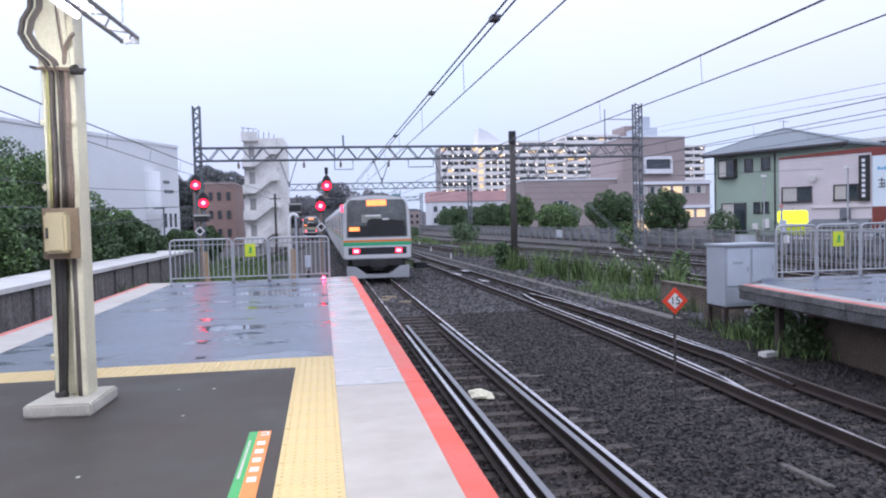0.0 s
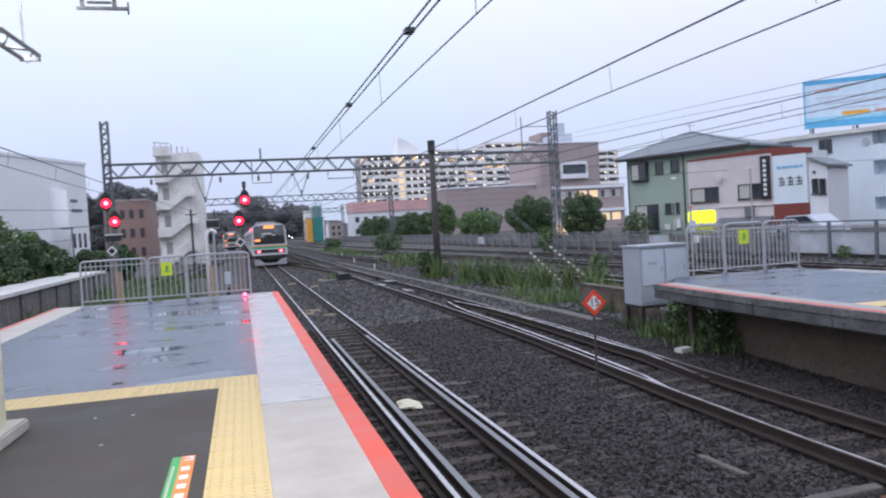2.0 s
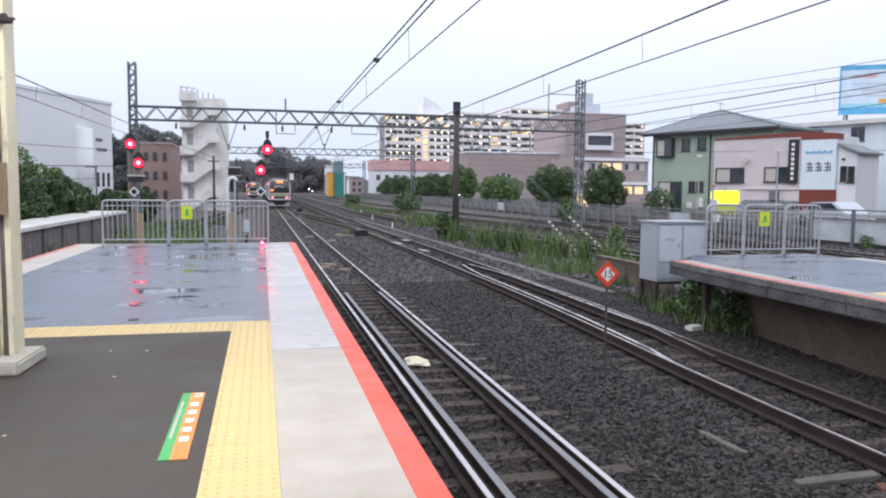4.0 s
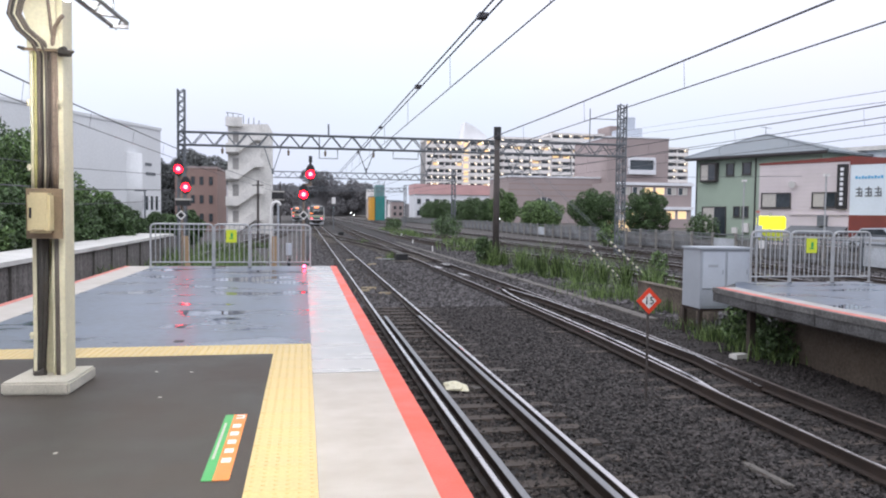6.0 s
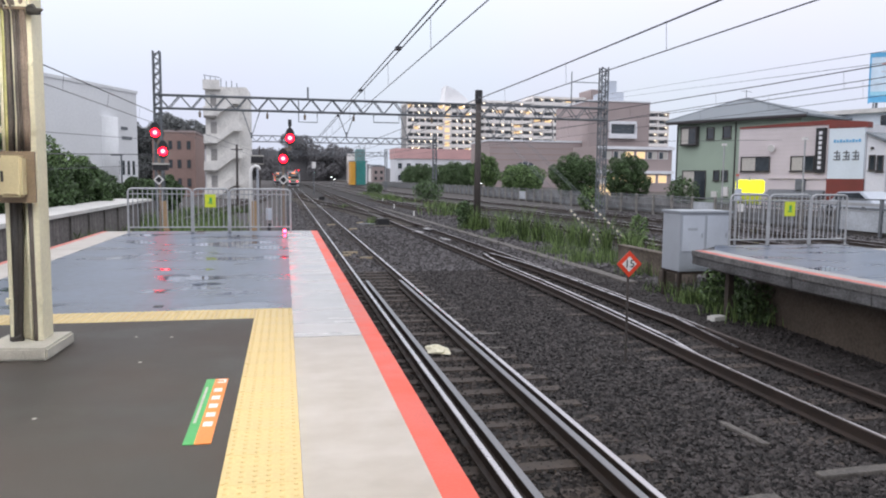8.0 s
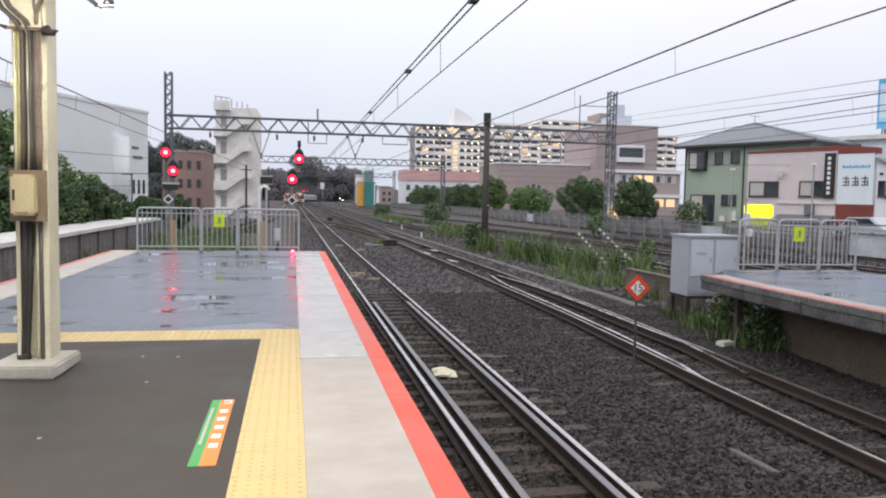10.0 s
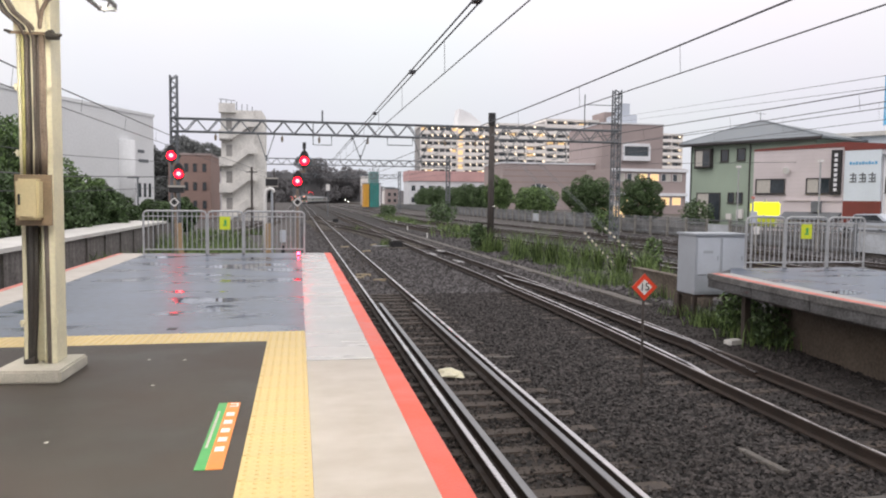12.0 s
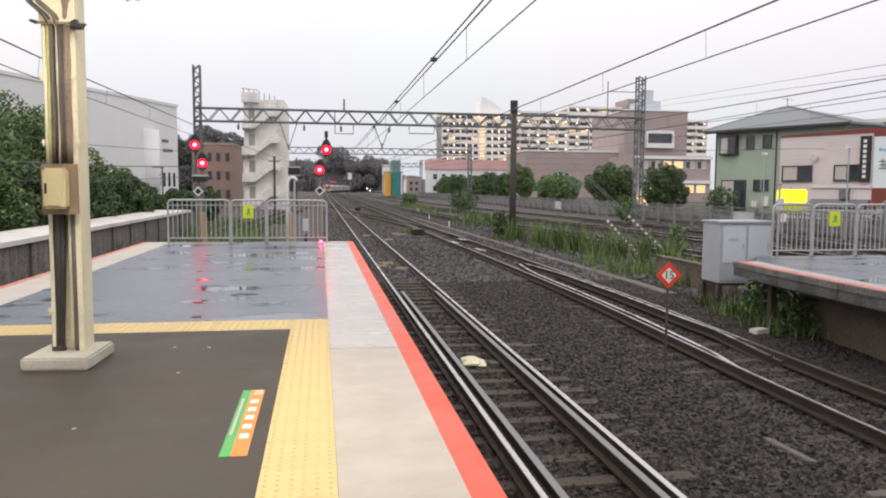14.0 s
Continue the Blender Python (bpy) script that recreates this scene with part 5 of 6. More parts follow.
# pink-white shop building
ph = turned(thing("shop_building", "pinkish white two-storey shop building with red-brown parapet", "shop"), 34.0, 51.4, 25)
part("wall", Form().box(0, -6.76, STREET, 2.3, 0, 5.34), M_PINK, ph)
part("parapet", Form().prism([(0.0, 5.34), (-6.76, 5.34), (-6.76, 5.68), (0.0, 5.47)], 0, -0.05, 2.3), M_REDBR, ph, "red-brown parapet rising towards the panel")
window(ph, "x", -1.39, 2.13, 2.34, 1.12, 0)
window(ph, "x", -5.0, 2.15, 1.74, 1.1, 0)
for k in range(12):
    part("cladding_joint", Form().box(-0.008, -6.76, 1.95 + 0.29 * k, 0, 0, 1.962 + 0.29 * k), M_CURTAIN, ph)
part("satellite_dish", Form().rod((-0.35, -2.77, 3.82), (-0.02, -2.77, 3.9), 0.27, 12, 0.1), M_WHITE, ph)
part("awning", Form().prism([(-1.1, 0.3), (0, 0.84), (0, 0.3)], 1, -6.7, -2.6), M_ZINC, ph, "grey sloping awning")
part("ledge", Form().box(-0.12, -6.76, 1.62, 0, -2.5, 1.72), M_PINK, ph)
part("signal_box", Form().box(-0.3, -5.3, 0.85, 0, -4.7, 1.6), M_ZINC, ph)
vs = part("vertical_sign", Form().box(-0.25, -6.62, 2.05, 0, -5.98, 5.15), M_BLACK, ph, "black vertical sign with pale marks")
for k in range(8):
    part("sign_mark", Form().box(-0.27, -6.42, 2.3 + 0.34 * k, -0.25, -6.2, 2.52 + 0.34 * k), M_BWHITE, vs)
# white panel front
wp = turned(thing("white_panel_shop", "white-fronted shop with red-brown bands above and below", "shop"), 34.0, 51.4, 25)
part("wall", Form().box(0.02, -9.25, STREET, 3.2, -6.78, 5.3), M_BWHITE, wp)
part("upper_band", Form().prism([(-6.78, 5.08), (-9.3, 5.06), (-9.3, 5.44), (-6.78, 5.68)], 0, -0.12, 0.7), M_REDBR, wp, "red-brown band")
part("lower_band", Form().box(-0.1, -9.25, STREET, 0.02, -6.8, 1.64), M_REDBR, wp, "red-brown band")
pn = part("panel", Form().box(-0.1, -9.2, 1.64, 0.02, -6.82, 5.06), M_BPANEL, wp, "white and pale blue sign panel")
for k in range(9):
    part("caption_bar", Form().box(-0.12, -8.95 + 0.205 * k, 4.1, -0.1, -8.8 + 0.205 * k, 4.3 - 0.05 * (k % 2)), M_BILL_B, pn)
for k in range(3):
    a = -8.9 + 0.62 * k
    part("character_block", Form().box(-0.125, a, 2.9, -0.1, a + 0.46, 2.98).box(-0.125, a + 0.05, 3.12, -0.1, a + 0.42, 3.2).box(-0.125, a + 0.02, 3.36, -0.1, a + 0.46, 3.44).box(-0.125, a + 0.19, 2.9, -0.1, a + 0.27, 3.56).box(-0.125, a + 0.02, 2.98, -0.1, a + 0.09, 3.3), M_ZINC, pn)
wing = turned(thing("white_annex", "low white annex with a dark window and sloping roof", "house"), 34.0, 51.4, 25)
part("wall", Form().prism([(-9.3, STREET), (-10.52, STREET), (-10.52, 4.0), (-9.3, 4.6)], 0, 0.02, 3.4), M_BWHITE, wing)
part("roof", Form().prism([(-9.32, 4.62), (-10.75, 4.0), (-10.75, 4.14), (-9.32, 4.76)], 0, -0.25, 3.6), M_SLATE, wing)
window(wing, "x", -9.7, 2.2, 0.42, 1.03, 0.02)
window(wing, "x", -10.2, 2.12, 0.42, 1.08, 0.02)
part("wall_lamp", Form().box(-0.15, -9.75, 3.6, 0.02, -9.6, 3.75), M_FRAME, wing)

# white three-storey building with corner balconies and a billboard
wb = turned(thing("white_apartment_block", "white three-storey building with corner balconies and a flat overhanging roof", "building"), 46.0, 55.5, 25)
part("wall", Form().box(0, -7.45, STREET, 9, 6, 7.05), M_BBLUE, wb)
part("end_wall", Form().box(1.3, -9.2, STREET, 9, -7.45, 7.05), M_BBLUE, wb)
part("roof", Form().box(-0.5, -10.9, 7.05, 10, 6.5, 7.4), M_CONC_PALE, wb, "pale overhanging flat roof")
window(wb, "x", -3.83, 5.71, 1.04, 1.1, 0)
part("wall_vent", Form().rod((-0.12, -7.0, 6.3), (0, -7.0, 6.3), 0.3, 14), M_CABPANEL, wb)
for z0, z1 in ((STREET, 0.76), (1.8, 3.55), (4.72, 6.0)):
    part("balcony_parapet", Form().box(0, -9.45, z0, 0.14, -7.45, z1).box(0.14, -9.45, z0, 9, -9.33, z1 - 0.35).box(0.14, -9.33, z0, 1.3, -7.45, z0 + 0.2).box(1.3, -9.33, z0, 9, -9.2, z0 + 0.2), M_BBLUE, wb)
for k in range(5):
    part("balcony_pillar", Form().box(0.02 + 2.0 * k, -9.5, STREET, 0.26 + 2.0 * k, -9.28, 7.04), M_BBLUE, wb)
    for z in (0.0, 2.2, 4.95):
        window(wb, "y", 2.0 + 2.0 * k, z, 1.2, 1.95, -9.2) if k < 4 else None
bbd = thing("billboard", "rooftop billboard with pale blue print and unreadable lettering", "billboard", at=(54.0, 55.15, 7.4), turn=-34)
part("panel", Form().box(-4.2, -0.1, 1.0, 4.2, 0.15, 5.2), M_BILL, bbd)
part("print_band", Form().box(-4.2, -0.13, 1.0, 4.2, -0.1, 1.6), M_BILL_B, bbd, "blue band")
part("print_band", Form().box(-4.2, -0.13, 4.9, 4.2, -0.1, 5.2), M_BILL_B, bbd, "blue band")
part("print_bar", Form().box(-2.6, -0.13, 3.0, 2.8, -0.1, 3.3), M_CABPANEL, bbd)
part("print_bar", Form().box(-3.4, -0.13, 3.6, 2.2, -0.1, 3.72), M_CABPANEL, bbd)
part("print_bar", Form().box(-2.2, -0.13, 2.55, 1.8, -0.1, 2.68), M_CABPANEL, bbd)
part("print_bar", Form().box(-4.2, -0.125, 1.6, 4.2, -0.1, 1.95), M_BILL_C, bbd, "pale cyan band")
part("print_bar", Form().box(1.4, -0.13, 2.0, 3.4, -0.1, 2.3), M_PINKROOF, bbd)
part("print_bar", Form().box(-1.2, -0.13, 1.95, 1.0, -0.1, 2.3), M_AMBER, bbd)
part("print_bar", Form().box(-3.4, -0.13, 4.2, -1.4, -0.1, 4.4), M_PINKROOF, bbd)
part("frame", Form().box(-4.3, -0.15, 0.95, -4.2, 0.2, 5.3).box(4.2, -0.15, 0.95, 4.3, 0.2, 5.3).box(-4.2, -0.15, 5.2, 4.2, 0.2, 5.3), M_BILL_B, bbd)
for x in (-3.6, 0, 3.6):
    part("support_post", Form().box(x - 0.1, 0.15, 0, x + 0.1, 0.35, 5.2).rod((x, 0.3, 4.5), (x, 2.5, 0), 0.07), M_ZINC, bbd)

# lit yellow sign in front of the shops
ys = thing("yellow_sign", "glowing yellow roadside sign with rounded panel", "sign", at=(29.86, 43.7, STREET))
part("post", Form().rod((0, 0, 0), (0, 0, 2.3), 0.06), M_GALV, ys)
part("lit_panel", Form().box(-0.12, -1.5, 1.25, 0.12, 1.5, 2.1), L_YSIGN, ys, "glowing yellow panel", bevel=0.09)
part("lower_panel", Form().box(-0.14, -1.35, 0.5, -0.06, 1.35, 1.1), M_LIME, ys)

# far apartment complex
def slab_block(name, label, x0, x1, y, z0, floors, fh, bay, lights, depth=14, seed=1):
    root = thing(name, label, "apartment building", group="far apartment buildings", at=(0, y, 0))
    top = z0 + floors * fh
    # The wall colour holds the shade under the balconies.
    part("wall", Form().box(x0, 1.4, STREET, x1, depth, top), M_APT_SHADE, root)
    part("roof", Form().box(x0 - 0.3, 0.0, top, x1 + 0.3, depth, top + 0.8), M_APT, root)
    rb = random.Random(seed)
    n = int((x1 - x0) / bay)
    for i in range(floors):
        z = z0 + i * fh
        part("balcony", Form().box(x0, 0, z, x1, 1.4, z + 0.2).box(x0, 0, z + 0.2, x1, 0.15, z + 1.25), M_APT, root)
        for k in range(n):
            a = x0 + (x1 - x0) * (k + 0.5) / n
            piece("window", unit(M_GLASS if rb.random() > 0.07 else L_WARMW), root, (a + rb.uniform(-0.1, 0.1), 1.36, z + 1.35), (bay * 0.68, 0.1, 1.8))
            if rb.random() < lights:
                piece("balcony_lamp", unit(L_WARM), root, (a + bay * 0.4, 0.75, z + fh - 0.35), (0.38, 0.3, 0.3))
    for k in range(n + 1):
        a = x0 + (x1 - x0) * k / n
        piece("dividing_wall", unit(M_APT), root, (a, 0.75, (z0 + top) / 2), (0.22, 1.3, top - z0))
    return root


slab_block("apartment_block", "long pale apartment block with rows of lit balconies", 42.4, 55.6, 262, 7.2, 8, 2.48, 2.2, 0.75, seed=3)
slab_block("apartment_block", "pale apartment block with a warmly lit stair bay", 56.0, 68.0, 263, 7.2, 8, 2.5, 2.4, 0.8, seed=8)
slab_block("apartment_block", "long pale apartment block with rows of lit balconies", 68.5, 90.0, 268, 11.6, 7, 2.48, 3.4, 0.4, seed=4)
slab_block("apartment_block", "long pale apartment block with rows of lit balconies", 90.4, 110.6, 268, 13.6, 7, 2.5, 3.4, 0.35, seed=5)
slab_block("apartment_block", "apartment wing with lit balconies behind the beige building", 140.0, 149.0, 275, 12.0, 6, 2.6, 3.2, 0.8, seed=6)
sbay = thing("stair_bay", "warmly lit open stair bay between the apartment blocks", "building part", at=(55.2, 261.2, 7.0))
part("wall", Form().box(0, 0.4, -7.6, 2.6, 1.8, 19.6), M_APT, sbay)
for k in range(8):
    part("lit_landing", Form().box(0.5, 0.3, 0.6 + 2.48 * k, 2.1, 0.42, 2.1 + 2.48 * k), L_WARMW, sbay, "warm lit landing")
tw1 = solid("roof_tower", Form().prism([(56, 27), (65, 27), (65, 29.5), (61, 32.6), (57, 34.3)], 1, 266, 274), M_BGREY, "pale sloping stair tower on the apartment roof", "building part")
tw2 = solid("roof_tower_flat", Form().box(113, 268, STREET, 121, 280, 35.0), M_BEIGE, "beige lift tower above the apartments", "building")

beige = thing("beige_shopping_building", "pinkish beige shopping building with lit ground floor", "building")
part("wall", Form().box(47.5, 172, STREET, 70.5, 190, 10.2), M_BEIGE, beige)
part("wall", Form().box(70.5, 168, STREET, 86.0, 190, 19.8), M_BEIGE, beige)
part("cornice", Form().box(47.3, 171.8, 10.2, 70.5, 190, 10.6).box(70.3, 167.8, 19.8, 86.2, 190, 20.1), M_BWHITE, beige)
part("plant_room", Form().box(76.5, 172, 20.1, 81, 180, 22.6).box(78, 174, 22.6, 80, 178, 25.5), M_CABPANEL, beige, "grey rooftop plant room")
for z in (8.6, 7.2, 5.8):
    part("tile_band", Form().box(47.5, 171.95, z, 70.5, 172, z + 0.1), M_BRICK, beige)
part("arched_window", Form().prism([(56.3 + 3.6 * math.cos(a), 2.2 + 3.3 * math.sin(a)) for a in [math.pi * k / 14 for k in range(15)]], 1, 171.8, 172), M_GLASS, beige, "dark arched window")
for k in range(8):
    a = math.pi * k / 7
    part("glazing_bar", Form().rod((56.3, 171.75, 2.2), (56.3 + 3.6 * math.cos(a), 171.75, 2.2 + 3.3 * math.sin(a)), 0.1, 4), M_APT, beige)
part("recessed_balcony", Form().box(75.5, 167.0, 11.2, 82.4, 168, 12.3).box(75.5, 167.4, 14.6, 82.4, 168, 15.3).box(75.5, 167.0, 12.3, 75.8, 168, 14.6).box(82.1, 167.0, 12.3, 82.4, 168, 14.6), M_BWHITE, beige)
part("balcony_glass", Form().box(75.8, 167.9, 12.3, 82.1, 168.1, 14.6), M_GLASS, beige)
low = thing("lit_street_building", "low beige building with white bands and warm lit windows", "building")
part("wall", Form().box(52.5, 120, STREET, 66, 132, 7.2), M_BEIGE, low)
for z in (6.6, 2.5):
    part("white_band", Form().box(52.0, 119.6, z, 66.2, 120, z + 0.5), M_BWHITE, low)
for k in range(6):
    window(low, "y", 53.8 + 2.1 * k, 5.0, 1.7, 1.3, 120, M_FRAME_W, L_WARMW if k in (2, 3) else M_GLASS, False)
    window(low, "y", 53.8 + 2.1 * k, 0.9, 1.7, 1.4, 120, M_FRAME_W, L_WARMW, False)
kiosk = thing("lit_kiosk", "small kiosk with a white awning and warm lights", "kiosk", at=(38.5, 86, STREET))
part("booth", Form().box(-1.8, 0, 0, 1.8, 2, 1.5), L_WARMW, kiosk)
part("awning", Form().prism([(-2.1, 1.5), (2.1, 1.5), (1.8, 2.1), (-1.8, 2.1)], 1, -0.4, 2.1), M_WHITE, kiosk)

pk = thing("pink_parapet_house", "white low building with a pink parapet", "building")
part("wall", Form().box(30.0, 205, STREET, 56, 216, 6.6), M_BWHITE, pk)
part("parapet", Form().box(29.8, 204.7, 6.6, 56, 216, 9.4), M_PINKROOF, pk, "pink parapet")
for k in range(5):
    window(pk, "y", 31.2 + 2.4 * k, 3.8, 1.2, 1.6, 205, M_FRAME_W)
    window(pk, "y", 31.2 + 2.4 * k, 0.6, 1.2, 1.6, 205, M_FRAME_W)
hoard = thing("construction_hoarding", "teal and amber sheeted scaffold beside the line", "scaffold", at=(0, 196, 0))
part("amber_sheet", Form().box(16.9, 0, STREET, 18.2, 6, 5.4), M_AMBER, hoard, "amber sheeting")
part("teal_sheet", Form().box(18.3, -0.5, STREET, 20.8, 7, 5.6), M_TEAL, hoard, "teal sheeting")
part("upper_frame", Form().box(18.5, 0, 5.6, 20.6, 6, 8.6), M_TEALPALE, hoard, "pale netting over the upper scaffold")
for k in range(5):
    part("scaffold_tube", Form().rod((18.4 + 0.55 * k, -0.6, STREET), (18.4 + 0.55 * k, -0.6, 9.2), 0.05, 5), M_ZINC, hoard)
rgc = random.Random(8)
for k in range(16):
    h = rgc.uniform(5, 10)
    x = 22.5 + 1.1 * k + rgc.uniform(-0.4, 0.4) + (k > 5) * 10
    y = 235 + 14 * k
    tn = thing("distant_house", "small distant grey and white town house", "house", group="distant houses", at=(x + bend(y), y, 0))
    part("wall", Form().box(-2.5, 0, STREET, 2.5, 7, h), (M_BWHITE, M_BGREY, M_BEIGE, M_APT)[k % 4], tn)
    part("roof", Form().box(-2.7, -0.2, h, 2.7, 7.2, h + 0.35), M_SLATE, tn)
    for j in range(int((h + 0.3) / 2.6)):
        for i in (-1.2, 1.2):
            window(tn, "y", i, 0.3 + 2.6 * j, 1.1, 1.3, 0, M_FRAME, None, False)

# left: stair tower, brown flats, white hall
M_CREAMWALL = mat("pale_cream_concrete_wall", (0.74, 0.725, 0.69), 0.85, spread=0.16, scale=0.7, fine=6, bump=0.15, sharp=0.12)
st = thing("stair_tower", "pale cream concrete stair tower with outside zigzag stairs", "building")
part("wall", Form().box(-9.2, 95.4, STREET - 0.8, -5.3, 101, 12.1), M_CREAMWALL, st)
part("side_wall", Form().prism([(-5.3, STREET - 0.8), (-4.0, STREET - 0.8), (-4.0, 11.6), (-4.4, 12.2), (-5.3, 12.2)], 1, 95.9, 101), M_CREAMWALL, st)
part("head_slab", Form().box(-9.35, 94.3, 11.7, -7.4, 95.4, 11.9).box(-9.35, 94.3, 11.9, -7.4, 94.4, 12.8), M_CREAMWALL, st)
for k in range(4):
    z = -1.2 + 3.25 * k
    part("landing", Form().box(-9.35, 94.3, z, -7.9, 95.4, z + 0.2).box(-9.35, 94.3, z + 0.2, -7.9, 94.4, z + 1.1), M_CREAMWALL, st)
    part("stair_flight", Form().prism([(-7.9, z), (-5.9, z + 1.5), (-5.9, z + 2.6), (-7.9, z + 1.1)], 1, 94.5, 94.6).prism([(-7.9, z), (-5.9, z + 1.5), (-5.9, z + 1.7), (-7.9, z + 0.2)], 1, 94.6, 95.4), M_CREAMWALL, st)
    part("half_landing", Form().box(-5.9, 94.3, z + 1.5, -4.9, 95.4, z + 1.7).box(-5.9, 94.3, z + 1.7, -4.9, 94.4, z + 2.6), M_CREAMWALL, st)
    # Flat dark panel standing for the shade inside a doorway.
    part("door_shade_panel", Form().box(-8.6, 95.34, z + 1.2, -7.9, 95.42, z + 2.6), M_APT_SHADE, st)
    part("underside_beam", Form().box(-9.3, 94.4, z - 0.22, -7.9, 95.4, z), M_CONC, st)
for k in range(7):
    part("roof_antenna", Form().rod((-9.2 + 0.62 * k, 95.6, 12.0), (-9.2 + 0.62 * k, 95.6, 13.4 - 0.13 * k + 0.15 * (k % 2)), 0.045, 4), M_ZINC, st)
part("roof_rail", Form().rod((-9.3, 94.4, 13.3), (-7.4, 94.4, 13.1), 0.04, 4), M_ZINC, st)
bf = thing("brown_flats", "red-brown tiled block of flats", "apartment building")
part("wall", Form().box(-15.2, 104, STREET - 0.8, -11.4, 116, 7.0), M_BRICK, bf)
part("stair_wing", Form().box(-17.0, 105.5, STREET - 0.8, -15.2, 116, 6.6), M_BRICK, bf)
part("parapet", Form().box(-15.3, 103.9, 7.0, -11.3, 116, 7.25), M_BEIGE, bf)
for i in range(3):
    for x in (-14.5, -13.4, -12.2):
        window(bf, "y", x, -0.1 + 2.45 * i, 0.5, 1.1, 104, M_FRAME, None, False)
wl_ = thing("low_white_house", "small white house behind the signals", "house")
part("wall", Form().box(-13.4, 118, STREET - 0.8, -9, 128, 5.4), M_BWHITE, wl_)
part("roof", Form().box(-13.6, 117.8, 5.4, -9, 128, 5.7), M_SLATE, wl_)
window(wl_, "y", -12.4, 2.6, 0.9, 1.3, 118, M_FRAME, None, False)
hall = thing("white_hall", "large pale windowless hall with a rounded stair bay", "building", at=(-12.5, 70.0, 0), turn=-21.6)
# its long wall runs back along local -y
part("wall", Form().box(-24, -26, STREET - 0.8, 0, 0, 8.4), M_BGREY, hall)
part("roof_edge", Form().box(-24, -26, 8.4, 0.08, 0.08, 8.65), M_BGREY, hall)
part("round_bay", Form().rod((-0.1, -4.2, STREET), (-0.1, -4.2, 6.1), 0.85, 18), M_BGREY, hall, smooth=True)
part("vent_slot", Form().box(-0.02, -2.4, 5.2, 0.05, -1.5, 5.45).box(-0.02, -2.3, 4.4, 0.05, -0.9, 4.65), M_ZINC, hall)
for k in range(4):
    part("slit_window", Form().box(-0.05, -3.1 + 0.75 * k, 1.4, 0.04, -2.8 + 0.75 * k, 2.6), M_GLASS, hall)
part("upper_storey", Form().box(-24, -44, STREET - 0.8, -5, -26, 9.6), M_BGREY, hall)
lampp = thing("street_lamp", "slim grey street lamp with a flat head", "street lamp", at=(-11.5, 58, GROUND - 0.06))
part("pole", Form().rod((0, 0, 0), (0, 0, 4.2), 0.06), M_ZINC, lampp)
part("head", Form().box(-0.7, -0.1, 4.15, 0.1, 0.1, 4.25), M_ZINC, lampp)


# ---- trackside fence along the street ----
tf = thing("trackside_fence", "pale panel fence with dark posts along the street", "fence", kind="structure")
slats = Form()
for k in range(10):
    slats.box(-0.02, 0.16 + 0.28 * k, 0.12, 0.02, 0.25 + 0.28 * k, 1.4)
slats.box(-0.03, 0.05, 0.3, 0.03, 2.95, 0.38).box(-0.03, 0.05, 1.18, 0.03, 2.95, 1.26)
SLATS = slats.mesh("fence_panel", M_FENCEP)
POST = Form().box(-0.08, -0.08, -0.1, 0.08, 0.08, 1.6).mesh("fence_post", M_CONC)
BOARD = Form().box(-0.03, 0.1, 0.2, 0.03, 2.9, 1.2).mesh("fence_board", M_BOARD)
TALL = Form().box(-0.07, -0.07, -0.1, 0.07, 0.07, 1.9).mesh("fence_post", M_ZINC)
y = 14.0
while y < 230:
    piece("fence_post", TALL if y < 36 else POST, tf, (29.46, y, GROUND))
    if y < 34 or 44 < y < 50 or 86 < y < 90:
        piece("fence_board", BOARD, tf, (29.5, y, GROUND))
    else:
        piece("fence_panel", SLATS, tf, (29.5, y, GROUND))
    y += 3.0
part("top_rail", Form().box(29.46, 35, GROUND + 1.45, 29.54, 230, GROUND + 1.52), M_ZINC, tf)
part("dark_rail", Form().box(29.42, 13, GROUND + 1.3, 29.55, 35, GROUND + 1.42).box(29.44, 13, GROUND + 1.82, 29.52, 35, GROUND + 1.89), M_ZINC, tf)
solid("retaining_wall", Form().box(29.7, 12, GROUND - 0.2, 30.0, 330, STREET + 0.02), M_CONC_DARK, "dark stained retaining wall behind the trackside fence", "wall", kind="structure")
for y in (20, 26, 32, 38):
    part("guard_post", Form().rod((30.4, y, STREET), (30.4, y, STREET + 1.0), 0.05, 8), M_GALV, tf)
part("guard_beam", Form().box(30.36, 14, STREET + 0.75, 30.44, 44, STREET + 0.9).box(30.36, 14, STREET + 0.4, 30.44, 44, STREET + 0.52), M_GALV, tf)


def street_light(x, y):
    r = thing("lineside_lamp_post", "thin lineside post with small lamp", "lamp post", group="lineside posts", at=(x, y, STREET if x > 30 else GROUND - 0.06))
    part("pole", Form().rod((0, 0, 0), (0, 0, 4.6), 0.05), M_GALV, r)
    part("lamp", Form().box(-0.15, -0.1, 4.5, 0.15, 0.1, 4.65), M_WHITE, r)


street_light(30.6, 48.0)
street_light(30.6, 39.5)
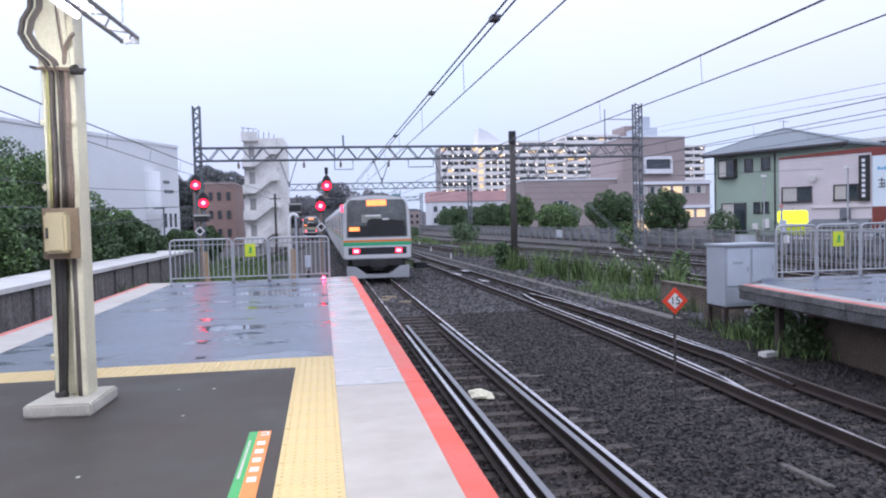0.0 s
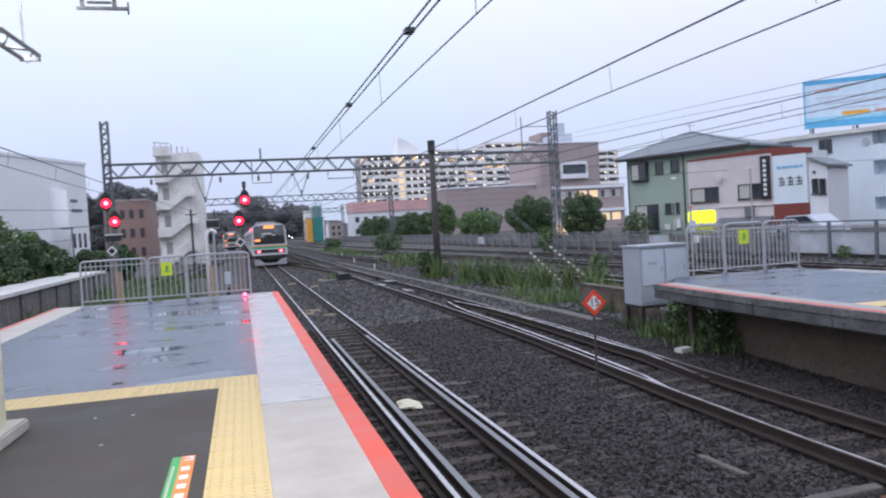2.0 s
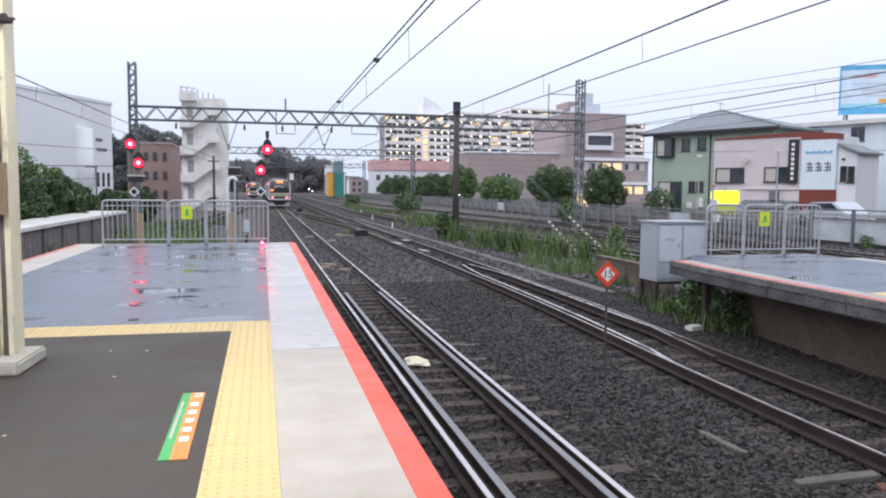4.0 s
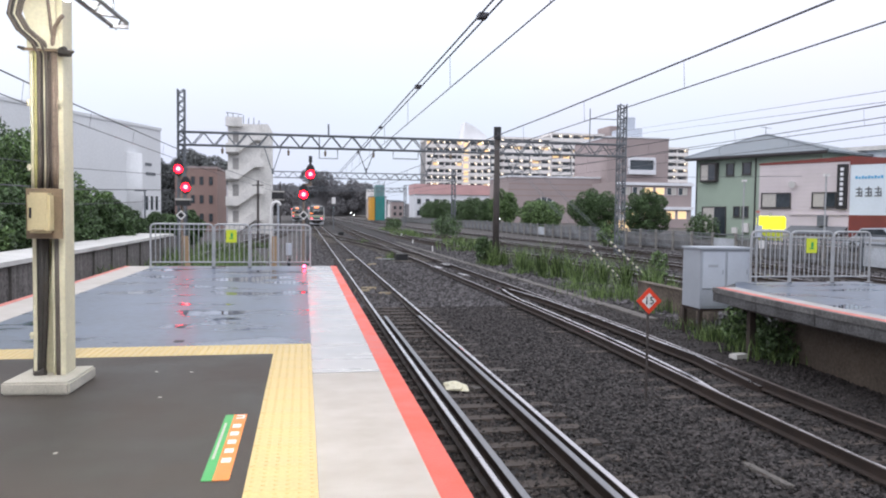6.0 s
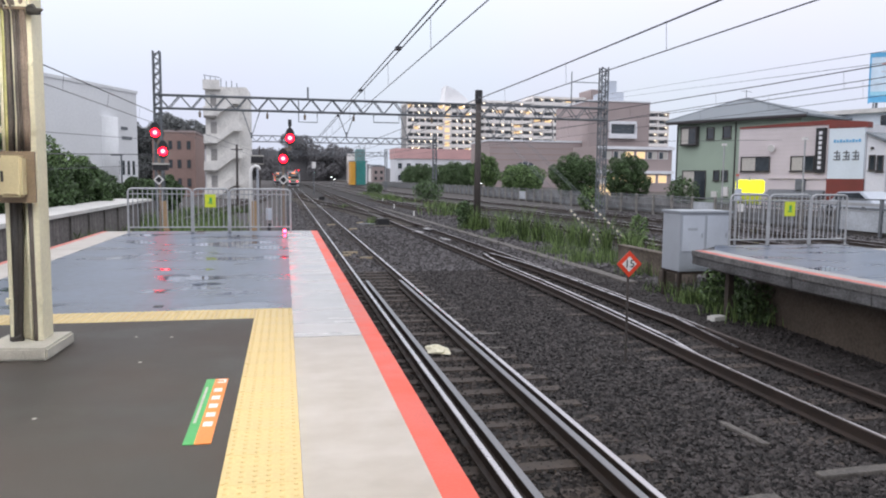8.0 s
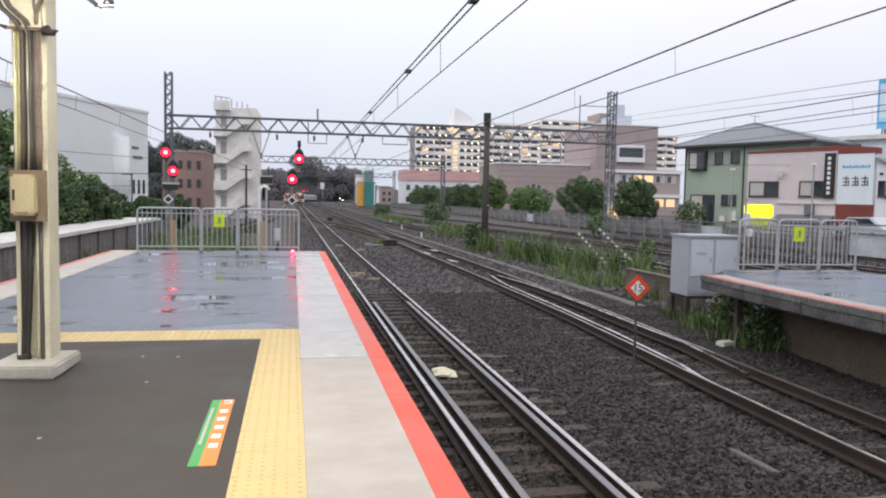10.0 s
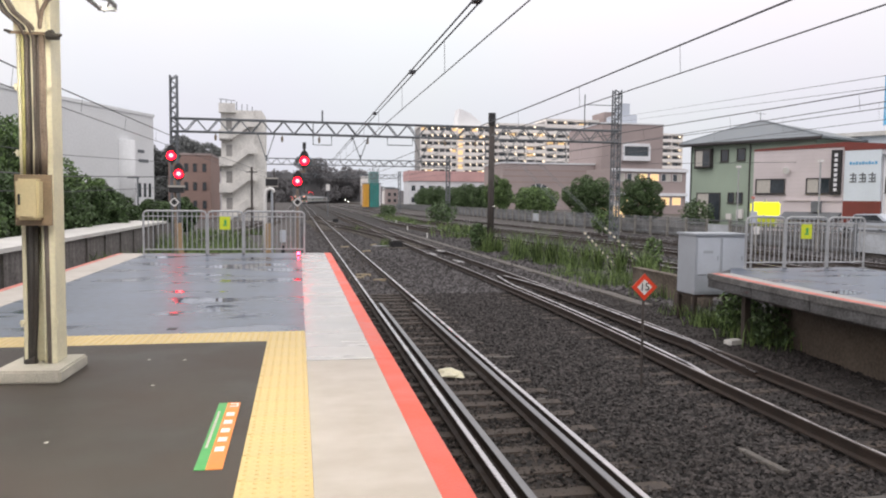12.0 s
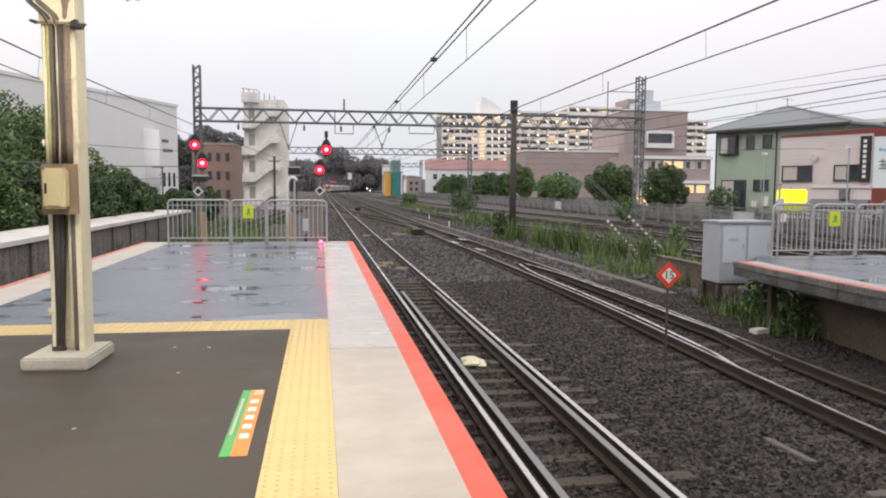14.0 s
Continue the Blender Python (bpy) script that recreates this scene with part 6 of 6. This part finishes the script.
for x, y, z, m in ((31.3, 150, 1.0, L_WHITE), (31.2, 118, 0.6, L_WHITE), (14.0, 215, 0.6, L_WHITE), (11.6, 300, 3.2, L_GREEN), (4.6, 330, 4.0, L_RED), (6.2, 332, 4.0, L_RED), (13.2, 216, 1.2, L_WHITE)):
    r = thing("distant_lamp", "small glowing lamp on a thin post far along the line", "lamp", group="distant lamps", at=(x, y, GROUND - 0.06))
    part("post", Form().rod((0, 0, 0), (0, 0, z + 1.2), 0.07), M_ZINC, r)
    s = 0.05 + y * 0.0003
    part("lamp", Form().rod((0, -0.12, z + 1.4), (0, 0, z + 1.4), s, 10), m, r)
wpst = thing("white_marker_post", "white topped distance post between the tracks", "marker post", at=(4.55, 118, GROUND))
part("post", Form().rod((0, 0, 0), (0, 0, 4.2), 0.08), M_ZINC, wpst)
part("plate", Form().box(-0.3, -0.1, 4.0, 0.3, 0, 5.0), M_WHITE, wpst)
for x, y in ((-3.8, 125),):
    r = thing("catenary_pole", "slender overhead line pole", "pole", at=(x, y, GROUND - 0.06))
    part("shaft", Form().rod((0, 0, 0), (0, 0, 7.6), 0.13, 8, 0.1), M_WOODPOLE, r)
    part("arm", Form().rod((0, 0, 6.2), (-1.8, 0, 5.9), 0.04).rod((0, 0, 7.0), (-1.6, 0, 6.0), 0.025), M_ZINC, r)


sp = thing("short_pole", "short dark wooden pole before the stair tower", "pole", at=(-4.1, 70, GROUND - 0.06))
part("shaft", Form().rod((0, 0, 0), (0, 0, 5.6), 0.12, 8, 0.1), M_WOODPOLE, sp)
part("crossarm", Form().box(-0.5, -0.05, 5.1, 0.5, 0.05, 5.2), M_WOODPOLE, sp)


# ---- trees and plants ----
def tree(name, label, x, y, z, height, crown, seed, leaves, size, material, group="street trees", low=0.25):
    r = np.random.default_rng(seed)
    root = thing(name, label, "tree", group=group, at=(x, y, z))
    t = Form().rod((0, 0, 0), (0.05, 0, height * 0.45), height * 0.028, 8, height * 0.02)
    clumps = []
    for k in range(34):
        a, u = k * 2.4 + r.uniform(-0.4, 0.4), -0.95 + 1.9 * (k + 0.5) / 34
        w = crown * math.sqrt(1 - u * u * 0.92) * r.uniform(0.6, 0.86)
        h = height * (low + (0.93 - low) * (u * 0.5 + 0.5)) * r.uniform(0.94, 1.02)
        p = (w * math.cos(a), w * math.sin(a), h)
        if k % 3 == 0:
            t.rod((0.05, 0, height * r.uniform(0.25, 0.42)), p, height * 0.009, 5, height * 0.003)
        clumps.append((*p, crown * r.uniform(0.2, 0.33), 0.85))
    clumps.append((0, 0, height * 0.62, crown * 0.5, 0.9))
    clumps.append((0, 0, height * 0.4, crown * 0.5, 0.9))
    part("trunk", t, M_BARK, root)
    v, f = leaf_cloud(r, clumps, leaves, size)
    part("crown", cloud_mesh("crown", v, f, material), None, root)
    return root


tree("round_tree", "dense round-crowned green street tree", 33.9, 84, STREET, 5.1, 3.0, 11, 26000, 0.1, M_LEAF, low=0.08)
tree("round_tree", "dense round-crowned green street tree", 33.8, 70, STREET, 4.7, 2.3, 12, 24000, 0.085, M_LEAF, low=0.08)
for k, (x, y, h, c, m) in enumerate(((33.6, 104, 3.6, 3.3, M_LEAF2), (36.6, 112, 4.0, 3.7, M_LEAF2), (34.0, 125, 6.3, 2.6, M_LEAF2), (34.0, 136, 5.0, 2.6, M_LEAF), (33.6, 148, 5.3, 3.2, M_LEAF), (33.8, 162, 4.9, 3.2, M_LEAF), (33.0, 180, 5.2, 3.2, M_LEAF), (33.0, 196, 5.0, 3.3, M_LEAF))):
    tree("hedge_tree", "bushy green tree in the row behind the fence", x, y, STREET, h, c, 20 + k, 15000, 0.13, m, low=0.06)
tree("large_tree", "tall dark green tree beside the white building", 43.6, 32.5, STREET, 12.2, 4.4, 40, 26000, 0.12, M_LEAF, "large trees")
tree("large_tree", "tall dark green tree beside the white building", 45.5, 31.5, STREET, 8.4, 4.4, 41, 12000, 0.14, M_LEAF2, "large trees", low=0.05)
for k, (x, y, h, c) in enumerate(((-13.2, 38, 6.6, 3.0), (-16.5, 40, 8.0, 3.6), (-20.5, 42, 8.2, 3.8), (-12.8, 46, 4.4, 2.3), (-12.2, 53, 3.0, 1.7), (-17, 48, 7.2, 3.4), (-24, 46, 8.6, 4.2), (-10.6, 60, 2.6, 1.6), (-9.4, 64, 2.8, 1.4), (-14.2, 33, 6.0, 2.8), (-19, 34, 6.8, 3.2), (-11.2, 22, 3.2, 1.8), (-12.0, 27, 4.2, 2.2), (-11.0, 31, 3.6, 1.9), (-10.8, 36, 3.4, 1.8), (-15, 26, 5.0, 2.6), (-10.4, 42, 3.4, 1.6))):
    tree("embankment_tree", "dense dark green tree on the embankment beside the hall", x, y, GROUND - 0.06, h, c, 60 + k, 17000, 0.1, M_LEAF if k % 3 else M_LEAF2, "embankment trees", low=0.08)
tree("shrub", "dark green shrub at the foot of the green house", 34.2, 59.8, STREET, 2.3, 1.5, 90, 1500, 0.12, M_LEAF, "shrubs", low=0.05)
tree("shrub", "green shrub between the fence and the track", 26.5, 62, GROUND - 0.06, 2.3, 1.2, 91, 1300, 0.12, M_LEAF2, "shrubs", low=0.05)

tree("shrub", "dark green bush beside the inner track", 16.9, 88, GROUND - 0.06, 2.6, 1.9, 96, 1800, 0.14, M_LEAF, "shrubs", low=0.05)
tree("shrub", "low dark bush further along the tracks", 14.8, 125, GROUND - 0.06, 1.8, 1.5, 97, 1200, 0.14, M_LEAF, "shrubs", low=0.05)
for x, y in ((9.6, 66.0), (10.9, 84.0), (9.0, 52.0)):
    mk = thing("marker_post", "short white painted marker post beside the track", "marker post", group="marker posts", at=(x, y, GROUND - 0.06))
    part("post", Form().rod((0, 0, 0), (0, 0, 0.42), 0.05, 8, 0.045), M_WHITE, mk)
    part("cap", Form().rod((0, 0, 0.42), (0, 0, 0.47), 0.05, 8, 0.02), M_WHITE, mk)

# far wooded hill and nearer rise; their grey colours carry the haze
hv, hf = [], []
rh = np.random.default_rng(77)
cl = []
for k in range(120):
    a = rh.uniform(-75, 42)
    base = 15 + 4 * math.sin(a * 0.09 + 1.0) + 3 * math.sin(a * 0.23)
    cl.append((a, 520 + rh.uniform(-20, 40), rh.uniform(0, max(6, base + 6)), rh.uniform(4, 7), 0.9))
v, f = leaf_cloud(rh, cl, 90000, 0.7)
near_cl = []
for k in range(150):
    a = rh.uniform(-52, -12)
    near_cl.append((a, 210 + rh.uniform(-5, 20), rh.uniform(2, 15.5 - abs(a + 30) * 0.22), rh.uniform(1.8, 3.6), 0.85))
nv, nf = leaf_cloud(rh, near_cl, 110000, 0.38)
tagged(new("wooded_rise", cloud_mesh("wooded_rise", nv, nf, M_WOODS_HAZED)), "wooded rise behind the brown flats, greyed in colour for haze", "woods", kind="stuff")
solid("rise_ground", Form().prism([(-70, -1.3), (-10, -1.3), (-16, 8), (-26, 12.5), (-44, 11), (-60, 5)], 1, 222, 240), M_WOODS_HAZED, "haze-greyed slope below the wooded rise", "hill", kind="structure")
tagged(new("wooded_hill", cloud_mesh("wooded_hill", v, f, M_FARWOODS_HAZED)), "distant wooded hill behind the railway, greyed in colour for haze", "woods", kind="stuff")
solid("hill_ground", Form().prism([(-200, -1.3), (120, -1.3), (70, 8), (45, 13), (30, 17), (10, 18), (-30, 20), (-90, 12)], 1, 525, 600), M_FARWOODS_HAZED, "haze-greyed distant hillside below the woods", "hill", kind="structure")


def blades(rngx, spots, n, hmin, hmax, w):
    """Upright grass and weed blades round given spots."""
    s = np.array(spots)
    k = rngx.integers(0, len(s), n)
    p = s[k, :2] + rngx.normal(0, 1, (n, 2)) * s[k, 2:3]
    h = rngx.uniform(hmin, hmax, n) * s[k, 3]
    a = rngx.uniform(0, 6.28, n)
    d = np.stack([np.cos(a), np.sin(a)], 1)
    lean = rngx.normal(0, 0.3, (n, 2)) * h[:, None]
    z = np.full(n, GROUND - 0.05)
    b0 = np.c_[p - d * w, z]
    b1 = np.c_[p + d * w, z]
    m0 = np.c_[p - d * w * 0.8 + lean * 0.35, z + h * 0.6]
    m1 = np.c_[p + d * w * 0.8 + lean * 0.35, z + h * 0.6]
    t = np.c_[p + lean, z + h]
    v = np.stack([b0, b1, m1, m0, t], 1).reshape(-1, 3)
    base = 5 * np.arange(n)
    return v, [(i, i + 1, i + 2, i + 3) for i in base] + [(i + 3, i + 2, i + 4) for i in base]


def weed_patch(label, spots, n, hmin, hmax, w, seed):
    v, f = blades(np.random.default_rng(seed), spots, n, hmin, hmax, w)
    me = bpy.data.meshes.new("weeds")
    me.from_pydata(v.tolist(), [], [tuple(int(i) for i in q) for q in f])
    me.materials.append(M_WEED)
    tagged(new("weeds", me), label, "weeds", kind="stuff")


rw = random.Random(5)
weed_patch("tall dark reeds standing in clumps between the tracks", [(x, y, 0.12, h) for x, y, h in ((10.15, 33.5, 1.6), (10.4, 31.5, 1.9), (10.9, 31.0, 1.5), (11.3, 30.5, 1.7), (11.0, 28.5, 1.3), (11.7, 27.5, 1.5), (11.5, 25.0, 1.8), (11.8, 24.0, 1.5), (11.4, 22.5, 1.4), (10.9, 36.5, 1.5), (9.9, 38.0, 1.7), (10.6, 38.4, 1.2), (12.2, 30.0, 1.4), (11.0, 21.0, 1.2), (10.8, 19.6, 1.1))], 1500, 0.35, 0.95, 0.016, 6)
weed_patch("tall green weeds growing between the tracks", [(rw.uniform(9.6, 12.2), rw.uniform(18, 40), rw.uniform(0.2, 0.55), rw.uniform(0.4, 1.3)) for _ in range(22)], 3600, 0.15, 0.6, 0.01, 1)
weed_patch("green weeds under the opposite platform end", [(rw.uniform(8.6, 11.6), rw.uniform(11.2, 15.0), rw.uniform(0.12, 0.3), rw.uniform(0.6, 1.2)) for _ in range(22)] + [(9.4, 15.3, 0.25, 1.0), (9.9, 15.2, 0.25, 1.1), (9.1, 16.2, 0.2, 0.7)], 2000, 0.15, 0.6, 0.011, 2)
weed_patch("low weeds along the platform-side track", [(rw.uniform(-7.4, -3.0), rw.uniform(24, 60), rw.uniform(0.3, 0.8), rw.uniform(0.6, 1.5)) for _ in range(40)], 5200, 0.2, 0.7, 0.016, 3)
weed_patch("scattered weeds along the outer tracks", [(rw.uniform(12, 13.4), rw.uniform(50, 120), rw.uniform(0.5, 1.2), rw.uniform(0.6, 1.6)) for _ in range(13)], 1700, 0.2, 0.7, 0.03, 4)
weed_patch("small tuft of weeds between the rails", [(5.0, 42.5, 0.2, 1.1), (5.2, 66, 0.4, 1.0)], 160, 0.2, 0.6, 0.018, 5)
tree("shrub", "leafy green bush beside the relay cabinet", 9.3, 13.9, GROUND - 0.06, 0.95, 0.55, 93, 1500, 0.05, M_LEAF2, "shrubs", low=0.05)
tree("shrub", "leafy green bush beside the relay cabinet", 9.0, 12.4, GROUND - 0.06, 0.8, 0.5, 94, 1200, 0.05, M_LEAF, "shrubs", low=0.05)
tree("shrub", "young sapling between the tracks", 12.6, 24.6, GROUND - 0.06, 1.65, 0.36, 95, 700, 0.06, M_LEAF2, "shrubs", low=0.3)

tree("shrub", "dark green bush at the foot of the line pole", 9.75, 39.4, GROUND - 0.06, 1.7, 0.6, 98, 1500, 0.08, M_LEAF, "shrubs", low=0.05)
tree("shrub", "dark bush under the tall trees beside the white building", 39.6, 31.0, STREET, 4.8, 2.6, 101, 9000, 0.12, M_LEAF, "shrubs", low=0.02)
tree("shrub", "dark bush under the tall trees beside the white building", 42.4, 30.0, STREET, 6.2, 3.0, 102, 9000, 0.12, M_LEAF2, "shrubs", low=0.02)
tree("shrub", "low bush in front of the pale boards", 29.0, 30.6, GROUND - 0.06, 0.75, 0.4, 103, 500, 0.06, M_LEAF2, "shrubs", low=0.05)

# ---- clutter ----
M_TIMBER = mat("grey_weathered_timber", (0.17, 0.155, 0.135), 0.85, spread=0.4, scale=4, fine=30, bump=0.4)
TIMBER = Form().box(-1.6, -0.11, 0, 1.6, 0.11, 0.05).mesh("crossing_timber", M_TIMBER, bevel=0.01)
xt = thing("crossing_timbers", "long weathered timbers under the crossover points", "timber sleepers", kind="structure")
rt = random.Random(31)
for k in range(30):
    y = 41 + 1.8 * k
    piece("crossing_timber", TIMBER, xt, ((line_cross(y) + (line_second(y) if y < 66 else line_main(y))) / 2 + rt.uniform(-0.1, 0.1), y, GROUND + 0.03), turn=rt.uniform(-2, 2))
for x, y, turn in ((5.45, 41.8, 3), (4.3, 88.0, -3)):
    pm = thing("point_machine", "low black point machine beside the switch", "trackside box", group="point machines", at=(x, y, GROUND), turn=turn)
    part("case", Form().box(-0.32, -0.45, 0.05, 0.32, 0.45, 0.36), M_BLACK, pm, bevel=0.03)
    part("lid", Form().box(-0.34, -0.47, 0.36, 0.34, 0.2, 0.42), M_UNDER, pm, bevel=0.01)
    part("rod", Form().rod((-1.3, 0.1, 0.12), (-0.3, 0.1, 0.12), 0.025, 6), M_GALV, pm)
for x, y, w in ((6.2, 34.5, 0.16), (7.0, 36.5, 0.12), (5.9, 46, 0.14), (3.6, 70, 0.2), (6.6, 30.2, 0.1)):
    fb = thing("rail_brace", "bright worn steel plate between the rails of the points", "track fitting", group="track fittings", at=(x, y, RAIL - 0.05), turn=8)
    part("plate", Form().box(-w, -0.5, 0, w, 0.5, 0.03), M_RAILTOP, fb, bevel=0.005)

M_RUBBLE = mat("weathered_rubble", (0.12, 0.11, 0.1), 0.9, spread=0.4, scale=4, fine=30, bump=0.4)
tr = thing("cable_trough", "weathered concrete cable trough beside the weeds", "cable trough", kind="structure")
for k in range(50):
    part("trough_lid", Form().box(-0.18, -0.49, 0, 0.18, 0.49, 0.08), M_RUBBLE, tr, bevel=0.01, at=(9.0 - 0.012 * k + 0.03 * (k % 3), 18.2 + 1.0 * k, GROUND - 0.02))
def rubble(name, label, x, y, w, d, h, turn, m):
    r = solid(name, Form().prism([(-w / 2, -d / 2), (w * 0.46, -d * 0.55), (w / 2, d * 0.4), (0.1 * w, d * 0.55), (-w * 0.48, d * 0.45)], 2, 0, h), m, label, "rubble", group="trackside rubble", bevel=0.008)
    r.matrix_basis = pose(x, y, GROUND + 0.0, 0, 0, turn)


M_BAG = mat("pale_crumpled_plastic", (0.72, 0.68, 0.5), 0.6, spread=0.12, scale=10, fine=40, bump=0.4)
def crumpled(label, x, y, w, d, h, turn, seed):
    """A crumpled sheet: an uneven shallow heap with folds and a ragged edge."""
    rr_, n = random.Random(seed), 12
    form = Form()
    for ring, (k, z) in enumerate(((1.0, 0.0), (0.82, 0.35), (0.55, 0.75), (0.25, 0.9))):
        for i in range(n):
            a = 2 * math.pi * i / n
            q = k * rr_.uniform(0.72, 1.12)
            form.v.append((w / 2 * q * math.cos(a), d / 2 * q * math.sin(a), h * max(0, z + (rr_.uniform(-0.35, 0.35) if ring else 0)) + 0.002))
    form.v.append((0, 0, h * 0.7))
    for ring in range(3):
        for i in range(n):
            form.f.append((ring * n + i, ring * n + (i + 1) % n, (ring + 1) * n + (i + 1) % n, (ring + 1) * n + i))
    form.f += [(3 * n + i, 3 * n + (i + 1) % n, 4 * n) for i in range(n)] + [tuple(reversed(range(n)))]
    r = solid("crumpled_sheet", form, M_BAG, label, "litter", group="crumpled sheets")
    r.matrix_basis = pose(x, y, GROUND + 0.03, 0, 0, turn)


crumpled("crumpled pale yellow-white sheet lying between the rails", 2.36, 10.9, 0.44, 0.75, 0.05, 4, 3)
for k, (x, y, w) in enumerate(((3.3, 10.9, 0.4), (3.45, 12.0, 0.55), (3.2, 13.4, 0.35), (3.35, 14.6, 0.5), (3.25, 9.2, 0.3))):
    rubble("tie_strip", "flat pale wooden strip at a sleeper end", x, y, w, 0.09, 0.035, 4 * k - 6, M_RUBBLE)
rubble("white_plate", "pale broken piece lying on the sleepers", 2.66, 10.75, 0.14, 0.2, 0.05, 20, M_RUBBLE)
crumpled("crumpled pale sheet lying beside the second track", 6.62, 5.15, 0.52, 0.28, 0.07, -15, 9)
rubble("concrete_block", "long broken concrete sleeper piece on the ballast", 4.83, 6.5, 0.1, 0.72, 0.05, 4, M_RUBBLE)
rubble("concrete_block", "long broken concrete beam on the ballast", 5.28, 5.33, 0.97, 0.14, 0.06, 3, M_RUBBLE)
rubble("concrete_block", "concrete block on the ballast", 5.87, 4.58, 0.4, 0.22, 0.08, -8, M_RUBBLE)
rubble("rusty_plate", "rusty orange steel plate on the ballast", 5.72, 5.05, 0.4, 0.16, 0.04, -18, mat("orange_rust", (0.16, 0.07, 0.04), 0.8, spread=0.35))
rubble("concrete_block", "small concrete block on the ballast", 3.95, 4.9, 0.4, 0.2, 0.06, 5, M_RUBBLE)
for k, (x, y) in enumerate(((2.3, 26.2), (2.75, 24.4), (2.0, 25.3), (2.6, 42), (3.5, 38.5), (4.4, 44))):
    rubble("timber_offcut", "pale timber offcut lying in the track", x, y, 0.55, 0.12, 0.09, 10 * k, mat("pale_timber", (0.4, 0.33, 0.22), 0.8, spread=0.3) if k == 0 else bpy.data.materials["pale_timber"])
rubble("pale_stone", "pale stone by the platform foot", 8.3, 12.6, 0.36, 0.2, 0.1, 20, M_CONC_PALE)
solid("low_wall", Form().box(10.35, 17.2, GROUND - 0.06, 10.57, 21.5, -0.66), M_WALLBR, "low stained concrete wall between the tracks", "wall", kind="structure")
solid("rusty_capping", Form().box(10.32, 17.15, -0.66, 10.6, 21.5, -0.62), M_WALLBR, "rusty steel capping along the low wall", "capping", kind="structure")
cb = thing("stay_anchor_block", "orange-brown stained concrete anchor block", "concrete block", at=(9.55, 16.9, GROUND - 0.06))
part("block", Form().box(-0.14, -0.2, 0, 0.14, 0.2, 0.5), M_TUNNEL, cb, bevel=0.02)


def parked_car(x, y, turn, material, label):
    r = thing("parked_car", label, "car", group="parked cars", at=(x, y, STREET), turn=turn)
    part("body", Form().prism([(-2.1, 0.3), (2.1, 0.3), (2.15, 0.8), (1.3, 0.95), (0.75, 1.45), (-1.1, 1.5), (-1.9, 1.0), (-2.15, 0.8)], 1, -0.82, 0.82), material, r, bevel=0.05)
    part("side_glass", Form().prism([(1.1, 0.98), (0.68, 1.38), (-1.0, 1.42), (-1.6, 1.0)], 1, -0.835, 0.835), M_GLASS, r)
    for a in (-1.35, 1.35):
        for s in (-0.75, 0.75):
            part("wheel", Form().rod((a, s - 0.09, 0.32), (a, s + 0.09, 0.32), 0.32, 14), M_BLACK, r)


parked_car(32.9, 37.6, 90, M_CABPANEL, "pale grey car parked behind the fence")
bs = thing("blue_road_sign", "blue round road sign on a white post", "road sign", at=(33.5, 28.9, STREET))
part("post", Form().rod((0, 0, 0), (0, 0, 2.4), 0.05), M_WHITE, bs)
part("disc", Form().rod((0, 0, 2.45), (-0.04, -0.02, 2.45), 0.28, 18), M_BLUESIGN, bs)

for k, (x, y) in enumerate(((-1.25, 6.35), (-0.95, 6.3), (-1.4, 4.1), (-0.9, 2.6), (-1.05, 5.4))):
    sc = solid("litter_scrap", Form().prism([(-0.012, -0.008), (0.014, -0.01), (0.01, 0.012), (-0.01, 0.009)], 2, 0.0, 0.004), M_CURTAIN, "tiny pale scrap of litter on the asphalt", "litter", group="litter scraps")
    sc.matrix_basis = pose(x, y, 0, 0, 0, 40 * k)
motions()
